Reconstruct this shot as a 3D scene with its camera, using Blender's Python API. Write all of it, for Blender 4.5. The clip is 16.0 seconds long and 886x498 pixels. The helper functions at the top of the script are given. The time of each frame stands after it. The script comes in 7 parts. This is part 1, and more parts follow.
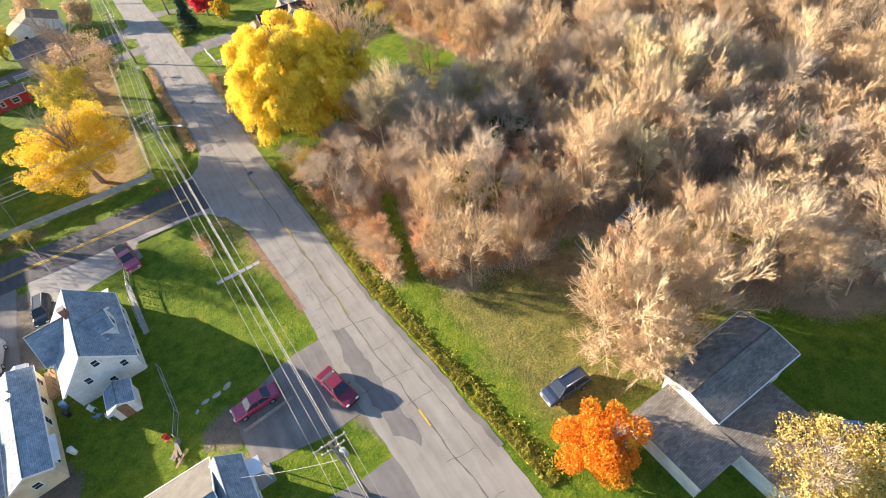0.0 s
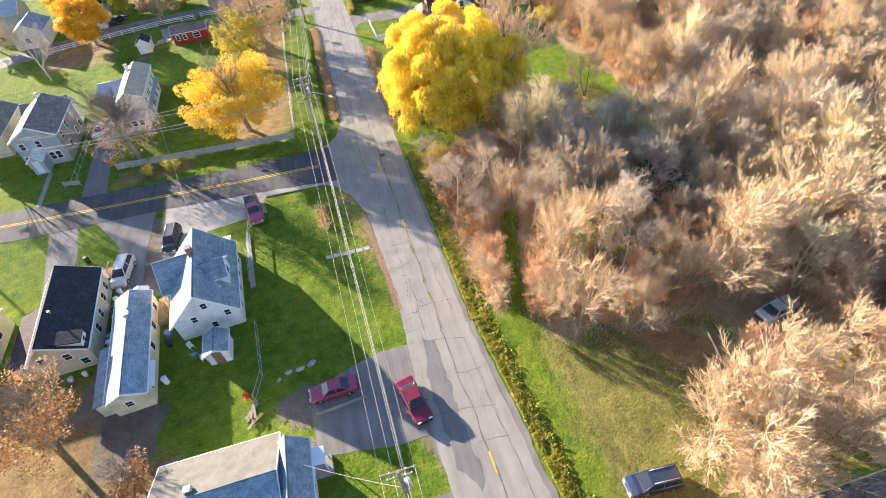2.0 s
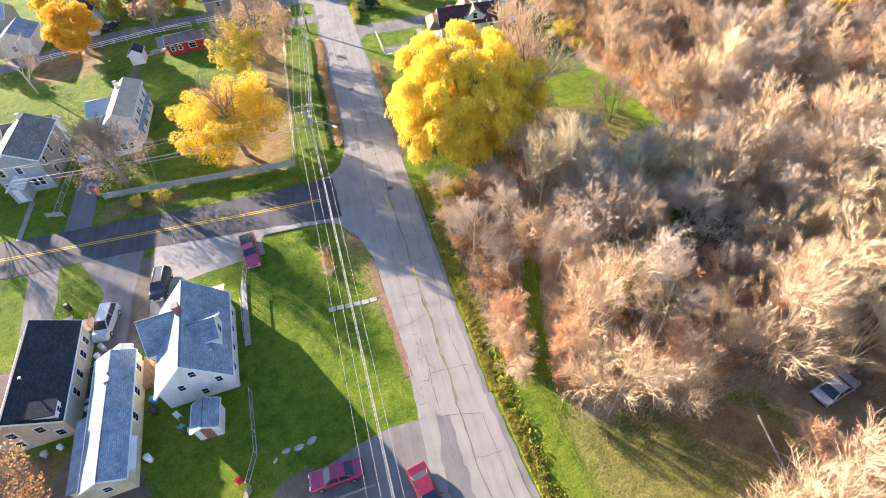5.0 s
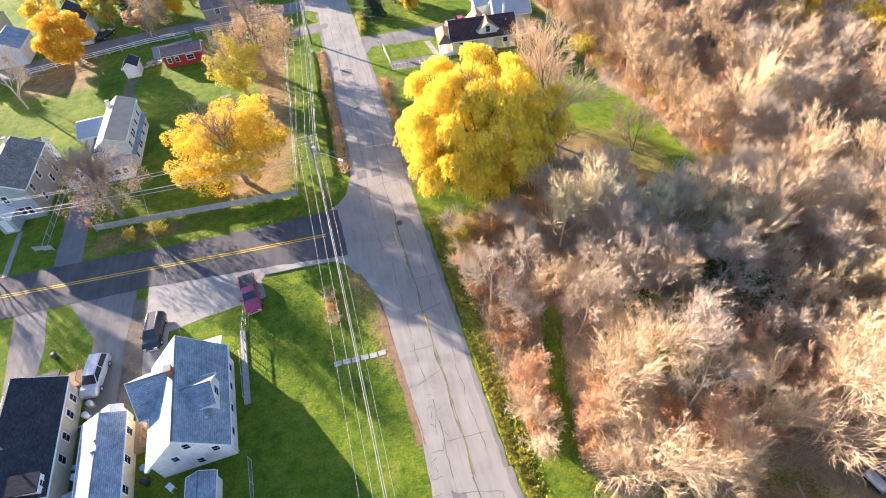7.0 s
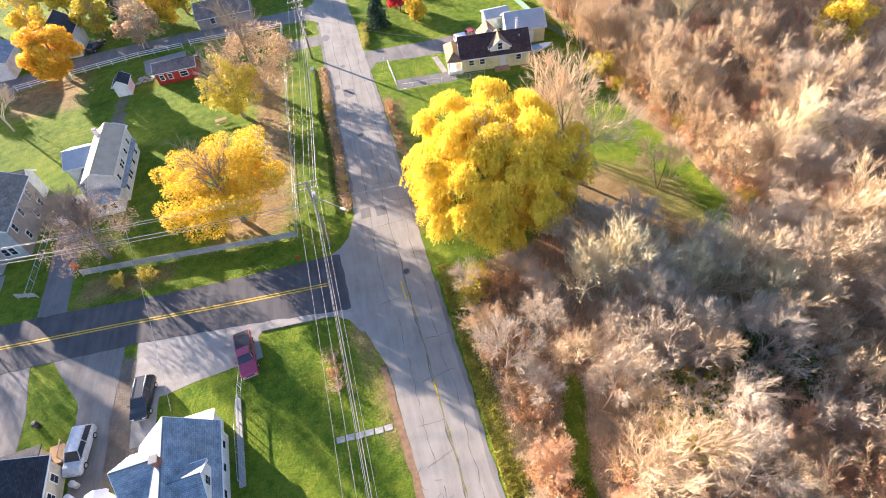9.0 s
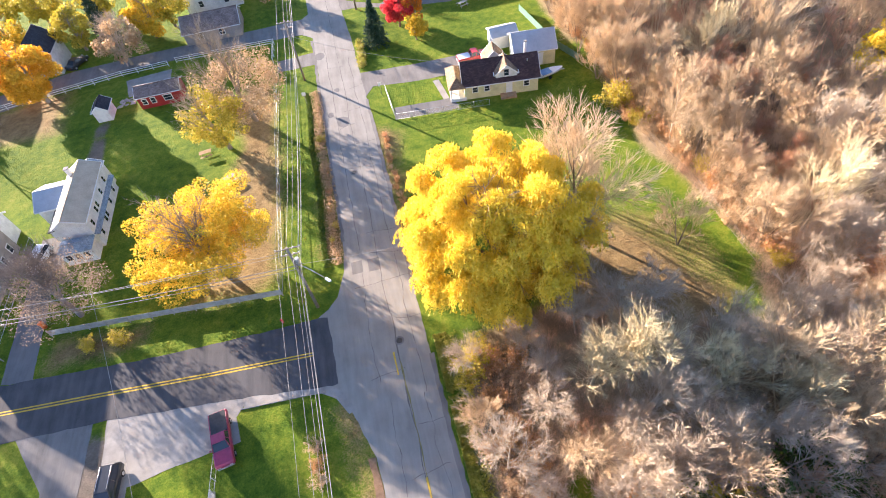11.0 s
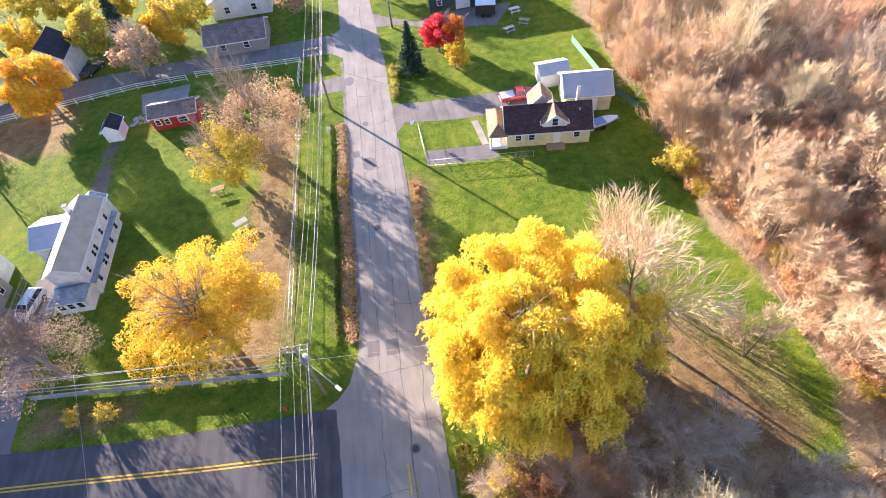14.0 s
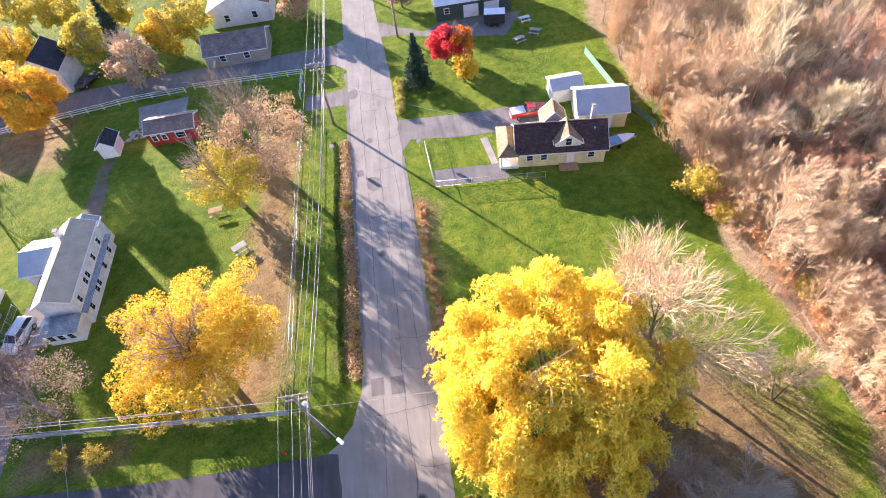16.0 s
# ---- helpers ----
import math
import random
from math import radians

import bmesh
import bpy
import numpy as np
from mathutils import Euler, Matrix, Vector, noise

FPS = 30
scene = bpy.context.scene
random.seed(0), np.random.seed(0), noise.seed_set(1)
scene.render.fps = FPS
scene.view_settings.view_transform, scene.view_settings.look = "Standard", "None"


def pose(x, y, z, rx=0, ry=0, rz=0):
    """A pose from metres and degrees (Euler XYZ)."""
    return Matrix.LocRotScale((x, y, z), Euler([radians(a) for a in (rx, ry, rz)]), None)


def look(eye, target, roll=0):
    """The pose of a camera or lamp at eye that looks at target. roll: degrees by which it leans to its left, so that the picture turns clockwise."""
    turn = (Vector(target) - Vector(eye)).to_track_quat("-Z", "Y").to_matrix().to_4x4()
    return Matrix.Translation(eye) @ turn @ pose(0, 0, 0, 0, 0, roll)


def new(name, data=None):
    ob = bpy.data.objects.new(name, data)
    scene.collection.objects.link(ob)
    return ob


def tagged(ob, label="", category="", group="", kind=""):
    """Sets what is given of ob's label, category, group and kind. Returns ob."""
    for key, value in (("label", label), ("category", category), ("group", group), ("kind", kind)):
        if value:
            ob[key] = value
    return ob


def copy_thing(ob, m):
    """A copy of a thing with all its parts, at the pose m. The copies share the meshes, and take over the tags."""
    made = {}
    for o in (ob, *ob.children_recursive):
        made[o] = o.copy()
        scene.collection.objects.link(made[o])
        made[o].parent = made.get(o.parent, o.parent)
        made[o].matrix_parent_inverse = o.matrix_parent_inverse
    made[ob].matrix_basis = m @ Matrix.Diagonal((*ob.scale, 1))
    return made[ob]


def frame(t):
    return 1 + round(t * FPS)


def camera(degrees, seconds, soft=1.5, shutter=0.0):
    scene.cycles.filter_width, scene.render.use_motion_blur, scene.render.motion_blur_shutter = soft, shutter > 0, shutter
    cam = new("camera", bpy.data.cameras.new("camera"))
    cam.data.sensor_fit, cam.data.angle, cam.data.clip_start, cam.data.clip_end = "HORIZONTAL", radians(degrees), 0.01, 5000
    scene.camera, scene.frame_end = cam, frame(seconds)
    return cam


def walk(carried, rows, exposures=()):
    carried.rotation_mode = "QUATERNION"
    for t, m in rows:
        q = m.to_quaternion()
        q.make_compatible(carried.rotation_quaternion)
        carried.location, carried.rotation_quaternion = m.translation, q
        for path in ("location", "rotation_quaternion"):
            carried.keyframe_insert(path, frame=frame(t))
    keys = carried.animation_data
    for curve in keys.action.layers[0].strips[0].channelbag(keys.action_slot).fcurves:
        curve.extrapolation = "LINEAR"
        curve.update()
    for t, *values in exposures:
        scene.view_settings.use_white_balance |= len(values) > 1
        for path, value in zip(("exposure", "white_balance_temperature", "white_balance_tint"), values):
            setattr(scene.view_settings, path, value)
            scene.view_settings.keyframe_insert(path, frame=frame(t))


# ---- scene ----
# ---------------------------------------------------------------- camera and its walk
cam = camera(80.0, 16.0, soft=1.0)
ROWS = [
    (0.0, 0.565, -0.601, 45.391, 41.951, 8.101, -33.479),
    (0.5, 0.411, 0.873, 45.590, 43.213, 6.369, -20.736),
    (1.0, 0.254, 2.065, 45.818, 43.279, 5.598, -17.022),
    (1.5, 0.196, 3.075, 46.017, 43.224, 5.289, -15.858),
    (2.0, 0.265, 4.067, 46.217, 43.145, 5.125, -15.435),
    (2.5, 0.451, 5.167, 46.401, 43.036, 5.043, -15.266),
    (3.0, 0.576, 6.306, 46.431, 42.987, 4.942, -15.194),
    (5.5, 1.510, 15.045, 46.777, 42.067, 4.878, -14.786),
    (6.0, 1.680, 16.822, 47.002, 41.891, 4.874, -14.713),
    (6.5, 1.886, 18.706, 47.314, 41.620, 4.882, -14.600),
    (7.0, 2.024, 20.777, 47.597, 41.273, 4.830, -14.494),
    (7.5, 2.309, 22.898, 47.954, 40.916, 4.896, -14.441),
    (8.0, 2.617, 24.945, 48.295, 40.569, 4.972, -14.440),
    (8.5, 3.009, 27.225, 48.670, 40.125, 5.021, -14.336),
    (9.0, 3.676, 29.771, 49.107, 39.582, 5.090, -14.151),
    (11.5, 8.179, 42.413, 50.333, 37.411, 5.525, -13.304),
    (12.0, 8.636, 44.923, 50.488, 37.051, 5.440, -13.082),
    (12.5, 8.761, 47.362, 50.576, 36.896, 5.155, -11.580),
    (13.0, 8.805, 49.578, 50.615, 36.762, 4.929, -9.819),
    (13.5, 8.832, 51.504, 50.726, 36.608, 4.795, -9.149),
    (14.0, 8.867, 53.102, 50.756, 36.480, 4.701, -8.844),
    (14.5, 8.985, 54.512, 50.818, 36.348, 4.682, -8.669),
    (15.0, 9.067, 55.843, 50.820, 36.194, 4.747, -8.591),
    (15.5, 9.131, 57.005, 50.654, 36.138, 4.853, -8.482),
    (16.0, 9.100, 57.952, 50.502, 36.099, 4.896, -8.439),
]
walk(cam, [(t, pose(x, y, z, rx, ry, rz)) for t, x, y, z, rx, ry, rz in ROWS], exposures=[(0.0, 2.0, 6750, 14), (1.5, 2.14, 6450, 15), (5.5, 2.31, 6300, 22), (9.0, 2.33, 6350, 22), (12.5, 2.39, 6250, 25), (16.0, 2.30, 6100, 31)])

# ---------------------------------------------------------------- sky, sun, exposure
SUN_EL, SUN_X, SUN_Y = 13.1, -0.63, 0.777
world = bpy.data.worlds.new("sky")
scene.world = world
world.use_nodes = True
wn = world.node_tree.nodes
sky = wn.new("ShaderNodeTexSky")
sky.sky_type, sky.sun_disc = "NISHITA", False
sky.sun_elevation, sky.sun_rotation = radians(SUN_EL), math.atan2(SUN_X, SUN_Y)
sky.dust_density, sky.ozone_density = 0.5, 3.0
world.node_tree.links.new(sky.outputs[0], wn["Background"].inputs[0])
wn["Background"].inputs[1].default_value = 0.088
lamp = bpy.data.lights.new("sun", "SUN")
lamp.energy, lamp.angle, lamp.color = 5.0, radians(0.6), (1.0, 0.87, 0.69)
sun = new("sun", lamp)
cz = math.tan(radians(SUN_EL))
sun.matrix_world = look((SUN_X * 100, SUN_Y * 100, cz * 100), (0, 0, 0))

# ---------------------------------------------------------------- materials
def tree_of(name, rough=0.8, metal=0.0, spec=0.3):
    m = bpy.data.materials.new(name)
    m.use_nodes = True
    nt = m.node_tree
    b = nt.nodes["Principled BSDF"]
    b.inputs["Roughness"].default_value = rough
    b.inputs["Metallic"].default_value = metal
    b.inputs["Specular IOR Level"].default_value = spec
    return m, nt, b


def coords(nt, kind="Object", scale=(1, 1, 1)):
    tc = nt.nodes.new("ShaderNodeTexCoord")
    mp = nt.nodes.new("ShaderNodeMapping")
    mp.inputs["Scale"].default_value = scale
    nt.links.new(tc.outputs[kind], mp.inputs["Vector"])
    return mp.outputs[0]


def noise_of(nt, vec, scale, detail=4.0, rough=0.6):
    n = nt.nodes.new("ShaderNodeTexNoise")
    n.inputs["Scale"].default_value = scale
    n.inputs["Detail"].default_value = detail
    n.inputs["Roughness"].default_value = rough
    nt.links.new(vec, n.inputs["Vector"])
    return n.outputs["Fac"]


def ramp(nt, fac, stops):
    r = nt.nodes.new("ShaderNodeValToRGB")
    els = r.color_ramp.elements
    while len(els) < len(stops):
        els.new(0.5)
    for e, (p, c) in zip(els, stops):
        e.position, e.color = p, (*c, 1)
    nt.links.new(fac, r.inputs[0])
    return r.outputs[0]


def mix(nt, fac, a, b, mode="MIX"):
    n = nt.nodes.new("ShaderNodeMix")
    n.data_type, n.blend_type = "RGBA", mode
    for sock, val in ((n.inputs[0], fac), (n.inputs[6], a), (n.inputs[7], b)):
        if isinstance(val, bpy.types.NodeSocket):
            nt.links.new(val, sock)
        elif isinstance(val, tuple):
            sock.default_value = (*val, 1)
        else:
            sock.default_value = val
    return n.outputs[2]


def arith(nt, op, a, b=0.5, clamp=False):
    n = nt.nodes.new("ShaderNodeMath")
    n.operation, n.use_clamp = op, clamp
    for sock, val in ((n.inputs[0], a), (n.inputs[1], b)):
        if isinstance(val, bpy.types.NodeSocket):
            nt.links.new(val, sock)
        else:
            sock.default_value = val
    return n.outputs[0]


def bump(nt, b, height, strength=0.4, dist=0.05):
    n = nt.nodes.new("ShaderNodeBump")
    n.inputs["Strength"].default_value, n.inputs["Distance"].default_value = strength, dist
    nt.links.new(height, n.inputs["Height"])
    nt.links.new(n.outputs[0], b.inputs["Normal"])


def rough_surface(name, dark, light, scale=1.5, fine=25.0, rough=0.85, bump_by=0.3, dist=0.03, spec=0.3, metal=0.0):
    """A surface of two tones, blotched at one scale and grained at another."""
    m, nt, b = tree_of(name, rough, metal, spec)
    v = coords(nt)
    big, small = noise_of(nt, v, scale), noise_of(nt, v, fine, 3.0)
    both = arith(nt, "ADD", arith(nt, "MULTIPLY", big, 0.6), arith(nt, "MULTIPLY", small, 0.4))
    nt.links.new(ramp(nt, both, [(0.33, dark), (0.67, light)]), b.inputs["Base Color"])
    bump(nt, b, small, bump_by, dist)
    return m


def siding(name, colour, pitch=0.12, rough=0.6):
    """Painted clapboards: a shallow saw of relief up the wall, with weathering."""
    m, nt, b = tree_of(name, rough)
    v = coords(nt)
    sep = nt.nodes.new("ShaderNodeSeparateXYZ")
    nt.links.new(v, sep.inputs[0])
    saw = arith(nt, "FRACT", arith(nt, "DIVIDE", sep.outputs[2], pitch))
    stain = noise_of(nt, v, 0.9)
    dark = tuple(c * 0.72 for c in colour)
    col = ramp(nt, stain, [(0.3, dark), (0.6, colour)])
    nt.links.new(mix(nt, arith(nt, "GREATER_THAN", saw, 0.9), col, dark), b.inputs["Base Color"])
    bump(nt, b, saw, 0.35, 0.015)
    return m


def shingles(name, dark, light, pitch=0.16, rough=0.85):
    """Courses of asphalt shingles with streaks down the slope."""
    m, nt, b = tree_of(name, rough, 0.0, 0.35)
    v = coords(nt)
    br = nt.nodes.new("ShaderNodeTexBrick")
    br.inputs["Scale"].default_value = 1.0
    br.inputs["Brick Width"].default_value, br.inputs["Row Height"].default_value = 0.33, pitch
    br.inputs["Mortar Size"].default_value = 0.012
    br.inputs["Color1"].default_value, br.inputs["Color2"].default_value = (*dark, 1), (*light, 1)
    br.inputs["Mortar"].default_value = (*[c * 0.6 for c in dark], 1)
    mp = coords(nt, "UV")
    nt.links.new(mp, br.inputs["Vector"])
    blotch = ramp(nt, noise_of(nt, v, 0.8, 5.0), [(0.3, (0.6, 0.6, 0.6)), (0.7, (1.15, 1.15, 1.15))])
    nt.links.new(mix(nt, 1.0, br.outputs["Color"], blotch, "MULTIPLY"), b.inputs["Base Color"])
    bump(nt, b, noise_of(nt, v, 30.0), 0.25, 0.02)
    return m


def foliage(name, stops, rough=0.55, through_light=0.35):
    """Leaves: colour from leaf to leaf along a ramp, with light through them."""
    m, nt, b = tree_of(name, rough, 0.0, 0.25)
    g = nt.nodes.new("ShaderNodeNewGeometry")
    v = coords(nt)
    patch = noise_of(nt, v, 0.35, 2.0)
    f = arith(nt, "ADD", arith(nt, "MULTIPLY", g.outputs["Random Per Island"], 0.55), arith(nt, "MULTIPLY", patch, 0.5), True)
    col = ramp(nt, f, stops)
    nt.links.new(col, b.inputs["Base Color"])
    tr = nt.nodes.new("ShaderNodeBsdfTranslucent")
    nt.links.new(col, tr.inputs[0])
    ms = nt.nodes.new("ShaderNodeMixShader")
    ms.inputs[0].default_value = through_light
    nt.links.new(b.outputs[0], ms.inputs[1])
    nt.links.new(tr.outputs[0], ms.inputs[2])
    nt.links.new(ms.outputs[0], nt.nodes["Material Output"].inputs[0])
    return m


def bark(name, stops, rough=0.9):
    """Bark whose tone differs from tree to tree and along the limbs."""
    m, nt, b = tree_of(name, rough, 0.0, 0.15)
    oi = nt.nodes.new("ShaderNodeObjectInfo")
    g = nt.nodes.new("ShaderNodeNewGeometry")
    v = coords(nt)
    f = arith(nt, "ADD", arith(nt, "MULTIPLY", oi.outputs["Random"], 0.45), arith(nt, "MULTIPLY", noise_of(nt, v, 0.18, 2.0), 0.4))
    f = arith(nt, "ADD", f, arith(nt, "MULTIPLY", g.outputs["Random Per Island"], 0.25), True)
    nt.links.new(ramp(nt, f, stops), b.inputs["Base Color"])
    return m


def car_paint(name, colour, rough=0.3):
    m, nt, b = tree_of(name, rough, 0.0, 0.5)
    v = coords(nt)
    dark = tuple(c * 0.75 for c in colour)
    nt.links.new(ramp(nt, noise_of(nt, v, 3.0), [(0.35, dark), (0.65, colour)]), b.inputs["Base Color"])
    b.inputs["Coat Weight"].default_value, b.inputs["Coat Roughness"].default_value = 0.6, 0.12
    return m


def ground_material():
    m, nt, b = tree_of("ground_cover", 0.95, 0.0, 0.1)
    v = coords(nt)
    att = nt.nodes.new("ShaderNodeAttribute")
    att.attribute_name = "cover"
    sep = nt.nodes.new("ShaderNodeSeparateColor")
    nt.links.new(att.outputs["Color"], sep.inputs[0])
    fine, mid, big = noise_of(nt, v, 5.0, 8.0, 0.8), noise_of(nt, v, 0.7, 6.0, 0.7), noise_of(nt, v, 0.12, 3.0)
    tone = arith(nt, "ADD", arith(nt, "MULTIPLY", fine, 0.40), arith(nt, "ADD", arith(nt, "MULTIPLY", mid, 0.40), arith(nt, "MULTIPLY", big, 0.25)))
    grass = ramp(nt, tone, [(0.38, (0.034, 0.074, 0.008)), (0.48, (0.088, 0.155, 0.013)), (0.56, (0.165, 0.222, 0.020)), (0.68, (0.31, 0.285, 0.050))])
    leaf = ramp(nt, tone, [(0.36, (0.10, 0.066, 0.032)), (0.48, (0.22, 0.148, 0.066)), (0.60, (0.37, 0.262, 0.118)), (0.78, (0.52, 0.40, 0.19))])
    wood = ramp(nt, tone, [(0.36, (0.18, 0.13, 0.08)), (0.52, (0.36, 0.27, 0.165)), (0.70, (0.52, 0.41, 0.26))])
    dirt = ramp(nt, tone, [(0.35, (0.10, 0.08, 0.06)), (0.55, (0.22, 0.18, 0.14)), (0.75, (0.38, 0.32, 0.26))])

    def mask(sock):
        e = arith(nt, "ADD", sock, arith(nt, "MULTIPLY", arith(nt, "SUBTRACT", fine, 0.5), 1.3))
        return arith(nt, "MULTIPLY", arith(nt, "SUBTRACT", e, 0.32), 2.8, True)
    col = mix(nt, mask(sep.outputs[0]), grass, leaf)
    col = mix(nt, mask(sep.outputs[1]), col, wood)
    col = mix(nt, mask(sep.outputs[2]), col, dirt)
    nt.links.new(col, b.inputs["Base Color"])
    bump(nt, b, arith(nt, "ADD", fine, noise_of(nt, v, 2.2, 4.0, 0.6)), 0.9, 0.28)
    return m


def asphalt(name, dark, light, rough=0.9, stains=0.35):
    m, nt, b = tree_of(name, rough, 0.0, 0.25)
    v = coords(nt)
    stretched = coords(nt, "Object", (1.0, 0.12, 1.0))
    a = arith(nt, "ADD", arith(nt, "MULTIPLY", noise_of(nt, stretched, 1.3, 5.0), 0.4), arith(nt, "MULTIPLY", noise_of(nt, v, 0.35, 5.0), 0.35))
    a = arith(nt, "ADD", a, arith(nt, "MULTIPLY", noise_of(nt, v, 18.0, 3.0), 0.25))
    nt.links.new(ramp(nt, a, [(0.33, dark), (0.62, light)]), b.inputs["Base Color"])
    bump(nt, b, noise_of(nt, v, 40.0), 0.4, 0.01)
    return m


def glass_dark(name="window_glass"):
    m, nt, b = tree_of(name, 0.06, 0.0, 0.6)
    b.inputs["Base Color"].default_value = (0.025, 0.032, 0.045, 1)
    return m


M_GROUND = ground_material()
M_ROAD = asphalt("worn_asphalt", (0.200, 0.186, 0.164), (0.330, 0.309, 0.272))
M_STREET = asphalt("newer_asphalt", (0.045, 0.045, 0.048), (0.115, 0.11, 0.11))
M_DRIVE = asphalt("gravelly_asphalt", (0.11, 0.102, 0.094), (0.25, 0.232, 0.212))
M_PATCH = asphalt("patch_asphalt", (0.12, 0.112, 0.107), (0.21, 0.20, 0.19))
M_CONCRETE = rough_surface("concrete", (0.21, 0.195, 0.175), (0.36, 0.338, 0.305), 0.8, 20)
M_CRACK = rough_surface("crack_dark", (0.085, 0.076, 0.068), (0.20, 0.18, 0.16), 3.0, 30)
M_MOSS = rough_surface("crack_grass", (0.10, 0.11, 0.04), (0.30, 0.25, 0.10), 2.0, 20)
M_YELLOW = rough_surface("road_yellow", (0.42, 0.26, 0.03), (0.75, 0.50, 0.06), 2.5, 25)
M_IRON = rough_surface("cast_iron", (0.03, 0.028, 0.026), (0.09, 0.08, 0.07), 4.0, 40, 0.6)
M_WHITE = siding("white_siding", (0.78, 0.78, 0.76))
M_CREAM = siding("cream_siding", (0.72, 0.64, 0.44))
M_BEIGE = siding("beige_siding", (0.60, 0.54, 0.42))
M_TAUPE = siding("taupe_siding", (0.36, 0.31, 0.27))
M_GREYSIDE = siding("grey_siding", (0.42, 0.45, 0.46))
M_YELLOWSIDE = siding("pale_yellow_siding", (0.72, 0.66, 0.38))
M_REDSIDE = siding("barn_red_siding", (0.42, 0.035, 0.03))
M_GREENSIDE = siding("dark_green_siding", (0.05, 0.085, 0.07))
M_BROWNSIDE = rough_surface("brown_boards", (0.16, 0.09, 0.05), (0.30, 0.19, 0.11), 2.0, 14)
M_TRIM = rough_surface("white_trim", (0.66, 0.66, 0.64), (0.84, 0.84, 0.82), 1.2, 12, 0.5, 0.08)
M_ROOF_MAUVE = shingles("mauve_brown_shingles", (0.20, 0.145, 0.125), (0.31, 0.235, 0.205))
M_ROOF_BLUE = shingles("blue_grey_shingles", (0.23, 0.295, 0.35), (0.34, 0.41, 0.47))
M_ROOF_BLACK = shingles("black_shingles", (0.022, 0.024, 0.032), (0.045, 0.048, 0.058))
M_ROOF_BROWN = shingles("dark_brown_shingles", (0.055, 0.030, 0.030), (0.105, 0.062, 0.058))
M_ROOF_TAN = shingles("tan_shingles", (0.24, 0.15, 0.085), (0.38, 0.25, 0.15))
M_ROOF_GREY = shingles("weathered_grey_shingles", (0.17, 0.155, 0.135), (0.29, 0.265, 0.23))
M_ROOF_BEIGE = rough_surface("beige_roofing", (0.105, 0.098, 0.082), (0.19, 0.178, 0.15), 0.9, 9)
M_ROOF_PALE = rough_surface("pale_tan_roofing", (0.40, 0.315, 0.215), (0.56, 0.455, 0.32), 0.9, 9)
M_ROOF_METAL = rough_surface("grey_metal_roof", (0.30, 0.33, 0.36), (0.44, 0.47, 0.50), 0.7, 16, 0.5, 0.1)
M_ROOF_WHITE = rough_surface("white_metal_roof", (0.58, 0.60, 0.62), (0.80, 0.81, 0.82), 0.7, 16, 0.45, 0.08)
M_BRICK = rough_surface("chimney_brick", (0.20, 0.075, 0.05), (0.36, 0.15, 0.10), 5.0, 30)
M_GLASS = glass_dark()
M_POLE = rough_surface("weathered_pole", (0.16, 0.13, 0.10), (0.36, 0.31, 0.26), 3.0, 30)
M_METAL = rough_surface("galvanised_metal", (0.42, 0.43, 0.44), (0.62, 0.63, 0.64), 3.0, 30, 0.45, 0.1, 0.02, 0.5, 0.6)
M_WIRE = rough_surface("wire", (0.24, 0.225, 0.205), (0.40, 0.38, 0.35), 3.0, 30, 0.5)
M_RUBBER = rough_surface("tyre_rubber", (0.012, 0.012, 0.012), (0.03, 0.03, 0.03), 5, 40)
M_PLASTIC = rough_surface("dark_plastic", (0.02, 0.02, 0.022), (0.05, 0.05, 0.055), 5, 40, 0.5)
M_FENCE = rough_surface("grey_fence_wood", (0.26, 0.25, 0.23), (0.46, 0.45, 0.42), 1.5, 20)
M_HEDGEGREEN = rough_surface("green_slats", (0.10, 0.22, 0.15), (0.19, 0.33, 0.24), 1.5, 20, 0.5)
M_DECK = rough_surface("deck_wood", (0.28, 0.17, 0.09), (0.48, 0.32, 0.18), 2.0, 22)
M_STONE = rough_surface("field_stone", (0.24, 0.23, 0.21), (0.48, 0.46, 0.42), 1.5, 12)
M_RED = car_paint("maroon_paint", (0.36, 0.028, 0.085))
M_REDB = car_paint("dark_red_paint", (0.20, 0.012, 0.036))
M_REDC = car_paint("bright_red_paint", (0.60, 0.030, 0.030))
M_SILVER = car_paint("silver_paint", (0.52, 0.55, 0.58))
M_WHITEPAINT = car_paint("white_paint", (0.74, 0.76, 0.78))
M_BLACKPAINT = car_paint("black_paint", (0.02, 0.022, 0.026))
M_NAVY = car_paint("navy_paint", (0.030, 0.045, 0.085))
M_LENS = rough_surface("lamp_lens", (0.6, 0.6, 0.58), (0.85, 0.85, 0.82), 5, 30, 0.15, 0.05)
M_TAIL = rough_surface("tail_lens", (0.30, 0.02, 0.02), (0.5, 0.04, 0.03), 5, 30, 0.2, 0.05)
M_BLUEPLAST = rough_surface("blue_tarp", (0.10, 0.22, 0.42), (0.22, 0.40, 0.62), 2.0, 12, 0.5)
M_ORANGEPLAST = rough_surface("orange_plastic", (0.62, 0.12, 0.03), (0.80, 0.22, 0.05), 2.0, 12, 0.5)
M_REDPLAST = rough_surface("red_plastic", (0.50, 0.03, 0.03), (0.68, 0.06, 0.05), 2.0, 12, 0.5)
M_WHITEPLAST = rough_surface("white_plastic", (0.68, 0.70, 0.72), (0.84, 0.85, 0.86), 2.0, 12, 0.45, 0.08)

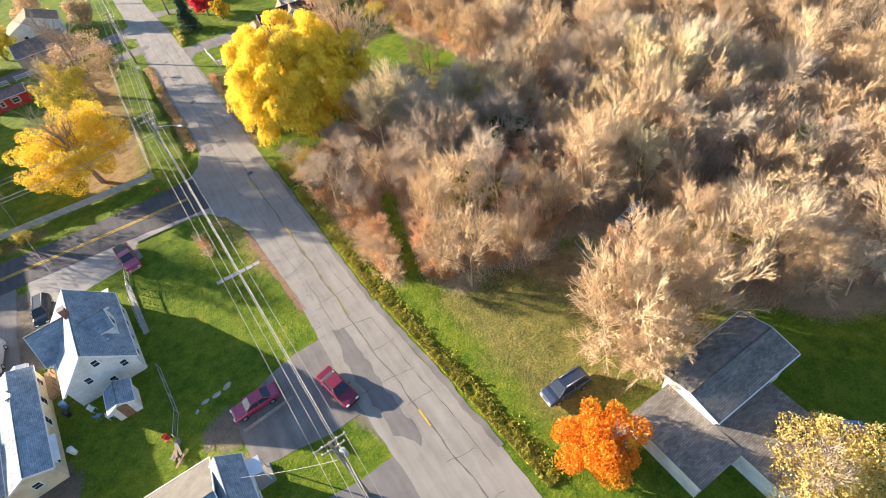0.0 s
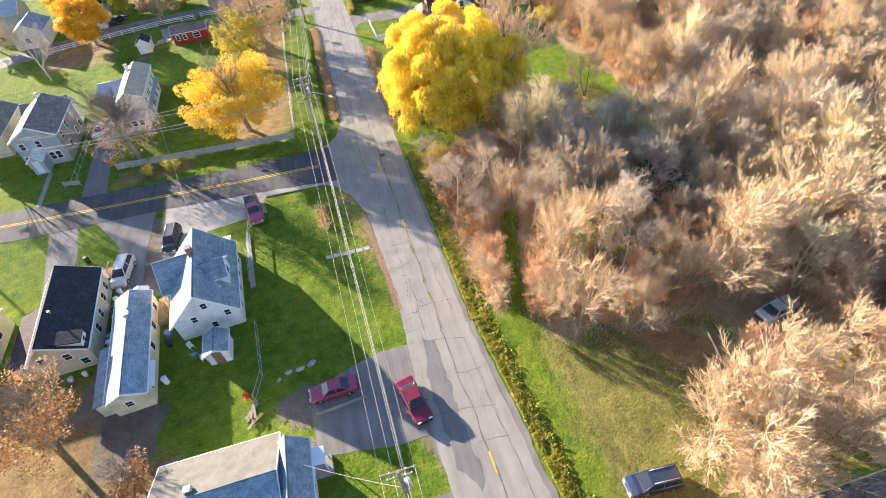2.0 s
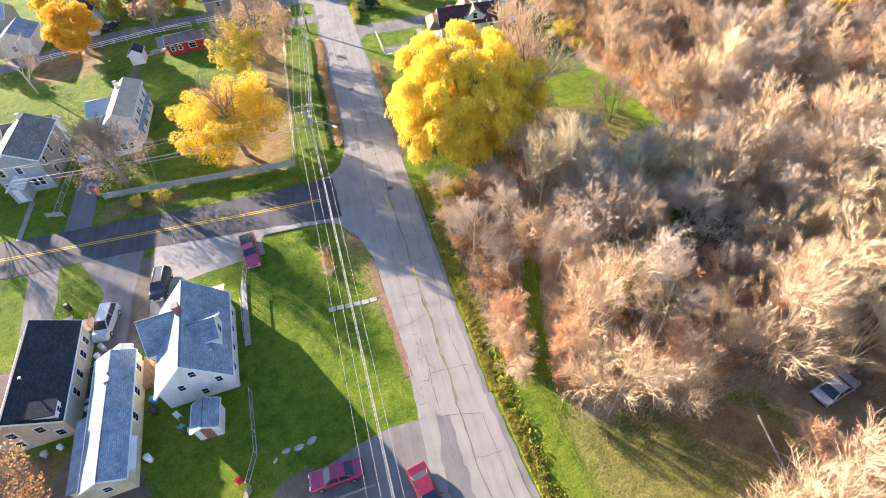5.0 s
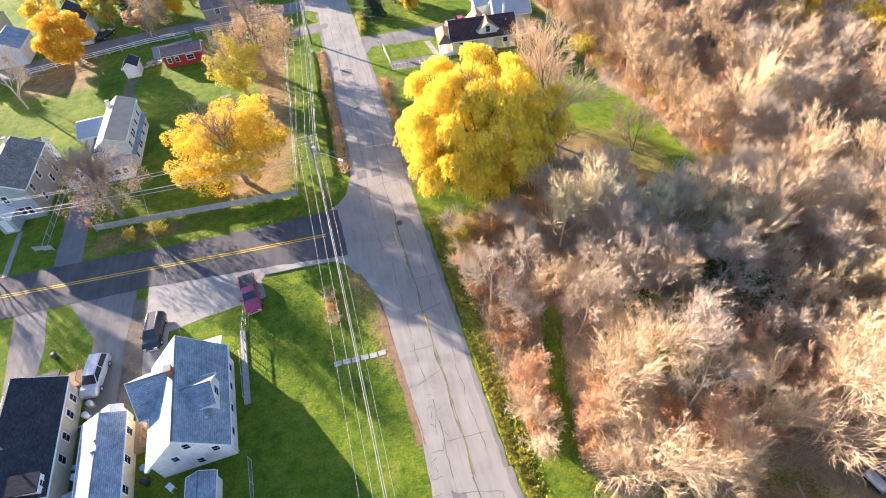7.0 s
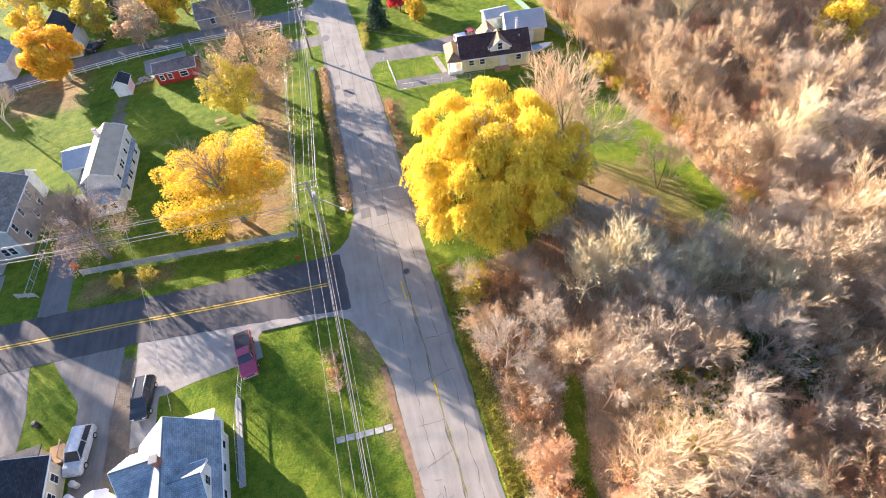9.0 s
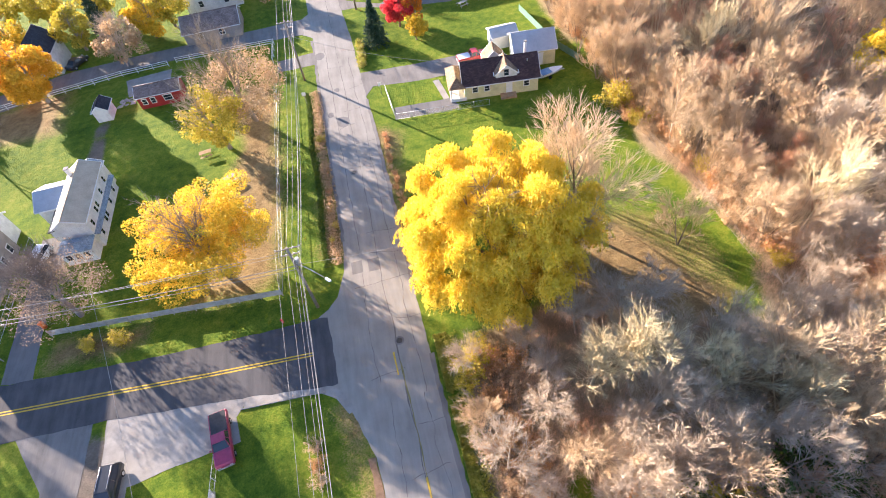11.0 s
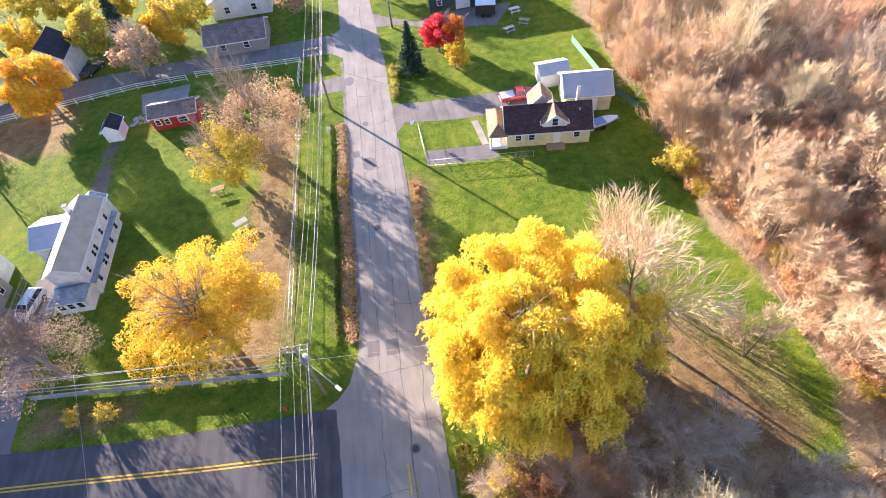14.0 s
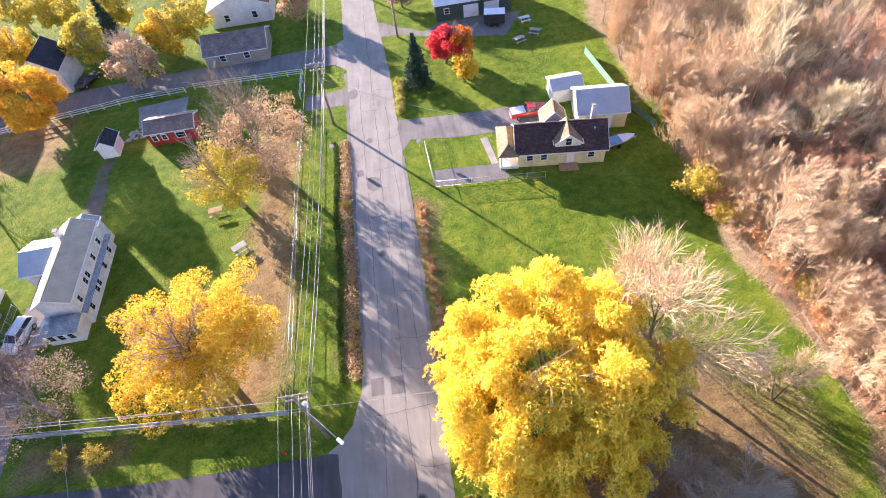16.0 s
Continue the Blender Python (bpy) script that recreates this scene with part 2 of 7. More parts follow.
M_BARK = bark("bark", [(0.2, (0.16, 0.12, 0.09)), (0.5, (0.30, 0.24, 0.18)), (0.85, (0.48, 0.40, 0.30))])
M_TWIG = bark("twigs", [(0.15, (0.47, 0.335, 0.21)), (0.45, (0.60, 0.445, 0.28)), (0.75, (0.68, 0.525, 0.335)), (1.0, (0.73, 0.59, 0.385))])
M_PALE = bark("pale_twigs", [(0.15, (0.52, 0.41, 0.25)), (0.6, (0.70, 0.58, 0.36)), (1.0, (0.78, 0.68, 0.44))])
M_GREYTWIG = bark("grey_twigs", [(0.15, (0.36, 0.28, 0.21)), (0.6, (0.54, 0.44, 0.33)), (1.0, (0.68, 0.58, 0.45))])
M_DARKTWIG = bark("dark_twigs", [(0.15, (0.15, 0.125, 0.115)), (0.6, (0.27, 0.23, 0.21)), (1.0, (0.38, 0.33, 0.29))])
M_BROWNTWIG = bark("russet_twigs", [(0.15, (0.50, 0.28, 0.18)), (0.5, (0.63, 0.39, 0.25)), (1.0, (0.70, 0.48, 0.31))])
L_WILLOW = foliage("willow_leaves", [(0.1, (0.50, 0.40, 0.03)), (0.35, (0.83, 0.615, 0.045)), (0.65, (0.93, 0.715, 0.09)), (1.0, (0.95, 0.79, 0.18))])
L_MAPLE = foliage("golden_leaves", [(0.1, (0.36, 0.33, 0.04)), (0.35, (0.66, 0.47, 0.04)), (0.65, (0.85, 0.57, 0.05)), (1.0, (0.86, 0.55, 0.07))])
L_YELLOW = foliage("yellow_green_leaves", [(0.1, (0.26, 0.26, 0.03)), (0.5, (0.58, 0.46, 0.05)), (1.0, (0.74, 0.60, 0.12))])
L_STRAW = foliage("straw_leaves", [(0.1, (0.34, 0.26, 0.07)), (0.5, (0.62, 0.48, 0.16)), (1.0, (0.76, 0.62, 0.28))])
L_ORANGE = foliage("orange_leaves", [(0.1, (0.48, 0.14, 0.015)), (0.45, (0.78, 0.27, 0.02)), (0.8, (0.88, 0.38, 0.03)), (1.0, (0.9, 0.52, 0.10))])
L_CRIMSON = foliage("crimson_leaves", [(0.1, (0.42, 0.03, 0.04)), (0.5, (0.78, 0.06, 0.08)), (1.0, (0.85, 0.16, 0.12))])
L_TAN = foliage("withered_leaves", [(0.1, (0.36, 0.23, 0.13)), (0.5, (0.54, 0.37, 0.21)), (1.0, (0.68, 0.50, 0.30))])
L_RUSSET = foliage("russet_leaves", [(0.1, (0.40, 0.19, 0.08)), (0.5, (0.58, 0.32, 0.14)), (1.0, (0.70, 0.46, 0.21))])
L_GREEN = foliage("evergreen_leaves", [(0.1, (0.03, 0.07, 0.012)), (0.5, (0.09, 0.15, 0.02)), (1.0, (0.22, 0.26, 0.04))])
L_HEDGE = foliage("verge_leaves", [(0.1, (0.17, 0.19, 0.025)), (0.45, (0.37, 0.35, 0.05)), (1.0, (0.66, 0.56, 0.13))])
L_AMBER = foliage("amber_leaves", [(0.1, (0.54, 0.31, 0.03)), (0.45, (0.83, 0.48, 0.035)), (0.8, (0.90, 0.57, 0.06)), (1.0, (0.90, 0.60, 0.12))])
L_DUSK = foliage("dull_brown_leaves", [(0.1, (0.20, 0.14, 0.10)), (0.5, (0.34, 0.25, 0.18)), (1.0, (0.48, 0.36, 0.24))])
L_LARCH = foliage("larch_needles", [(0.1, (0.10, 0.17, 0.02)), (0.5, (0.22, 0.30, 0.04)), (1.0, (0.38, 0.42, 0.08))])
L_SPRUCE = foliage("spruce_needles", [(0.1, (0.012, 0.035, 0.018)), (0.5, (0.03, 0.07, 0.04)), (1.0, (0.06, 0.11, 0.06))], 0.7, 0.1)


# ---------------------------------------------------------------- building helpers
def mesh_of(name, verts, faces, mat):
    me = bpy.data.meshes.new(name)
    me.from_pydata([tuple(v) for v in verts], [], [tuple(f) for f in faces])
    if mat:
        me.materials.append(mat)
    me.update()
    return me


def quick_mesh(name, verts, faces, mat):
    """A mesh from arrays; every face has the same number of corners."""
    verts, faces = np.asarray(verts, np.float32), np.asarray(faces, np.int32)
    n, k = faces.shape
    me = bpy.data.meshes.new(name)
    me.vertices.add(len(verts))
    me.vertices.foreach_set("co", verts.ravel())
    me.loops.add(n * k)
    me.loops.foreach_set("vertex_index", faces.ravel())
    me.polygons.add(n)
    me.polygons.foreach_set("loop_start", np.arange(0, n * k, k, dtype=np.int32))
    me.update(calc_edges=True)
    me.materials.append(mat)
    return me


def part(name, me, parent, label="", m=None):
    if isinstance(me, bmesh.types.BMesh):
        raise TypeError(name)
    ob = new(name, me)
    ob.parent = parent
    if m is not None:
        ob.matrix_basis = m
    return tagged(ob, label)


def thing(name, x, y, z, label, category, group="", rz=0.0, kind=""):
    ob = new(name)
    ob.empty_display_size = 0.2
    ob.matrix_basis = pose(x, y, z, 0, 0, rz)
    return tagged(ob, label, category, group, kind)


def block(name, x0, x1, y0, y1, z0, z1, mat, bevel=0.0):
    """A box with its edges taken off."""
    bm = bmesh.new()
    bmesh.ops.create_cube(bm, size=1)
    for v in bm.verts:
        v.co = ((x0 + x1) / 2 + v.co.x * (x1 - x0), (y0 + y1) / 2 + v.co.y * (y1 - y0), (z0 + z1) / 2 + v.co.z * (z1 - z0))
    if bevel > 0:
        bmesh.ops.bevel(bm, geom=bm.edges[:], offset=bevel, segments=2, affect="EDGES")
    me = bpy.data.meshes.new(name)
    bm.to_mesh(me)
    bm.free()
    me.materials.append(mat)
    return me


def slab(name, quad, thick, mat):
    """A flat slab: four corners of its top, in order, and its thickness; UVs in metres along and across."""
    a, b, c, d = [Vector(q) for q in quad]
    n = (b - a).cross(d - a).normalized()
    if n.z < 0:
        n = -n
    low = [p - n * thick for p in (a, b, c, d)]
    me = mesh_of(name, [a, b, c, d, *low], [(0, 1, 2, 3), (7, 6, 5, 4), (0, 4, 5, 1), (1, 5, 6, 2), (2, 6, 7, 3), (3, 7, 4, 0)], mat)
    uv = me.uv_layers.new(name="UVMap")
    u, w = (b - a).normalized(), n.cross((b - a).normalized())
    for lp in me.loops:
        p = me.vertices[lp.vertex_index].co - a
        uv.data[lp.index].uv = (p.dot(u), p.dot(w))
    return me


def tube(name, pts, radii, sides, mat, cap=True):
    """A round bar through the points."""
    verts, faces = [], []
    pts = [Vector(p) for p in pts]
    for i, p in enumerate(pts):
        d = (pts[min(i + 1, len(pts) - 1)] - pts[max(i - 1, 0)]).normalized()
        s = d.cross(Vector((0, 0, 1)) if abs(d.z) < 0.9 else Vector((1, 0, 0))).normalized()
        q = d.cross(s)
        for k in range(sides):
            a = 2 * math.pi * k / sides
            verts.append(p + (s * math.cos(a) + q * math.sin(a)) * radii[i])
    for i in range(len(pts) - 1):
        for k in range(sides):
            k2 = (k + 1) % sides
            faces.append((i * sides + k, i * sides + k2, (i + 1) * sides + k2, (i + 1) * sides + k))
    if cap:
        faces.append(tuple(range(sides - 1, -1, -1)))
        faces.append(tuple(range((len(pts) - 1) * sides, len(pts) * sides)))
    me = mesh_of(name, verts, faces, mat)
    for p in me.polygons:
        p.use_smooth = len(p.vertices) == 4
    return me


def wobble(x, y, s=1.0):
    return noise.noise(Vector((x * s, y * s, 3.7)))


def inside(poly, x, y):
    hit_, j = False, len(poly) - 1
    for i in range(len(poly)):
        (xi, yi), (xj, yj) = poly[i], poly[j]
        if (yi > y) != (yj > y) and x < (xj - xi) * (y - yi) / (yj - yi) + xi:
            hit_ = not hit_
        j = i
    return hit_


def edge_gap(poly, x, y):
    """The distance to a polygon's outline, below zero inside it."""
    best = 1e9
    for i in range(len(poly)):
        ax, ay = poly[i - 1]
        bx, by = poly[i]
        dx, dy = bx - ax, by - ay
        t = max(0.0, min(1.0, ((x - ax) * dx + (y - ay) * dy) / (dx * dx + dy * dy + 1e-9)))
        best = min(best, math.hypot(x - ax - t * dx, y - ay - t * dy))
    return -best if inside(poly, x, y) else best


# ---------------------------------------------------------------- ground
# woods, leaf litter and bare earth on the one sheet of ground
WOODS = [[(9.5, 64), (8.8, 50), (10.5, 36.5), (17, 31), (24, 29), (31, 29), (33, 14), (45, 4), (60, -40), (400, -60), (400, 190), (44, 190),
          (41, 132), (44, 112), (42.5, 100), (42, 90), (44, 79), (45, 68), (41, 60), (34, 62), (27, 68), (18, 68), (12, 66)]]
LITTER = [[(12, 66), (30, 60), (42, 63), (38, 68), (33.5, 75), (30, 81), (23, 85), (20, 68)], [(-19, 80), (-8.5, 79), (-7.5, 100), (-7.6, 123), (-13.5, 121), (-12.5, 104), (-15, 93)],
          [(18, 31), (31, 29.5), (36, 12), (24, 12), (22, 17), (28, 21)], [(-33.5, 76.3), (-23.5, 76), (-23.5, 78.3), (-33, 79)],
          [(-60, 18), (-22.5, 20), (-22.5, 30), (-27, 36), (-33, 42), (-60, 42)], [(-56, 122), (-43, 122), (-43, 134), (-56, 131)],
          [(-1.6, 62.5), (-0.2, 57), (0.8, 48), (1.6, 40), (0.9, 40), (0.1, 48), (-0.9, 57), (-2.3, 62)], [(-2.4, 82), (-0.2, 82), (0, 112), (-1.6, 112)],
          [(7.2, 75), (9.2, 75), (9.0, 104), (7.2, 104)]]
BARE = [[(-34.5, 36), (-30.5, 36), (-30, 30), (-24, 30), (-24, 36), (-28, 44), (-31, 44)], [(-13, 33), (-9, 34), (-9, 29), (-13, 30)], [(-29.5, 52), (-24.5, 52), (-24.5, 66), (-29, 66)],
        [(-14.5, 26.2), (-9, 26.2), (-9, 28.2), (-24, 30), (-24, 28.6)], [(-0.5, 26), (1.6, 26), (3.2, 17), (1.6, 19.5)], [(-36.5, 105), (-34.5, 105), (-34.5, 121), (-36.5, 121)]]

THIN = [[(11, 34), (25, 30), (31, 14), (22, 10), (13, 11)], [(18, 62), (42, 64), (43, 74), (34, 80), (27, 86), (20, 82)],
        [(8, 84), (12, 84), (12, 104), (8, 104)]]


LANE = [(13.2, 35.0), (13.8, 38.0), (14.5, 41.5), (15.8, 45.5), (17.4, 50.0)]


def lane_gap(x, y):
    """The distance to the grassy lane inside the wood's edge."""
    best = 1e9
    for (ax, ay), (bx, by) in zip(LANE, LANE[1:]):
        dx, dy = bx - ax, by - ay
        t = max(0.0, min(1.0, ((x - ax) * dx + (y - ay) * dy) / (dx * dx + dy * dy)))
        best = min(best, math.hypot(x - ax - t * dx, y - ay - t * dy))
    return best


def in_clearing(x, y, margin=0.0):
    """The cleared yard in the wood where a car stands."""
    return math.hypot((x - 34.5) / 1.35, y - 25.6) < 4.0 + margin


def cover_at(x, y):
    gap = 2.2 * wobble(x, y, 0.22) + 1.0 * wobble(x, y, 0.7)
    out = []
    for kinds, soft in ((LITTER, 3.2), (WOODS, 2.2), (BARE, 0.7)):
        d = min(edge_gap(p, x, y) for p in kinds) + gap * (0.35 if kinds is BARE else 0.8)
        out.append(max(0.0, min(1.0, 0.5 - d / (2 * soft))))
    out[1] *= max(0.0, min(1.0, (lane_gap(x, y) - 0.7) / 0.9))
    # thin scatter of fallen leaves on the open lawns near the trees
    thin = min(edge_gap(q, x, y) for q in THIN) + gap
    near_trees = edge_gap(THIN[0], x, y)
    if near_trees < 0:
        out[0] = max(out[0], min(0.56, 0.20 + 0.028 * (x - 12) + 0.16 * wobble(x, y, 0.35)))
    out[0] = max(out[0], 0.52 * max(0.0, min(1.0, 0.5 - thin / 5.0)))
    return out


def build_ground():
    xs = [-2500, -900, -350, -170, -110, *np.arange(-80, 101, 1.25), 120, 150, 220, 400, 900, 2500]
    ys = [-2500, -900, -300, -120, -60, *np.arange(-30, 171, 1.25), 190, 230, 320, 600, 1200, 2500]
    verts, cover = [], []
    for y in ys:
        for x in xs:
            c = cover_at(x, y) if -120 < x < 420 and -80 < y < 200 else [0.0, 0.0, 0.0]
            h = 0.05 * wobble(x, y, 0.3) * min(1.0, c[1] + 0.15) - 0.022
            verts.append((x, y, h))
            cover.append((*c, 1.0))
    w = len(xs)
    faces = [(j * w + i, j * w + i + 1, (j + 1) * w + i + 1, (j + 1) * w + i) for j in range(len(ys) - 1) for i in range(w - 1)]
    me = quick_mesh("ground", verts, faces, M_GROUND)
    att = me.color_attributes.new("cover", "FLOAT_COLOR", "POINT")
    att.data.foreach_set("color", np.array(cover, np.float32).ravel())
    me.polygons.foreach_set("use_smooth", np.ones(len(me.polygons), bool))
    tagged(new("ground", me), "autumn lawns, leaf litter and brown woodland floor", "ground", kind="structure")


build_ground()


def ragged(poly, step=0.6, by=0.12, seed=0.0):
    """The outline of a paved area with a crumbled edge."""
    out = []
    for i in range(len(poly)):
        ax, ay = poly[i]
        bx, by_ = poly[(i + 1) % len(poly)]
        n = max(1, int(math.hypot(bx - ax, by_ - ay) / step))
        for k in range(n):
            x, y = ax + (bx - ax) * k / n, ay + (by_ - ay) * k / n
            out.append((x + by * wobble(x + seed, y, 0.8) + 0.5 * by * wobble(x, y + seed, 2.3), y + by * wobble(x, y - seed, 0.8)))
    return out


def pavement(name, poly, top, mat, label, category, kind="structure", by=0.12, parent=None, depth=0.15):
    pts = ragged(poly, by=by) if by else poly
    bm = bmesh.new()
    f = bm.faces.new([bm.verts.new((x, y, top)) for x, y in pts])
    r = bmesh.ops.extrude_face_region(bm, geom=[f])
    for v in r["geom"]:
        if isinstance(v, bmesh.types.BMVert):
            v.co.z = top - depth
    bmesh.ops.triangulate(bm, faces=[g for g in bm.faces if len(g.verts) > 4])
    bmesh.ops.recalc_face_normals(bm, faces=bm.faces[:])
    me = bpy.data.meshes.new(name)
    bm.to_mesh(me)
    bm.free()
    me.materials.append(mat)
    ob = new(name, me)
    ob.parent = parent
    return tagged(ob, label, category, kind=kind)


road = pavement("road", [(1.6, -40), (1.4, 10), (1.2, 20), (0.6, 30), (0.9, 40), (0.6, 50), (0.1, 57), (-2.2, 63.6), (-4.2, 65.2), (-4.4, 73.5), (-2.7, 74.6), (-1.5, 76.0), (-0.4, 79.2), (0.0, 84), (0.2, 134), (-1.5, 135.6),
                          (-1.5, 141.5), (0.0, 143), (-0.3, 200), (-0.6, 320), (5.2, 320), (5.6, 200), (5.9, 150), (7.0, 131), (7.2, 100), (7.3, 75), (7.4, 50), (7.5, 36), (8.3, 24.5), (9.3, 14), (9.8, -40)],
                0.0, M_ROAD, "sun-bleached grey asphalt road with cracks and patches", "road")
street = pavement("side_street", [(-110, 73.5), (-80, 71.6), (-43, 68.5), (-27, 67.9), (-12, 66.4), (-3.2, 65.2), (-2.6, 65.3), (-2.9, 73.6), (-3.3, 73.75), (-10, 73.7), (-22, 74.0), (-36, 75.1), (-43.5, 75.5), (-80, 79), (-110, 81)],
                  0.012, M_STREET, "newer dark asphalt side street with yellow line", "street")
pavement("cross_street", [(-120, 112), (-75, 126.5), (-54, 131.8), (-42, 135.3), (-29, 136.6), (-10, 136.4), (-1.3, 135.8), (-1.3, 141.5), (-12, 141.2), (-30, 141.0), (-44, 140.2), (-57, 137), (-80, 131), (-120, 119)],
         0.008, M_DRIVE, "grey asphalt cross street", "street")
DRIVES = [
    ("driveway", [(-11.8, 66.35), (-13.2, 64.5), (-12.7, 61.9), (-19, 61.2), (-23.6, 60.4), (-23.6, 55.5), (-26.0, 55.5), (-26.6, 67.9), (-20, 67.25)], M_CONCRETE, "pale concrete driveway"),
    ("driveway", [(-28.0, 68.0), (-28.3, 60), (-28.2, 52), (-31.2, 52), (-31.8, 58.5), (-32.0, 62), (-36, 68.35)], M_DRIVE, "worn gravelly driveway"),
    ("driveway", [(-38.5, 68.4), (-37.4, 62.5), (-37.3, 56.0), (-40.3, 56.0), (-42.2, 68.6)], M_DRIVE, "grey asphalt driveway"),
    ("driveway", [(-35.8, 75.0), (-36.4, 86), (-37.2, 97), (-39.8, 97), (-39.6, 86), (-39.4, 75.4)], M_PATCH, "grey asphalt driveway"),
    ("driveway", [(0.9, 35.3), (-2, 35.4), (-5.2, 34.6), (-9.6, 33.0), (-9.6, 26.3), (-2.6, 25.2), (0.5, 25.2), (1.4, 20.3), (2.0, 26)], M_DRIVE, "gravelly asphalt parking apron"),
    ("driveway", [(1.6, 20.0), (-2.2, 19.8), (-8, 20.6), (-8, 15), (1.6, 14)], M_PATCH, "grey asphalt driveway"),
    ("driveway", [(7.0, 119.6), (15, 118.8), (29, 118.3), (29, 113.2), (16, 113.9), (8.6, 115.0), (7.0, 112.6)], M_DRIVE, "grey gravel driveway"),
    ("parking_pad", [(10.9, 108.3), (20.0, 107.5), (20.5, 104.6), (10.6, 105.4)], M_PATCH, "grey asphalt parking pad"),
    ("driveway", [(5.8, 141.8), (9.5, 141.6), (17, 138.6), (27, 136.5), (31, 143), (16.5, 143.2), (14, 141.3), (9.5, 144), (5.6, 147)], M_DRIVE, "grey gravel driveway"),
    ("driveway", [(0.2, 125), (-6.5, 125.2), (-6.5, 128.5), (0.2, 129)], M_DRIVE, "grey asphalt driveway"),
    ("concrete_pad", [(-32.4, 127.5), (-25.5, 128.5), (-25.5, 133.8), (-33.5, 133)], M_CONCRETE, "pale concrete pad"),
]
for i, (nm, poly, mat, lab) in enumerate(DRIVES):
    pavement(nm, poly, -0.006 - 0.0008 * i, mat, lab, "driveway", by=0.1)
pavement("garden_path", [(18.1, 112.9), (19.1, 112.9), (19.6, 107.6), (18.7, 107.5)], 0.02, M_CONCRETE, "pale concrete garden path", "path", by=0.02)

pavement("corner_pavement", [(-12.4, 65.3), (-12.4, 66.5), (-8.0, 66.1), (-3.6, 65.4), (-2.2, 64.3), (-1.2, 62.0), (-1.9, 61.8), (-3.0, 63.7), (-4.6, 64.8)], 0.006, M_CONCRETE, "worn concrete strip round the lawn corner", "pavement", by=0.06)

# ---------------------------------------------------------------- houses
def window_at(parent, m, w, h, trim=M_TRIM):
    """A sash window on a wall; m puts its foot on the wall with -y pointing out."""
    f = part("window", block("window", -w / 2 - 0.08, w / 2 + 0.08, -0.06, 0.05, -0.08, h + 0.08, trim, 0.012), parent, "", m)
    part("pane", block("pane", -w / 2 + 0.03, w / 2 - 0.03, -0.075, 0.0, 0.04, h / 2 - 0.03, M_GLASS), f)
    part("pane", block("pane", -w / 2 + 0.03, w / 2 - 0.03, -0.075, 0.0, h / 2 + 0.03, h - 0.04, M_GLASS), f)


def door_at(parent, m, mat, w=0.95, h=2.05):
    f = part("door", block("door", -w / 2, w / 2, -0.05, 0.05, 0, h, mat, 0.015), parent, "", m)
    part("door_frame", slab("door_frame", [(-w / 2 - 0.1, -0.03, h + 0.1), (w / 2 + 0.1, -0.03, h + 0.1), (w / 2 + 0.1, 0.03, h + 0.1), (-w / 2 - 0.1, 0.03, h + 0.1)], 0.1, M_TRIM), f)
    part("door_handle", block("door_handle", w / 2 - 0.14, w / 2 - 0.08, -0.1, -0.05, 0.98, 1.05, M_METAL, 0.01), f)


def gable(parent, x0, x1, y0, y1, eave, ridge, wall, roof, along="y", over=0.3, ridge_at=None, z0=-0.1, caps=M_TRIM, roof2=None):
    """Walls with two gables and a roof of two slopes on them. The ridge runs along x or y."""
    if along == "x":
        u0, u1, v0, v1 = y0, y1, x0, x1
        P = lambda u, v, z: (v, u, z)
    else:
        u0, u1, v0, v1 = x0, x1, y0, y1
        P = lambda u, v, z: (u, v, z)
    c = (u0 + u1) / 2 if ridge_at is None else ridge_at
    sect = [(u0, z0), (u1, z0), (u1, eave), (c, ridge), (u0, eave)]
    verts = [P(u, v, z) for v in (v0, v1) for u, z in sect]
    part("wall", mesh_of("wall", verts, [(0, 1, 2, 3, 4), (9, 8, 7, 6, 5), (0, 5, 6, 1), (1, 6, 7, 2), (2, 7, 8, 3), (3, 8, 9, 4), (4, 9, 5, 0)], wall), parent)
    for ue, s, mt in ((u0, -1, roof), (u1, 1, roof2 or roof)):
        run = abs(ue - c)
        k = (ridge - eave) / run
        uo, zo = ue + s * over, eave - k * over
        lift = 0.14
        part("roof_slope", slab("roof_slope", [P(c, v0 - over, ridge + lift), P(c, v1 + over, ridge + lift), P(uo, v1 + over, zo + lift), P(uo, v0 - over, zo + lift)], 0.12, mt), parent)
        part("gutter", slab("gutter", [P(uo + s * 0.002, v0 - over, zo + lift - 0.03), P(uo + s * 0.002, v1 + over, zo + lift - 0.03), P(uo + s * 0.1, v1 + over, zo + lift - 0.03), P(uo + s * 0.1, v0 - over, zo + lift - 0.03)], 0.1, caps), parent)
        for v, sv in ((v0 - over, -1), (v1 + over, 1)):
            a, b_ = P(c, v + sv * 0.002, ridge + lift + 0.01), P(uo, v + sv * 0.002, zo + lift + 0.01)
            a2, b2 = P(c, v + sv * 0.06, ridge + lift + 0.01), P(uo, v + sv * 0.06, zo + lift + 0.01)
            part("rake_board", slab("rake_board", [a, b_, b2, a2], 0.2, caps), parent)
    part("ridge_cap", tube("ridge_cap", [P(c, v0 - over, ridge + 0.12), P(c, v1 + over, ridge + 0.12)], [0.07, 0.07], 6, roof), parent)


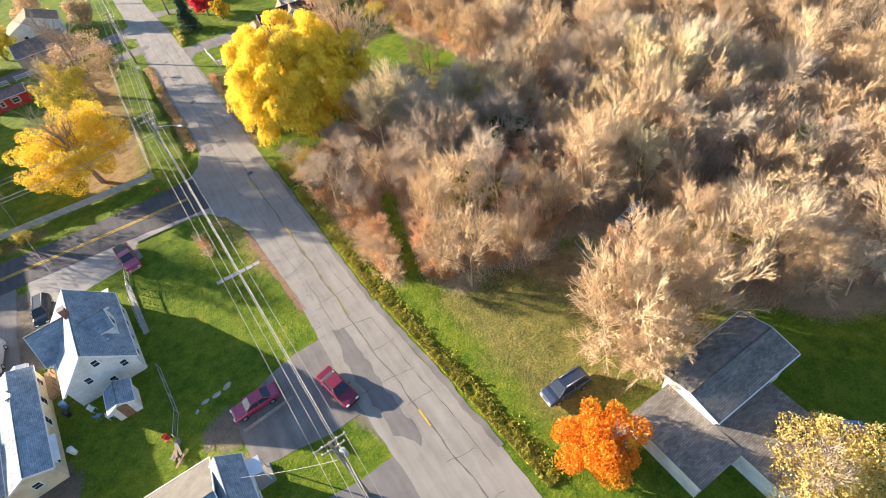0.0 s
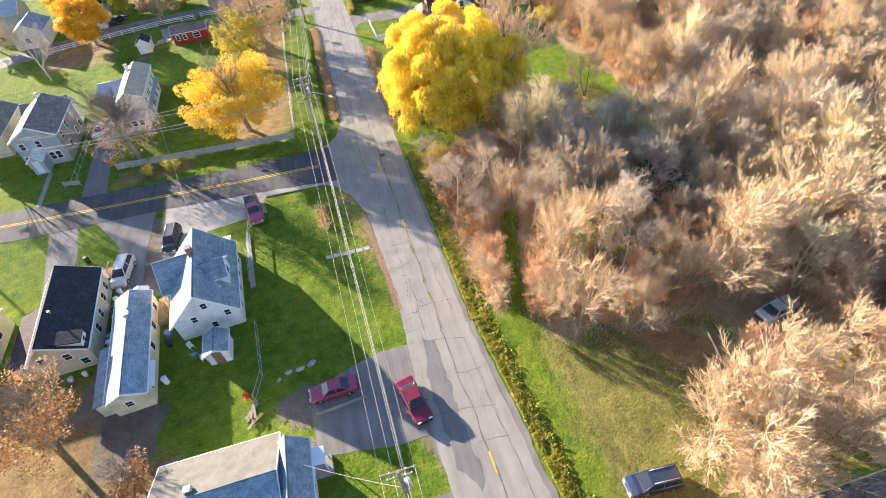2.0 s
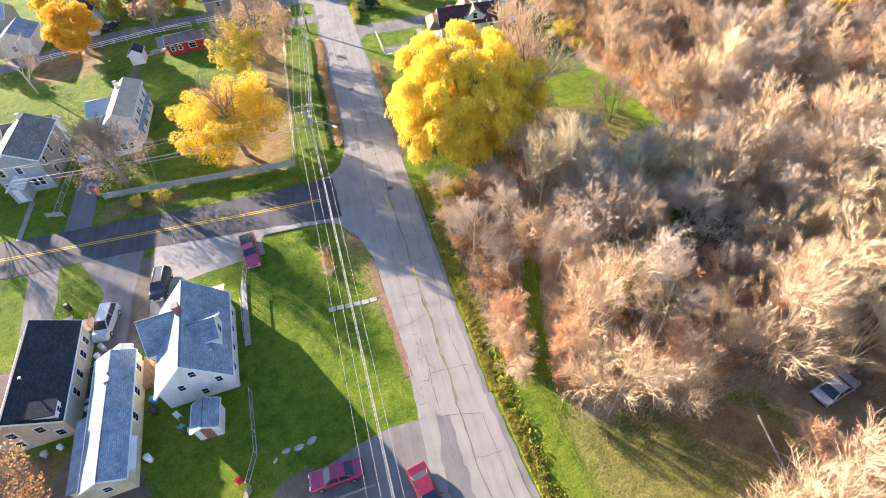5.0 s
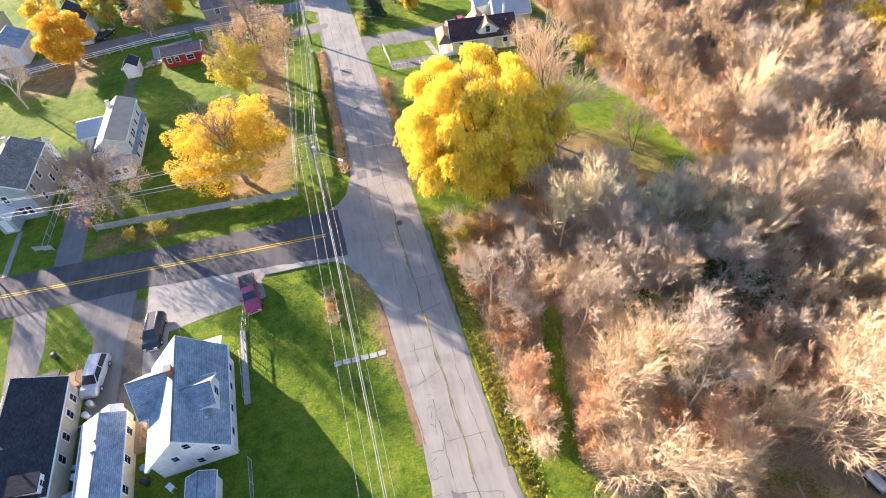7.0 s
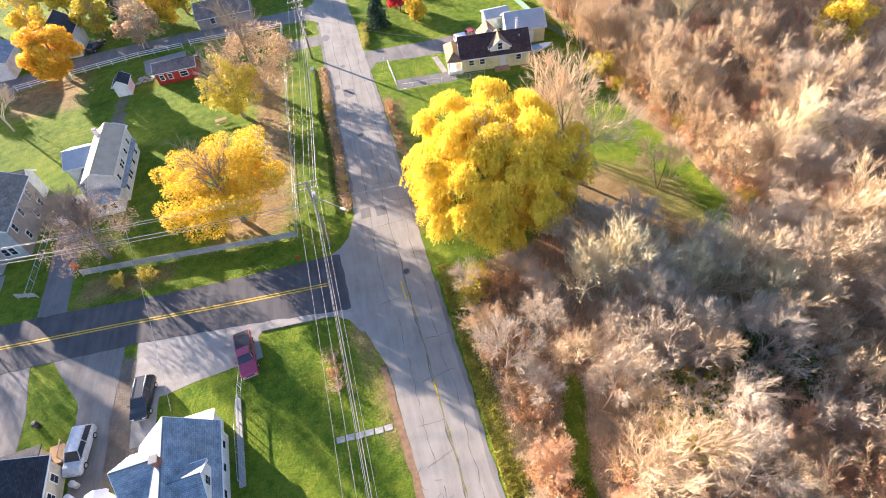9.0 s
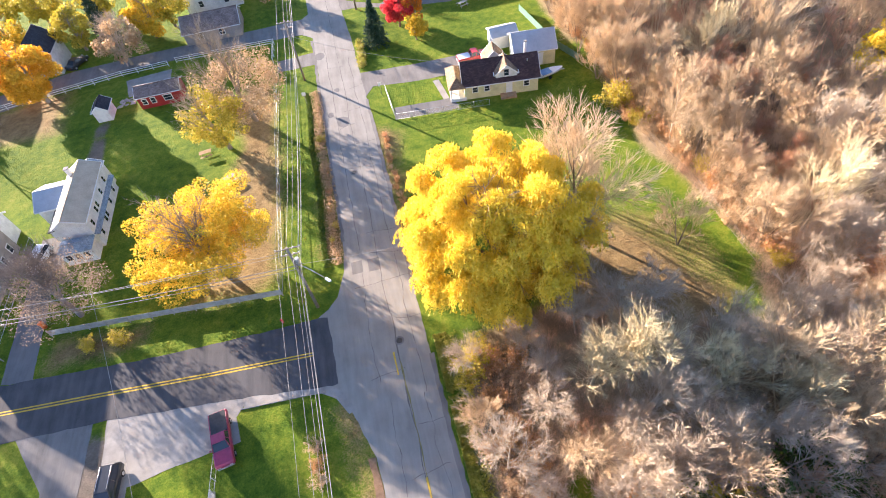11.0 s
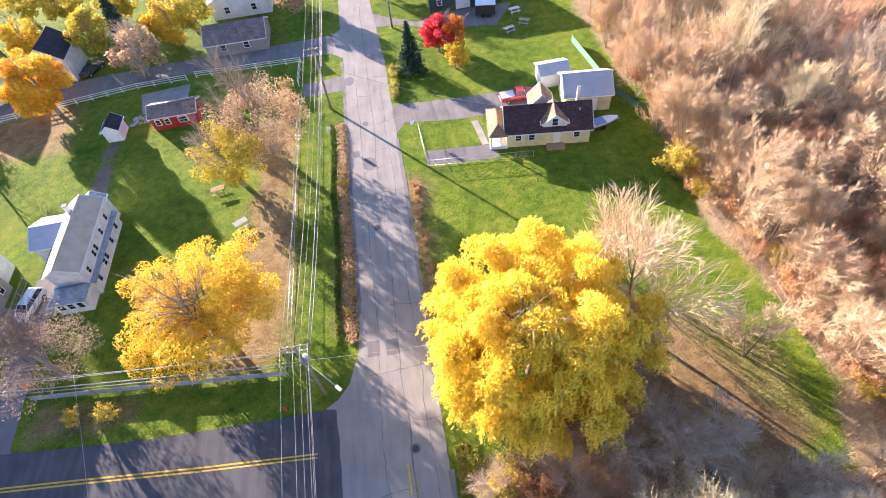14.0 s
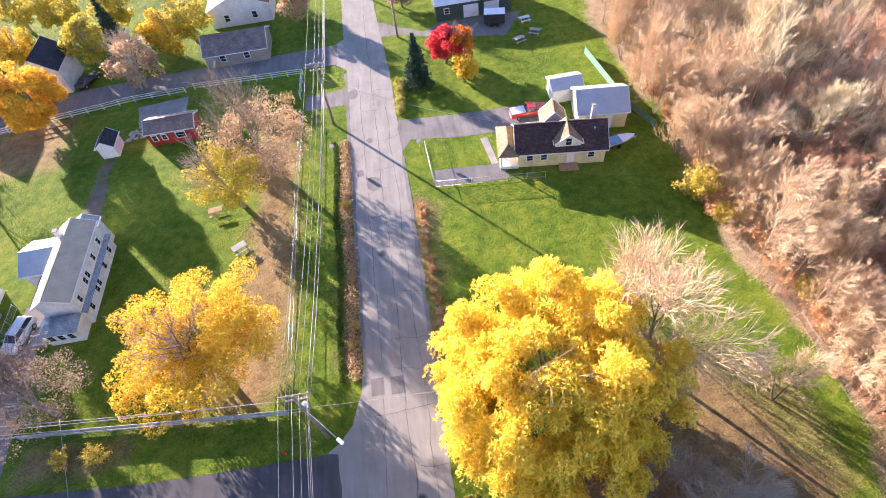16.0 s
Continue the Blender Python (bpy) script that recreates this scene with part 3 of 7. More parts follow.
def leanto(parent, x0, x1, y0, y1, z_in, z_out, side, wall, roof, over=0.2, z0=-0.1):
    """A lean-to whose roof falls to one side: 'w', 'e', 's' or 'n'."""
    zs = {"w": (z_out, z_in, z_in, z_out), "e": (z_in, z_out, z_out, z_in), "s": (z_out, z_out, z_in, z_in), "n": (z_in, z_in, z_out, z_out)}[side]
    cs = [(x0, y0), (x1, y0), (x1, y1), (x0, y1)]
    verts = [(x, y, z0) for x, y in cs] + [(x, y, z) for (x, y), z in zip(cs, zs)]
    part("wall", mesh_of("wall", verts, [(3, 2, 1, 0), (4, 5, 6, 7), (0, 1, 5, 4), (1, 2, 6, 5), (2, 3, 7, 6), (3, 0, 4, 7)], wall), parent)
    dx, dy = (z_in - z_out) / (x1 - x0), (z_in - z_out) / (y1 - y0)
    gx, gy = {"w": (dx, 0), "e": (-dx, 0), "s": (0, dy), "n": (0, -dy)}[side]
    zc, xc, yc = (z_in + z_out) / 2, (x0 + x1) / 2, (y0 + y1) / 2
    q = [(x, y, zc + gx * (x - xc) + gy * (y - yc) + 0.13) for x, y in ((x0 - over * (side != "e"), y0 - over * (side != "n")), (x1 + over * (side != "w"), y0 - over * (side != "n")), (x1 + over * (side != "w"), y1 + over * (side != "s")), (x0 - over * (side != "e"), y1 + over * (side != "s")))]
    part("lean_to_roof", slab("lean_to_roof", q, 0.12, roof), parent)


def hip(parent, x0, x1, y0, y1, z, top, inset, roof, name="hip_roof"):
    v = [(x0, y0, z), (x1, y0, z), (x1, y1, z), (x0, y1, z), (x0 + inset, y0 + inset, top), (x1 - inset, y0 + inset, top), (x1 - inset, y1 - inset, top), (x0 + inset, y1 - inset, top)]
    me = mesh_of(name, v, [(3, 2, 1, 0), (4, 5, 6, 7), (0, 1, 5, 4), (1, 2, 6, 5), (2, 3, 7, 6), (3, 0, 4, 7)], roof)
    uv = me.uv_layers.new(name="UVMap")
    for lp in me.loops:
        p = me.vertices[lp.vertex_index].co
        uv.data[lp.index].uv = (p.x + p.y, p.z * 2)
    part(name, me, parent)


def chimney(parent, x, y, z0, z1, w=0.5, mat=M_BRICK):
    c = part("chimney", block("chimney", x - w / 2, x + w / 2, y - w / 2, y + w / 2, z0, z1, mat, 0.02), parent, "red brick chimney")
    part("chimney_cap", block("chimney_cap", x - w / 2 - 0.06, x + w / 2 + 0.06, y - w / 2 - 0.06, y + w / 2 + 0.06, z1, z1 + 0.1, M_CONCRETE, 0.02), c)


def vent(parent, x, y, z):
    part("roof_vent", tube("roof_vent", [(x, y, z - 0.2), (x, y, z + 0.3), (x, y, z + 0.38)], [0.09, 0.09, 0.14], 8, M_METAL), parent)


def turn_about(h, x, y, rz, dx=0.0, dy=0.0):
    """Turn a house that was built square about one of its corners."""
    h.matrix_basis = pose(x + dx, y + dy, 0, 0, 0, rz) @ pose(-x, -y, 0)
    return h


S, N_, E_, W_ = 0, 180, 90, -90


def on_wall(side, x, y, z):
    return pose(x, y, z, 0, 0, side)


def white_cape():
    h = thing("house", 0, 0, 0, "white cape house with blue-grey shingle roof and dormer", "house")
    gable(h, -22.5, -15.8, 43.9, 54.0, 2.9, 6.3, M_WHITE, M_ROOF_BLUE, over=0.35, ridge_at=-19.0)
    gable(h, -23.5, -19.2, 48.9, 53.4, 2.9, 5.5, M_WHITE, M_ROOF_BLUE, "x", 0.25)
    leanto(h, -18.8, -16.2, 54.02, 55.7, 3.0, 2.5, "n", M_WHITE, M_ROOF_WHITE)
    gable(h, -18.7, -16.1, 47.0, 49.9, 4.75, 5.9, M_WHITE, M_ROOF_BLUE, "x", 0.2, z0=3.0)
    window_at(h, on_wall(E_, -16.1, 48.45, 3.75), 0.75, 0.95)
    chimney(h, -19.2, 50.3, 4.8, 7.2, 0.6)
    vent(h, -16.9, 45.9, 4.1)
    for x, z in ((-18.7, 3.9), (-20.3, 2.3), (-16.9, 2.0), (-18.7, 0.7)):
        window_at(h, on_wall(S, x, 43.9, z), 0.62, 0.85)
    for y in (45.6, 48.0, 50.4, 52.6):
        window_at(h, on_wall(E_, -15.8, y, 0.95), 0.75, 1.2)
    part("downpipe", tube("downpipe", [(-15.72, 44.1, 0), (-15.72, 44.1, 2.7)], [0.045, 0.045], 8, M_TRIM), h)
    door_at(h, on_wall(N_, -17.5, 55.7, 0.1), M_TRIM)
    r = part("ramp", block("ramp", -14.95, -14.35, 48.6, 57.6, -0.05, 0.14, M_FENCE, 0.03), h, "grey wooden side walkway")
    for k in range(7):
        part("ramp_post", block("ramp_post", -14.44, -14.36, 48.7 + k * 1.45, 48.78 + k * 1.45, 0.1, 0.95, M_FENCE, 0.01), r)
    part("ramp_rail", block("ramp_rail", -14.46, -14.34, 48.6, 57.6, 0.95, 1.03, M_FENCE, 0.015), r)
    return turn_about(h, -19, 44, 3.0)


def mobile_home():
    h = thing("mobile_home", 0, 0, 0, "long cream mobile home with blue-grey shingle roof", "house")
    gable(h, -28.3, -24.7, 36.5, 49.8, 2.5, 3.4, M_CREAM, M_ROOF_BLUE, over=0.2)
    leanto(h, -29.7, -28.3, 37.0, 43.8, 2.3, 1.9, "w", M_CREAM, M_ROOF_BLUE, 0.15)
    gable(h, -26.9, -25.2, 49.8, 51.0, 2.2, 2.6, M_WHITE, M_ROOF_WHITE, over=0.1)
    vent(h, -26.6, 47.3, 3.4)
    part("roof_fan", block("roof_fan", -26.9, -26.3, 46.2, 46.8, 3.35, 3.65, M_METAL, 0.04), h)
    window_at(h, on_wall(S, -26.6, 36.5, 1.1), 0.7, 0.75)
    for y in (38, 40.2, 42.8, 45.6, 48.4):
        window_at(h, on_wall(E_, -24.7, y, 1.0), 0.75, 1.0)
    part("awning", slab("awning", [(-24.7, 37.2, 2.3), (-24.7, 40.4, 2.3), (-24.1, 40.4, 1.95), (-24.1, 37.2, 1.95)], 0.04, M_ROOF_WHITE), h)
    st = part("steps", block("steps", -24.7, -23.6, 46.6, 50.4, -0.05, 0.5, M_DECK, 0.02), h, "weathered wooden deck steps")
    for i in range(5):
        part("rail_post", block("rail_post", -23.72, -23.62, 46.65 + i * 0.92, 46.75 + i * 0.92, 0.5, 1.4, M_DECK, 0.01), st)
    part("rail", block("rail", -23.74, -23.6, 46.6, 50.45, 1.4, 1.48, M_DECK, 0.01), st)
    return turn_about(h, -26.5, 36.5, 4.0)


def black_roof_house():
    h = thing("house", 0, 0, 0, "beige house with black shingle roof and a dormer", "house")
    gable(h, -36.9, -31.2, 43.5, 55.0, 3.0, 5.0, M_BEIGE, M_ROOF_BLACK, over=0.25, ridge_at=-35.0)
    leanto(h, -39.4, -36.9, 44.2, 51.5, 2.5, 2.0, "w", M_BEIGE, M_ROOF_BROWN, 0.2)
    leanto(h, -34.3, -31.3, 43.6, 45.2, 4.68, 3.85, "e", M_WHITE, M_ROOF_BLACK, 0.1, 2.9)
    window_at(h, on_wall(E_, -31.3, 44.4, 3.08), 0.55, 0.62)
    for x, z in ((-35.6, 2.3), (-33.3, 2.0), (-35.8, 0.7), (-32.2, 0.7)):
        window_at(h, on_wall(S, x, 43.5, z), 0.75, 0.9)
    for y in (47.2, 49.4, 51.8, 53.6):
        window_at(h, on_wall(E_, -31.2, y, 1.0), 0.7, 1.1)
    for y0, y1 in ((48.0, 48.25),):
        vent(h, -34.4, y0, 4.8)
    d = part("stair", block("stair", -32.4, -30.9, 55.3, 57.2, -0.05, 1.1, M_DECK, 0.03), h, "weathered wooden entrance stair")
    part("rail", tube("rail", [(-30.95, 55.3, 2.0), (-30.95, 57.2, 2.0)], [0.05, 0.05], 6, M_DECK), d)
    for y in (55.4, 57.1):
        part("rail_post", tube("rail_post", [(-30.95, y, 1.0), (-30.95, y, 2.0)], [0.05, 0.05], 6, M_DECK), d)
    part("porch_roof", slab("porch_roof", [(-36.6, 55.0, 2.3), (-36.6, 57.2, 2.1), (-32.6, 57.2, 2.1), (-32.6, 55.0, 2.3)], 0.12, M_ROOF_BLACK), h)
    part("porch_wall", block("porch_wall", -36.4, -32.8, 55.0, 57.0, -0.1, 1.98, M_BEIGE), h)
    return turn_about(h, -34, 43.5, 3.0, 0.0, 0.1)


def beige_slope_house():
    h = thing("house", 0, 0, 0, "low house with dull beige north slope and blue-grey south slope", "house")
    # north slope dull beige, south slope in the lighter blue-grey
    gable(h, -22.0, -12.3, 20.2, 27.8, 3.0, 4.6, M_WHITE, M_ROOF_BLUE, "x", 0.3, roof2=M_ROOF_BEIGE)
    gable(h, -12.6, -9.9, 20.6, 26.6, 2.9, 4.3, M_WHITE, M_ROOF_BLUE, "y", 0.3)
    part("entry_roof", slab("entry_roof", [(-9.75, 24.4, 2.7), (-9.75, 26.0, 2.7), (-8.5, 26.0, 2.5), (-8.5, 24.4, 2.5)], 0.1, M_ROOF_WHITE), h)
    for y in (24.5, 25.9):
        part("entry_post", tube("entry_post", [(-8.6, y, -0.05), (-8.6, y, 2.45)], [0.06, 0.06], 8, M_TRIM), h)
    part("entry_step", block("entry_step", -9.9, -8.3, 24.3, 26.1, -0.1, 0.3, M_CONCRETE, 0.03), h)
    vent(h, -19.0, 23.2, 4.6)
    part("roof_fan", block("roof_fan", -19.3, -18.7, 24.3, 24.9, 4.45, 4.9, M_METAL, 0.04), h)
    for y in (21.8, 23.2):
        window_at(h, on_wall(E_, -9.9, y, 0.95), 0.8, 1.2)
    door_at(h, on_wall(E_, -9.9, 25.2, 0.3), M_TRIM)
    for x in (-20, -17, -14):
        window_at(h, on_wall(N_, x, 27.8, 1.0), 0.9, 1.1)
    return h


def taupe_house():
    h = thing("house", 0, 0, 0, "two-storey house with grey front, taupe side and brown roof", "house")
    gable(h, -49.0, -42.6, 86.4, 96.6, 5.0, 6.9, M_TAUPE, M_ROOF_GREY, over=0.3)
    gable(h, -50.5, -43.4, 96.6, 100.0, 3.6, 5.0, M_WHITE, M_ROOF_GREY, "x", 0.3)
    part("front_cladding", mesh_of("front_cladding", [(-49.0, 86.37, -0.05), (-42.6, 86.37, -0.05), (-42.6, 86.37, 4.95), (-45.8, 86.37, 6.85), (-49.0, 86.37, 4.95), (-49.0, 86.41, -0.05), (-42.6, 86.41, -0.05), (-42.6, 86.41, 4.95), (-45.8, 86.41, 6.85), (-49.0, 86.41, 4.95)],
         [(0, 1, 2, 3, 4), (9, 8, 7, 6, 5), (0, 5, 6, 1), (1, 6, 7, 2), (4, 9, 5, 0)], M_GREYSIDE), h)
    gable(h, -47.6, -45.6, 84.2, 86.35, 2.4, 3.3, M_GREYSIDE, M_ROOF_WHITE, "y", 0.2)
    for x in (-47.9, -45.6):
        window_at(h, on_wall(S, x, 86.37, 3.3), 0.7, 1.15)
    for x in (-48.3, -44.8, -43.9):
        window_at(h, on_wall(S, x, 86.37, 0.9), 0.7, 1.25)
    for y, z in ((88, 3.2), (91, 3.2), (94.5, 3.2), (89, 0.9), (93, 0.9), (95.2, 0.9)):
        window_at(h, on_wall(E_, -42.6, y, z), 0.7, 1.2)
    door_at(h, on_wall(S, -46.6, 84.2, 0.2), M_TRIM)
    chimney(h, -46.0, 95.6, 5.5, 7.6, 0.5, M_TRIM)
    return h


def white_long_house():
    h = thing("house", 0, 0, 0, "long white house with tan roof and dark porch roof", "house")
    gable(h, -35.2, -31.4, 93.4, 104.6, 4.7, 5.7, M_WHITE, M_ROOF_PALE, over=0.25, ridge_at=-33.6)
    gable(h, -39.8, -35.2, 99.6, 104.6, 3.0, 4.2, M_WHITE, M_ROOF_METAL, "x", 0.25)
    gable(h, -34.9, -32.0, 104.6, 106.4, 3.6, 4.4, M_WHITE, M_ROOF_BLUE, over=0.2)
    leanto(h, -37.6, -35.2, 95.6, 99.6, 2.9, 2.4, "w", M_WHITE, M_ROOF_GREY, 0.2)
    part("band_roof", slab("band_roof", [(-31.38, 93.3, 2.55), (-31.38, 104.6, 2.55), (-30.8, 104.6, 2.25), (-30.8, 93.3, 2.25)], 0.08, M_ROOF_BLUE), h)
    part("porch_wall", block("porch_wall", -35.6, -31.8, 91.2, 93.4, -0.1, 2.2, M_WHITE), h)
    hip(h, -35.9, -31.5, 90.9, 93.6, 2.25, 3.1, 1.1, M_ROOF_BLUE)
    chimney(h, -34.4, 102.6, 4.6, 6.4, 0.5, M_TRIM)
    for y in (94.6, 97.0, 97.9, 100.4, 102.8):
        window_at(h, on_wall(E_, -31.4, y, 2.85), 0.55, 0.95)
        window_at(h, on_wall(E_, -31.4, y + 0.3, 0.7), 0.6, 1.1)
    for x in (-34.8, -33.7, -32.6):
        window_at(h, on_wall(S, x, 91.2, 0.9), 0.7, 0.95)
    part("steps", block("steps", -38.2, -36.4, 91.2, 93.0, -0.1, 0.5, M_CONCRETE, 0.04), h)
    return turn_about(h, -34, 98, 0, 0.7, -0.2)


def yellow_cottage():
    h = thing("house", 0, 0, 0, "pale yellow cottage with dark brown roof and white dormer", "house")
    gable(h, 21.8, 33.0, 106.4, 111.9, 2.5, 4.7, M_YELLOWSIDE, M_ROOF_BROWN, "x", 0.3)
    gable(h, 26.6, 29.8, 106.7, 109.6, 3.5, 4.8, M_WHITE, M_ROOF_TAN, "y", 0.22, z0=2.4)
    window_at(h, on_wall(S, 28.2, 106.7, 3.1), 0.75, 1.1)
    gable(h, 25.6, 28.6, 111.9, 114.2, 2.6, 4.2, M_WHITE, M_ROOF_TAN, "y", 0.22)
    part("porch_floor", block("porch_floor", 19.6, 22.0, 106.2, 111.6, -0.1, 0.45, M_TRIM, 0.03), h)
    hip(h, 19.3, 22.0, 105.9, 112.0, 2.3, 3.5, 1.4, M_ROOF_TAN)
    for y in (106.3, 108.1, 109.9, 111.4):
        part("porch_post", block("porch_post", 19.65, 19.83, y, y + 0.18, 0.45, 2.3, M_TRIM, 0.015), h)
    part("porch_rail", block("porch_rail", 19.68, 19.8, 106.3, 111.5, 0.85, 1.25, M_TRIM, 0.015), h)
    for x in (23.4, 25.2, 31.2):
        window_at(h, on_wall(S, x, 106.4, 1.1), 0.8, 0.9)
    door_at(h, on_wall(S, 28.6, 106.4, 0.25), M_TRIM)
    part("steps", block("steps", 27.2, 29.6, 105.2, 106.4, -0.1, 0.3, M_DECK, 0.03), h)
    chimney(h, 31.8, 111.0, 3.4, 5.6, 0.35, M_TRIM)
    vent(h, 31.6, 108.2, 4.0)
    return turn_about(h, 21, 106.4, -8)


def gray_garage():
    h = thing("garage", 0, 0, 0, "pale yellow garage with grey metal roof", "garage")
    gable(h, 31.4, 37.8, 111.4, 117.0, 2.7, 4.4, M_YELLOWSIDE, M_ROOF_METAL, "x", 0.25)
    door_at(h, on_wall(S, 35.4, 111.4, 0.0), M_TRIM)
    part("garage_door", block("garage_door", 31.33, 31.42, 112.6, 115.8, 0.0, 2.2, M_TRIM, 0.01), h)
    return turn_about(h, 31.4, 111.4, -8)


def small_building(name, label, cat, x0, x1, y0, y1, eave, ridge, wall, roof, along="y", wins=(), doors=(), over=0.2):
    h = thing(name, 0, 0, 0, label, cat)
    gable(h, x0, x1, y0, y1, eave, ridge, wall, roof, along, over)
    for side, x, y, z, w, hh in wins:
        window_at(h, on_wall(side, x, y, z), w, hh)
    for side, x, y, z, mat in doors:
        door_at(h, on_wall(side, x, y, z), mat)
    return h


white_cape()
mobile_home()
black_roof_house()
beige_slope_house()
taupe_house()
white_long_house()
yellow_cottage()
gray_garage()
small_building("shed", "small garden shed with blue-grey roof and brown door", "shed", -19.4, -17.2, 39.4, 42.0, 1.9, 2.5, M_WHITE, M_ROOF_BLUE, "y", (), ((S, -18.3, 39.4, 0, M_BROWNSIDE),))
small_building("shed", "small white shed with dark roof", "shed", -36.4, -34.0, 121.8, 124.8, 2.0, 2.9, M_WHITE, M_ROOF_BLACK, "y", (), ((S, -35.2, 121.8, 0, M_TRIM),))
small_building("outbuilding", "long barn-red outbuilding with white windows", "outbuilding", -29.4, -22.4, 122.9, 126.5, 2.2, 3.1, M_REDSIDE, M_ROOF_MAUVE, "x",
               ((S, -28.4, 122.9, 0.8, 0.7, 0.95), (S, -27.0, 122.9, 0.8, 0.7, 0.95), (S, -24.6, 122.9, 0.8, 1.3, 0.95)))
small_building("camper_shelter", "white shelter with grey roof", "shelter", 29.6, 33.8, 117.6, 120.8, 2.2, 2.9, M_TRIM, M_ROOF_METAL, "x")
small_building("house", "brown-roofed house beside the cross street", "house", -23.0, -12.6, 140.6, 147.0, 2.2, 4.0, M_TAUPE, M_ROOF_MAUVE, "x", ((S, -20, 140.4, 1.0, 0.9, 1.1), (S, -16, 140.4, 1.0, 0.9, 1.1)))
small_building("house", "distant white house with tan roof among trees", "house", -23.5, -12.5, 153.0, 160.0, 3.2, 5.6, M_WHITE, M_ROOF_TAN, "y", ((S, -20.5, 153.0, 1.0, 0.9, 1.2), (S, -15.5, 153.0, 1.0, 0.9, 1.2)))
small_building("house", "distant white house with dark roof among trees", "house", -52.0, -45.8, 140.2, 147.0, 4.2, 6.6, M_WHITE, M_ROOF_BLACK, "y", ((S, -50.2, 140.2, 2.6, 0.8, 1.1), (S, -47.5, 140.2, 2.6, 0.8, 1.1), (S, -48.8, 140.2, 0.8, 0.9, 1.2)))
small_building("house", "distant pale house with grey roof", "house", -76.0, -66.0, 150.0, 157.0, 3.4, 5.4, M_GREYSIDE, M_ROOF_METAL, "x", ((S, -72, 150.0, 1.2, 0.9, 1.1),))
small_building("house", "pale house with blue-grey roof", "house", -64.0, -57.5, 136.5, 144.0, 3.2, 5.0, M_WHITE, M_ROOF_BLUE, "y", ((S, -61, 136.5, 1.2, 0.9, 1.1),))
small_building("house", "cream cottage with brown roof", "house", -47.5, -42.5, 47.5, 53.0, 2.6, 4.4, M_CREAM, M_ROOF_BROWN, "x", ((E_, -42.5, 50.2, 1.1, 0.8, 1.0),))
small_building("house", "pale house with grey roof beside the street", "house", -60.0, -53.0, 92.0, 102.0, 3.6, 5.6, M_CREAM, M_ROOF_GREY, "y", ((S, -56.5, 92.0, 1.2, 0.9, 1.2),))
g = small_building("garage", "dark green garage with two white doors", "garage", 16.4, 29.4, 143.6, 151.0, 2.9, 4.6, M_GREENSIDE, M_ROOF_WHITE, "x", ((S, 18.2, 143.6, 1.2, 0.8, 0.9),))
for x in (22.4, 26.0):
    part("garage_door", block("garage_door", x - 1.3, x + 1.3, 143.52, 143.62, 0.0, 2.2, M_TRIM, 0.01), g, "white panelled garage door")


def south_house():
    h = thing("house", 0, 0, 0, "white house with weathered grey roofs on three levels", "house")
    gable(h, 22.9, 32.0, 5.4, 10.2, 4.2, 4.8, M_WHITE, M_ROOF_GREY, "x", 0.3)
    leanto(h, 18.6, 22.9, 3.0, 9.6, 2.9, 2.7, "w", M_WHITE, M_ROOF_GREY, 0.25)
    leanto(h, 22.9, 29.0, -2.0, 5.4, 2.9, 2.6, "s", M_WHITE, M_ROOF_GREY, 0.25)
    window_at(h, on_wall(E_, 32.0, 7.5, 1.2), 0.9, 1.1)
    return h


south_house()

# ---------------------------------------------------------------- trees
def limbs_mesh(name, segs, mat, sides):
    """Tapered bars from rows of start, end, radius and end radius."""
    s = np.array(segs, np.float64)
    a, b, r0, r1 = s[:, 0:3], s[:, 3:6], s[:, 6], s[:, 7]
    d = b - a
    d /= np.linalg.norm(d, axis=1)[:, None] + 1e-9
    ref = np.where(np.abs(d[:, 2:3]) < 0.9, np.array([[0, 0, 1.0]]), np.array([[1.0, 0, 0]]))
    u = np.cross(d, ref)
    u /= np.linalg.norm(u, axis=1)[:, None] + 1e-9
    w = np.cross(d, u)
    rings = []
    for p, r in ((a, r0), (b, r1)):
        for k in range(sides):
            t = 2 * math.pi * k / sides
            rings.append(p + (u * math.cos(t) + w * math.sin(t)) * r[:, None])
    verts = np.stack(rings, 1).reshape(-1, 3)
    base = np.arange(len(s))[:, None] * 2 * sides
    faces = [base + np.array([[k, (k + 1) % sides, sides + (k + 1) % sides, sides + k]]) for k in range(sides)]
    me = quick_mesh(name, verts, np.concatenate(faces), mat)
    me.polygons.foreach_set("use_smooth", np.ones(len(me.polygons), bool))
    return me


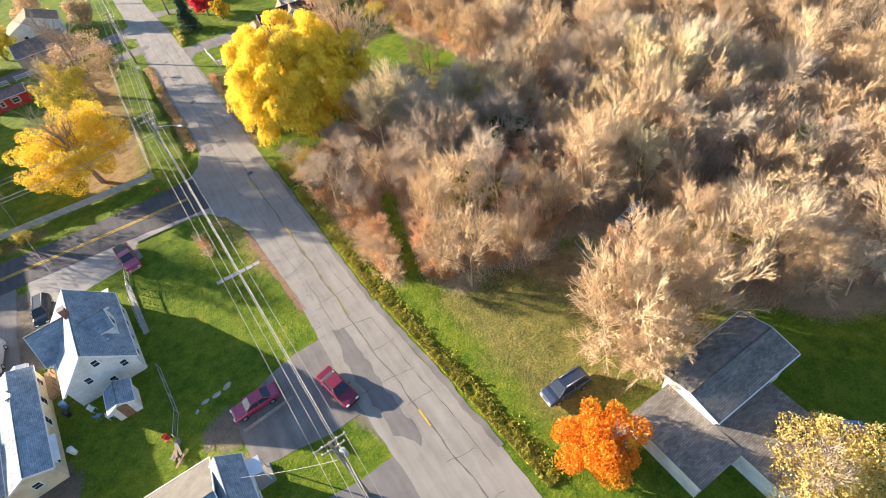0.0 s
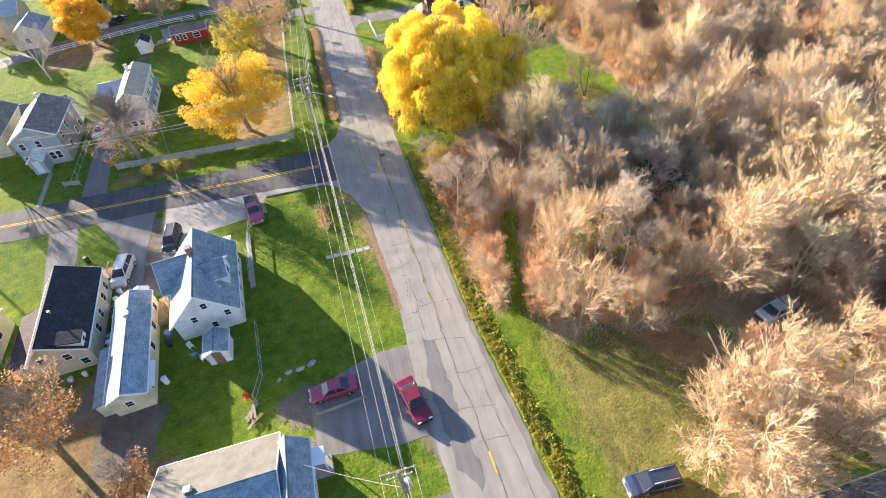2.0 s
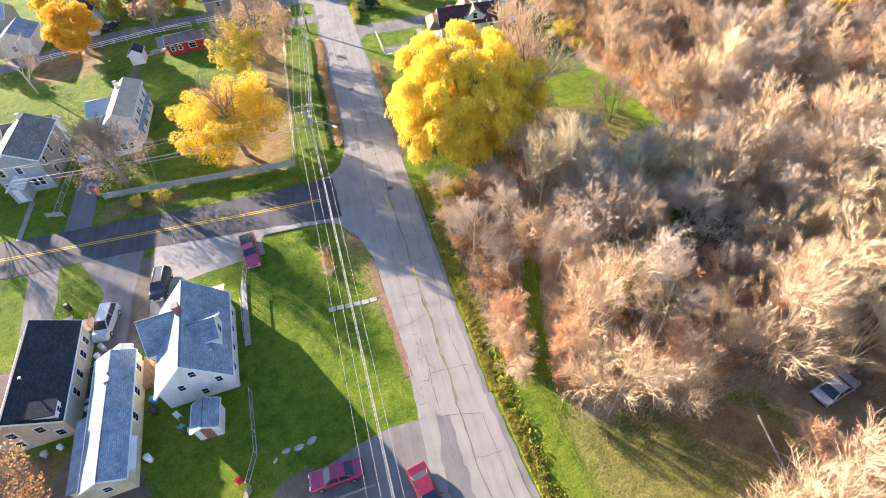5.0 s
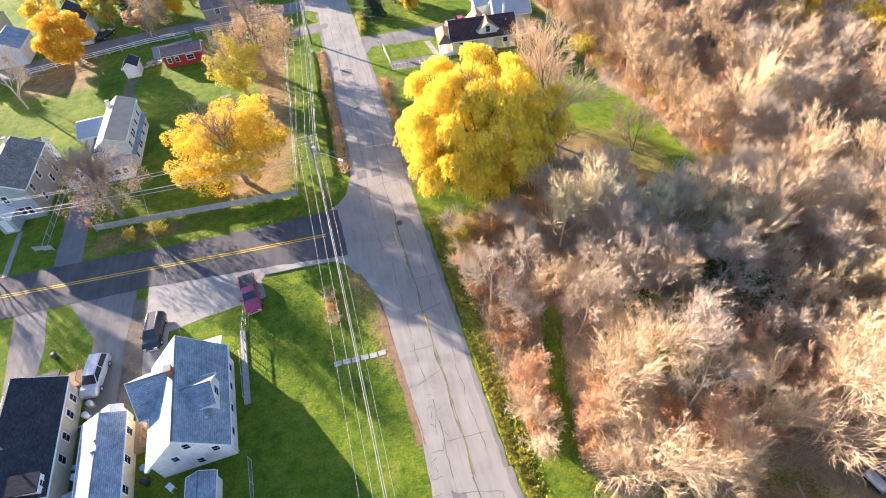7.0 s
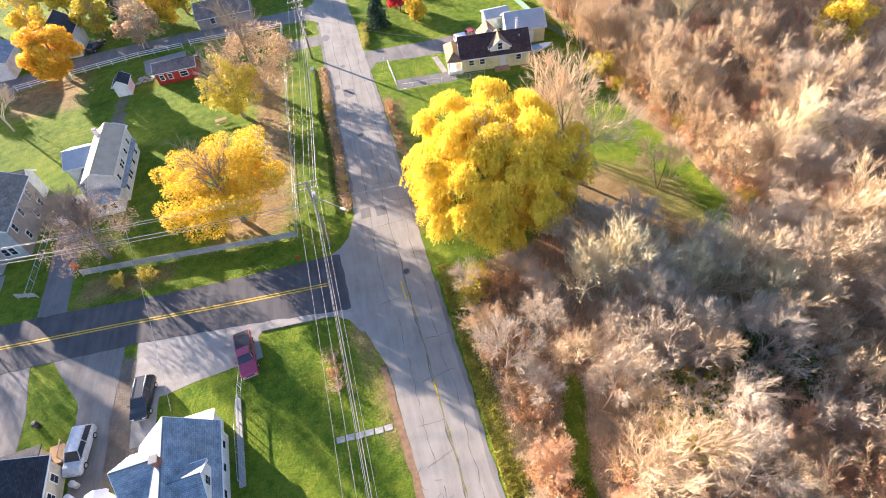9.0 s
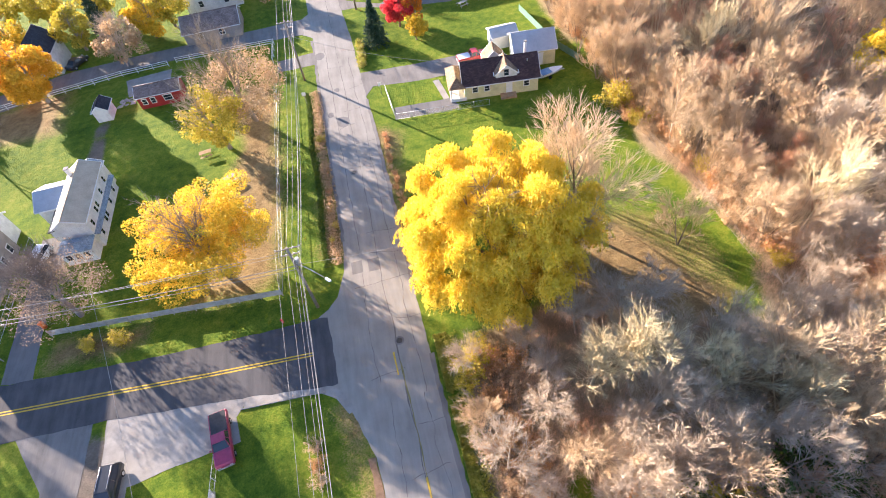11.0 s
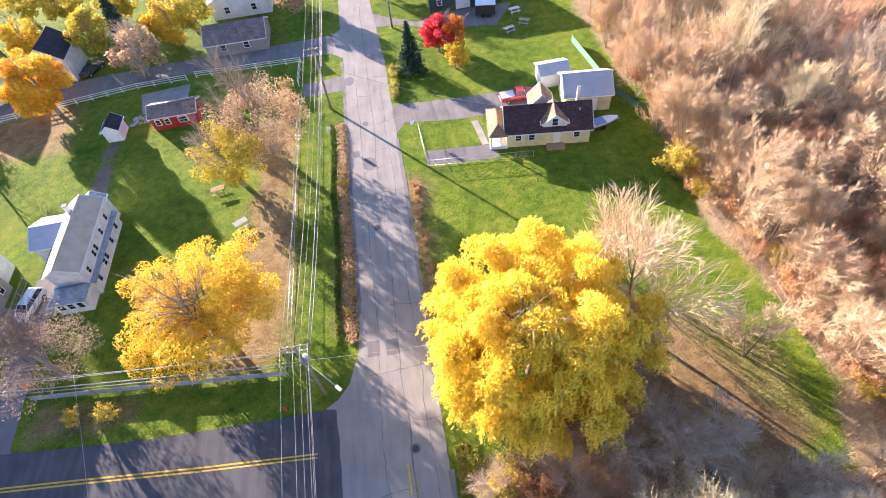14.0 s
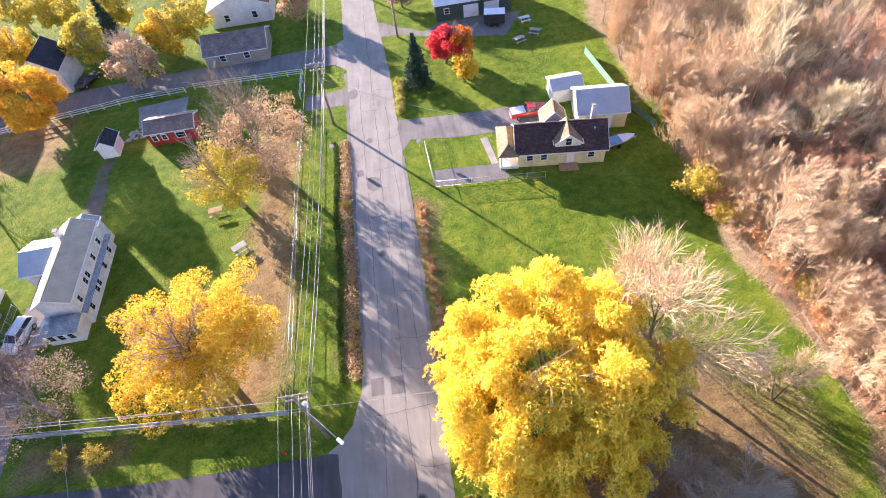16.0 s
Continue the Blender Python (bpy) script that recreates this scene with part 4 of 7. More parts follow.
def with_spikes(name, segs, spikes, mat):
    """Three-sided twigs, and finer ones that run out to a point, in one mesh of triangles."""
    verts, faces, base = [], [], 0
    for rows, tip in ((segs, False), (spikes, True)):
        if not len(rows):
            continue
        s = np.array(rows, np.float64)
        a, b, r0, r1 = s[:, 0:3], s[:, 3:6], s[:, 6:7], s[:, 7:8]
        d = (b - a) / (np.linalg.norm(b - a, axis=1)[:, None] + 1e-9)
        ref = np.where(np.abs(d[:, 2:3]) < 0.9, np.array([[0, 0, 1.0]]), np.array([[1.0, 0, 0]]))
        u = np.cross(d, ref)
        u /= np.linalg.norm(u, axis=1)[:, None] + 1e-9
        w = np.cross(d, u)
        if tip:
            # the last twiglets: slim tapering blades, set edgeways at any angle
            ang = np.random.default_rng(len(s)).uniform(0, 3.14, (len(s), 1))
            e = u * np.cos(ang) + w * np.sin(ang)
            verts.append(np.stack([a - e * r0 * 0.75, a + e * r0 * 0.75, b], 1).reshape(-1, 3))
            faces.append(base + np.arange(len(s))[:, None] * 3 + np.array([[0, 1, 2]]))
            base += len(s) * 3
            continue
        turn = [u * math.cos(2.0944 * k) + w * math.sin(2.0944 * k) for k in range(3)]
        verts.append(np.stack([a + q * r0 for q in turn] + [b + q * r1 for q in turn], 1).reshape(-1, 3))
        n = 6
        at = base + np.arange(len(s))[:, None] * n
        for k in range(3):
            j = (k + 1) % 3
            faces.append(at + np.array([[k, j, 3 + j]]))
            faces.append(at + np.array([[k, 3 + j, 3 + k]]))
        base += len(s) * n
    me = quick_mesh(name, np.concatenate(verts), np.concatenate(faces), mat)
    me.polygons.foreach_set("use_smooth", np.ones(len(me.polygons), bool))
    return me


def branch_out(rng, h, spread, counts, stems=1, lean=0.12, lift=0.35, droop=0.0, twig_r=0.016, trunk_r=0.16, bare_to=0.25):
    """Limbs and twigs of a tree, as two lists of tapered bars."""
    limbs, twigs, tips = [], [], []  # tips: the last twigs, which end in a point

    def grow(p, d, length, r, level):
        n = 4 if level < 2 else (2 if level == 2 and len(counts) > 2 else 1)
        pts, q, dd = [p], p, d
        for i in range(n):
            dd = dd + rng.normal(0, 0.08 if level else 0.05, 3) + np.array([0, 0, (0.10 if level < 2 else 0.05) - droop * level])
            dd = dd / np.linalg.norm(dd)
            q2 = q + dd * length / n
            ra, rb = r * (1 - 0.75 * i / n), r * (1 - 0.75 * (i + 1) / n)
            (limbs if level < 2 else tips if level >= len(counts) else twigs).append((*q, *q2, max(ra, twig_r), max(rb, twig_r * 0.7)))
            q = q2
            pts.append(q)
        if level >= len(counts):
            return
        for k in range(counts[level]):
            t = (bare_to + (1 - bare_to) * (k + rng.random()) / counts[level]) if level == 0 else 0.2 + 0.8 * (k + rng.random()) / counts[level]
            i = min(int(t * n), n - 1)
            f = t * n - i
            start = pts[i] * (1 - f) + pts[i + 1] * f
            axis = pts[i + 1] - pts[i]
            axis = axis / np.linalg.norm(axis)
            side = np.cross(axis, rng.normal(0, 1, 3))
            side = side / (np.linalg.norm(side) + 1e-9)
            open_ = spread * (1.15 - 0.5 * t) if level == 0 else spread * (0.8 if level == 1 else 0.72)
            nd = axis * (1 - 0.35 * open_) + side * open_ + np.array([0, 0, lift * 0.5])
            nd = nd / np.linalg.norm(nd)
            ln = length * ((0.62 - 0.22 * t) if level == 0 else (0.62 - 0.25 * t) * (1.6 if level == len(counts) - 1 else 1.15)) * rng.uniform(0.8, 1.25)
            grow(start, nd, ln, max(r * (0.44 - 0.2 * t), twig_r), level + 1)

    for s in range(stems):
        a = rng.uniform(0, 6.28)
        tilt = lean if stems == 1 else rng.uniform(0.18, 0.42)
        d = np.array([math.cos(a) * tilt, math.sin(a) * tilt, 1.0])
        grow(np.array([math.cos(a) * 0.1, math.sin(a) * 0.1, -0.1]), d / np.linalg.norm(d), h * rng.uniform(0.75, 0.9) * (1 if stems == 1 else 0.85), trunk_r, 0)
    return limbs, twigs, tips


def leaf_mesh(name, centres, sizes, mat, rng, hang=0.0, long=1.6):
    """A four-cornered leaf or leaf spray at every centre, turned at random or hanging."""
    c = np.asarray(centres, np.float64)
    n = len(c)
    sizes = np.asarray(sizes, np.float64)[:, None]
    d = rng.normal(0, 1, (n, 3))
    d[:, 2] = d[:, 2] * (1 - hang) - 2.2 * hang
    d /= np.linalg.norm(d, axis=1)[:, None]
    e = np.cross(d, rng.normal(0, 1, (n, 3)))
    e /= np.linalg.norm(e, axis=1)[:, None]
    nrm = np.cross(d, e)
    k = rng.uniform(0.05, 0.25, (n, 1))
    q = [c - d * sizes * long / 2, c + e * sizes / 2 + nrm * sizes * k, c + d * sizes * long / 2, c - e * sizes / 2 + nrm * sizes * k]
    verts = np.stack(q, 1).reshape(-1, 3)
    faces = np.arange(n)[:, None] * 4 + np.array([[0, 1, 2, 3]])
    return quick_mesh(name, verts, faces, mat)


def plume_cloud(rng, centres, radii, per, flat=0.8):
    """Points over the upper shells of many clumps."""
    out = []
    for c, r in zip(centres, radii):
        m = max(6, int(per * r * r))
        v = rng.normal(0, 1, (m, 3))
        v /= np.linalg.norm(v, axis=1)[:, None]
        v *= (rng.uniform(0.35, 1.0, (m, 1)) ** 0.5) * r
        v[:, 2] *= flat
        out.append(c + v)
    return np.concatenate(out)


def crown_clumps(rng, n, rx, ry, z0, z1, r, hollow=0.55):
    """Centres of the clumps of a round crown, mostly near its outside."""
    cs, rs = [], []
    while len(cs) < n:
        v = rng.normal(0, 1, 3)
        v /= np.linalg.norm(v)
        s = rng.uniform(hollow, 1.0)
        p = np.array([v[0] * rx * s, v[1] * ry * s, (z0 + z1) / 2 + v[2] * (z1 - z0) / 2 * s])
        cs.append(p)
        rs.append(r * rng.uniform(0.6, 1.25))
    return np.array(cs), np.array(rs)


def leafy_tree(name, label, x, y, h, rad, leaf, seed, n=70, clump=1.3, per=170, size=0.22, z0=None, bark_mat=M_BARK, counts=(7, 5, 4), hang=0.0, long=1.5, crown_dx=0.0, crown_dy=0.0, spread=0.75, bare=0.25, category="tree", hollow=0.5):
    rng = np.random.default_rng(seed)
    t = thing(name, x, y, 0, label, category)
    limbs, twigs, tips = branch_out(rng, h * 0.95, spread, counts, trunk_r=0.035 * h, twig_r=0.02, bare_to=bare)
    part("trunk", limbs_mesh("trunk", limbs, bark_mat, 6), t)
    part("bough", with_spikes("bough", twigs, tips, bark_mat), t)
    cs, rs = crown_clumps(rng, n, rad - clump * 0.6, rad - clump * 0.6, h * 0.28 if z0 is None else z0, h - clump * 0.5, clump, hollow)
    cs = cs + np.array([crown_dx, crown_dy, 0])
    pts = plume_cloud(rng, cs, rs, per)
    part("crown", leaf_mesh("crown", pts, size * rng.uniform(0.6, 1.4, len(pts)), leaf, rng, hang, long), t)
    return t


def willow():
    rng = np.random.default_rng(5)
    t = thing("willow_tree", 16.8, 74.0, 0, "large golden-yellow weeping willow beside the road", "tree")
    limbs, twigs, tips = branch_out(rng, 14.0, 0.85, (10, 6, 5), trunk_r=0.55, twig_r=0.03, bare_to=0.12)
    part("trunk", limbs_mesh("trunk", limbs, M_BARK, 8), t)
    part("bough", with_spikes("bough", twigs, tips, M_BARK), t)
    cs, rs = [], []
    # great lobes, each a heap of plumes
    for k in range(84):
        a = k * 2.4
        up = 1 - 1.72 * (k + 0.5) / 84
        flat = math.sqrt(max(0.0, 1 - up * up))
        s = rng.uniform(0.74, 0.98) if k % 3 else rng.uniform(0.5, 0.75)
        lobe = np.array([math.cos(a) * flat * 9.8 * s, math.sin(a) * flat * 9.8 * s, 8.0 + up * 8.2 * s])
        big = rng.uniform(1.2, 2.2)
        for _ in range(6):
            v = rng.normal(0, 1, 3)
            v /= np.linalg.norm(v)
            v[2] = abs(v[2]) * 1.1 - 0.35
            cs.append(lobe + v * big * rng.uniform(0.4, 1.0))
            rs.append(rng.uniform(0.7, 1.25))
    cs, rs = np.array(cs), np.array(rs)
    pts = [plume_cloud(rng, cs, rs, 170, 0.8)]
    for c, r in zip(cs, rs):
        for _ in range(20):
            a, q = rng.uniform(0, 6.28), r * math.sqrt(rng.random())
            p = c + np.array([math.cos(a) * q, math.sin(a) * q, 0.2 * r])
            out = p[:2] / (np.linalg.norm(p[:2]) + 1e-6)
            ln = rng.uniform(0.6, 2.3)
            k = np.linspace(0, 1, 10)[:, None]
            line = p + np.concatenate([out[None] * 0.7 * np.sqrt(k) + rng.normal(0, 0.05, (10, 2)), -ln * k], 1)
            pts.append(line[line[:, 2] > 0.5])
    pts = np.concatenate(pts)
    part("crown", leaf_mesh("crown", pts, rng.uniform(0.07, 0.14, len(pts)), L_WILLOW, rng, 0.62, 4.2), t)


def conifer(x, y, h, r, seed, label="dark green spruce tree"):
    rng = np.random.default_rng(seed)
    t = thing("spruce_tree", x, y, 0, label, "tree")
    part("trunk", tube("trunk", [(0, 0, -0.1), (0, 0, h * 0.5), (0, 0, h)], [0.18, 0.1, 0.02], 8, M_BARK), t)
    pts = []
    for i in range(26):
        z = 0.5 + (h - 0.6) * i / 25
        rr = r * (1 - (z / h) ** 1.1) + 0.12
        for k in range(int(9 + rr * 4)):
            a = rng.uniform(0, 6.28)
            ln = rr * rng.uniform(0.7, 1.12)
            s = rng.uniform(0.15, 1, 22)[:, None]
            line = np.array([[math.cos(a), math.sin(a), -0.22]]) * s * ln + np.array([[0, 0, z]]) + rng.normal(0, 0.07, (22, 3))
            pts.append(line)
    pts = np.concatenate(pts)
    part("crown", leaf_mesh("crown", pts, rng.uniform(0.10, 0.22, len(pts)), L_SPRUCE, rng, 0.2, 2.0), t)


# bare trees: several forms, built once and set out in the woods
def bare_form(seed, h, spread, counts, stems, twig_mat, leaf=None, leaves=0, twig_r=0.021, lift=0.35):
    rng = np.random.default_rng(seed)
    limbs, twigs, tips = branch_out(rng, h, spread, counts, stems, twig_r=twig_r, lift=lift, trunk_r=0.014 * h / math.sqrt(stems) + 0.02, bare_to=0.12 if stems > 1 else 0.22)
    limb_mat = {M_TWIG: M_BARK, M_PALE: M_PALE}.get(twig_mat, twig_mat)
    out = [limbs_mesh("trunk", limbs, limb_mat, 5), with_spikes("crown", twigs, tips, twig_mat), None]
    if leaf and leaves:
        k = rng.integers(0, len(tips), leaves)
        s = np.array(tips)[k]
        f = rng.random((leaves, 1))
        pts = s[:, 0:3] * (1 - f) + s[:, 3:6] * f + rng.normal(0, 0.08, (leaves, 3))
        out[2] = leaf_mesh("leaves", pts, rng.uniform(0.07, 0.17, leaves), leaf, rng)
    return out


FORMS = {
    "tan": [bare_form(11, 9.6, 0.72, (9, 7, 6, 7), 1, M_TWIG, lift=0.22), bare_form(12, 8.8, 0.78, (6, 6, 6, 7), 2, M_TWIG, L_TAN, 300, lift=0.2), bare_form(13, 9.2, 0.62, (5, 6, 5, 7), 4, M_TWIG, lift=0.24),
            bare_form(14, 8.4, 0.7, (5, 6, 5, 7), 4, M_TWIG, L_TAN, 350, lift=0.2)],
    "pale": [bare_form(21, 10.8, 0.62, (10, 7, 6, 7), 1, M_PALE, None, 0, 0.024, 0.26), bare_form(22, 10.0, 0.6, (5, 5, 6, 7), 4, M_PALE, None, 0, 0.024, 0.24)],
    "grey": [bare_form(31, 9.8, 0.74, (9, 7, 6, 7), 1, M_GREYTWIG, lift=0.22), bare_form(32, 9.0, 0.8, (9, 6, 6, 7), 1, M_GREYTWIG, lift=0.16), bare_form(33, 9.0, 0.64, (5, 6, 5, 7), 4, M_GREYTWIG, lift=0.22)],
    "russet": [bare_form(41, 6.6, 0.7, (5, 6, 5, 7), 4, M_BROWNTWIG, L_RUSSET, 500, lift=0.2), bare_form(42, 6.2, 0.75, (5, 6, 5, 7), 4, M_BROWNTWIG, L_RUSSET, 700, lift=0.18)],
}
LABELS = {"tan": "bare tan-twigged tree in autumn woodland", "pale": "bare tree with pale straw-coloured limbs", "grey": "bare grey-limbed tree in shaded woodland", "russet": "small russet tree with withered leaves"}
MADE = {}


def bare_tree(kind, form, x, y, s, rz, squash=1.0):
    key = (kind, form % len(FORMS[kind]))
    m = pose(x, y, -0.05, 0, 0, rz)
    if key not in MADE:
        t = thing("bare_tree", 0, 0, 0, LABELS[kind], "tree", "woodland trees")
        for nm, me in zip(("trunk", "crown", "foliage"), FORMS[kind][key[1]]):
            if me:
                part(nm, me, t)
        MADE[key] = t
        t.scale = (s, s, s * squash)
        t.matrix_basis = m @ Matrix.Diagonal((s, s, s * squash, 1))
        return t
    c = copy_thing(MADE[key], m)
    c.scale = (s, s, s * squash)
    return c


def bush_form(seed, r, h, twig_mat, leaf, leaves, stems=14, size=0.13):
    rng = np.random.default_rng(seed)
    segs, spikes = [], []
    for i in range(stems):
        a, o = rng.uniform(0, 6.28), rng.uniform(0, r * 0.5)
        p = np.array([math.cos(a) * o, math.sin(a) * o, -0.1])
        d = np.array([math.cos(a) * rng.uniform(0.1, 0.8), math.sin(a) * rng.uniform(0.1, 0.8), 1.0])
        for _ in range(3):
            q = p + d / np.linalg.norm(d) * h / 3 * rng.uniform(0.8, 1.2)
            segs.append((*p, *q, 0.02, 0.015))
            for _ in range(9):
                b = p + (q - p) * rng.random()
                e = d / np.linalg.norm(d) + rng.normal(0, 0.75, 3)
                e = e / np.linalg.norm(e) * rng.uniform(0.25, 0.75)
                spikes.append((*b, *(b + e), 0.016, 0.008))
                spikes.append((*(b + e * 0.6), *(b + e * 0.6 + rng.normal(0, 0.25, 3)), 0.014, 0.007))
            p = q
            d = d + rng.normal(0, 0.2, 3)
    s = np.array(spikes)
    k = rng.integers(0, len(s), leaves)
    f = rng.random((leaves, 1))
    pts = s[k, 0:3] * (1 - f) + s[k, 3:6] * f + rng.normal(0, 0.15, (leaves, 3))
    pts[:, 2] = np.abs(pts[:, 2]) + 0.03
    return [with_spikes("twigwork", segs, spikes, twig_mat), leaf_mesh("leaves", pts, rng.uniform(0.6, 1.4, leaves) * size, leaf, rng)]


BUSHES = {
    "brown": [bush_form(51, 1.4, 2.0, M_TWIG, L_TAN, 500), bush_form(52, 1.2, 1.7, M_BROWNTWIG, L_RUSSET, 600)],
    "orange": [bush_form(53, 1.4, 1.9, M_BROWNTWIG, L_RUSSET, 1000), bush_form(54, 1.5, 2.2, M_BROWNTWIG, L_RUSSET, 900)],
    "green": [bush_form(55, 1.6, 2.6, M_TWIG, L_GREEN, 2200)],
    "gold": [bush_form(56, 1.5, 2.2, M_TWIG, L_YELLOW, 2000)],
    "verge": [bush_form(57, 0.8, 0.75, M_TWIG, L_HEDGE, 600, 8, 0.15), bush_form(58, 0.9, 0.6, M_BROWNTWIG, L_HEDGE, 500, 8, 0.15)],
}
BLABEL = {"brown": "tangled brown bush with withered leaves", "orange": "russet and orange autumn bush", "green": "dark green leafy bush under bare trees", "gold": "yellow-green leafy bush at the wood edge", "verge": "low green verge shrub beside the road"}


def bush(kind, form, x, y, s, rz):
    key = ("bush", kind, form % len(BUSHES[kind]))
    m = pose(x, y, -0.05, 0, 0, rz)
    if key not in MADE:
        t = thing("bush", 0, 0, 0, BLABEL[kind], "bush", "woodland edge bushes")
        for nm, me in zip(("twigwork", "foliage"), BUSHES[kind][key[2]]):
            part(nm, me, t)
        MADE[key] = t
        t.matrix_basis = m @ Matrix.Diagonal((s, s, s, 1))
        return t
    c = copy_thing(MADE[key], m)
    c.scale = (s, s, s)
    return c


def in_woods(x, y, margin):
    return edge_gap(WOODS[0], x, y) < -margin


willow()
leafy_tree("maple_tree", "golden-orange maple with thinning crown", -14.6, 83.5, 11.5, 9.4, L_MAPLE, 61, 140, 1.35, 210, 0.15, 1.2, counts=(10, 6, 4, 3), crown_dx=-0.5, crown_dy=1.6, hollow=0.35)
leafy_tree("tree", "tall tree with sparse yellow-green leaves", -14.4, 107.6, 10.5, 5.4, L_YELLOW, 62, 66, 1.1, 150, 0.17, 1.2, counts=(8, 6, 4, 3))
leafy_tree("tree", "tall tree with withered brown leaves", -10.4, 113.0, 12.5, 7.6, L_TAN, 63, 110, 1.25, 75, 0.15, 2.0, counts=(10, 7, 6, 4))
leafy_tree("maple_tree", "bright orange maple beside the street", -46.8, 131.6, 11.0, 5.6, L_AMBER, 64, 75, 1.3, 230, 0.21, 1.5)
leafy_tree("maple_tree", "crimson maple on the lawn", 16.0, 131.4, 6.4, 3.2, L_CRIMSON, 65, 40, 0.9, 260, 0.2, 1.2)
leafy_tree("maple_tree", "orange-red maple on the lawn", 18.9, 130.6, 6.4, 2.2, L_ORANGE, 66, 24, 0.8, 260, 0.2, 1.0)
leafy_tree("tree", "small golden tree on the lawn", 18.2, 126.0, 4.6, 2.3, L_MAPLE, 67, 26, 0.8, 200, 0.2, 0.6)
conifer(11.2, 127.0, 8.6, 2.7, 68)
conifer(-38.6, 149.0, 11.0, 2.8, 69)
leafy_tree("tree", "grey-twigged tree with a few withered leaves", -31.8, 82.4, 10.0, 6.2, L_DUSK, 70, 90, 1.1, 85, 0.10, 1.0, M_DARKTWIG, (12, 8, 6, 6))
leafy_tree("maple_tree", "orange-leaved tree shedding its leaves", -34.2, 35.2, 9.5, 6.3, L_RUSSET, 71, 70, 1.1, 80, 0.16, 1.2, counts=(11, 7, 6, 8))
leafy_tree("tree", "low russet tree at the yard edge", -25.4, 28.6, 4.2, 2.4, L_RUSSET, 78, 26, 0.8, 120, 0.15, 0.4, counts=(8, 6, 5))
leafy_tree("maple_tree", "bright orange young maple beside the lawn", 15.2, 9.6, 6.0, 3.9, L_ORANGE, 72, 60, 1.0, 420, 0.13, 0.4)
leafy_tree("tree", "straw-yellow leafy tree beside the house", 26.5, -1.6, 7.0, 5.0, L_STRAW, 73, 60, 1.1, 260, 0.12, 0.8, counts=(9, 7, 5, 3))
leafy_tree("tree", "yellow-green leafy tree at the lawn", 38.5, 17.5, 5.5, 2.8, L_YELLOW, 74, 36, 1.0, 190, 0.2, 0.4)
leafy_tree("tree", "straw-gold half-bare tree in the wood", 44.0, 15.0, 8.0, 3.6, L_STRAW, 77, 40, 1.0, 60, 0.16, 1.2, counts=(9, 7, 5, 5))
leafy_tree("tree", "low orange-gold tree among bare trees", 55.2, 42.6, 5.4, 3.6, L_AMBER, 79, 44, 0.9, 60, 0.16, 0.4, counts=(9, 7, 5, 5))
leafy_tree("larch_tree", "yellow-green larch among the bare trees", 54.0, 19.5, 9.5, 2.6, L_LARCH, 90, 60, 0.8, 120, 0.14, 0.8, counts=(14, 6, 4), spread=0.9)
leafy_tree("tree", "golden tree at the far wood", 74.0, 88.0, 11.0, 4.2, L_WILLOW, 75, 40, 1.2, 160, 0.24, 3.0)
leafy_tree("tree", "golden tree at the far wood", 80.0, 80.0, 9.5, 3.6, L_WILLOW, 76, 34, 1.2, 160, 0.24, 2.5)
for i, (x, y, h, r, lf) in enumerate([(-43, 147.5, 9, 4.0, L_YELLOW), (-33, 138.2, 9.5, 4.8, L_TAN), (-29.6, 146.5, 8.5, 4.0, L_MAPLE), (-41, 156, 10, 4.2, L_YELLOW), (-26, 149.5, 9, 4.6, L_YELLOW), (-18, 164, 9, 4.5, L_TAN),
                                      (-52, 160, 9, 4.5, L_YELLOW), (-60, 163, 10, 5, L_YELLOW), (-70, 140, 8, 4, L_TAN), (-8, 152, 7, 3.6, L_TAN), (-56, 150, 8, 4, L_MAPLE), (11, 150, 5.5, 3.2, L_TAN), (-72, 120, 9, 4.6, L_TAN), (-62, 108, 9, 4.5, L_TAN)]):
    leafy_tree("tree", {L_YELLOW: "distant yellow-green autumn tree", L_TAN: "distant brown half-bare tree", L_ORANGE: "distant orange autumn tree", L_MAPLE: "distant golden autumn tree in leaf"}[lf], x, y, h, r, lf, 80 + i, 34, 1.2, 70 if lf is L_TAN else 120, 0.26, 1.2, counts=(7, 5, 4))

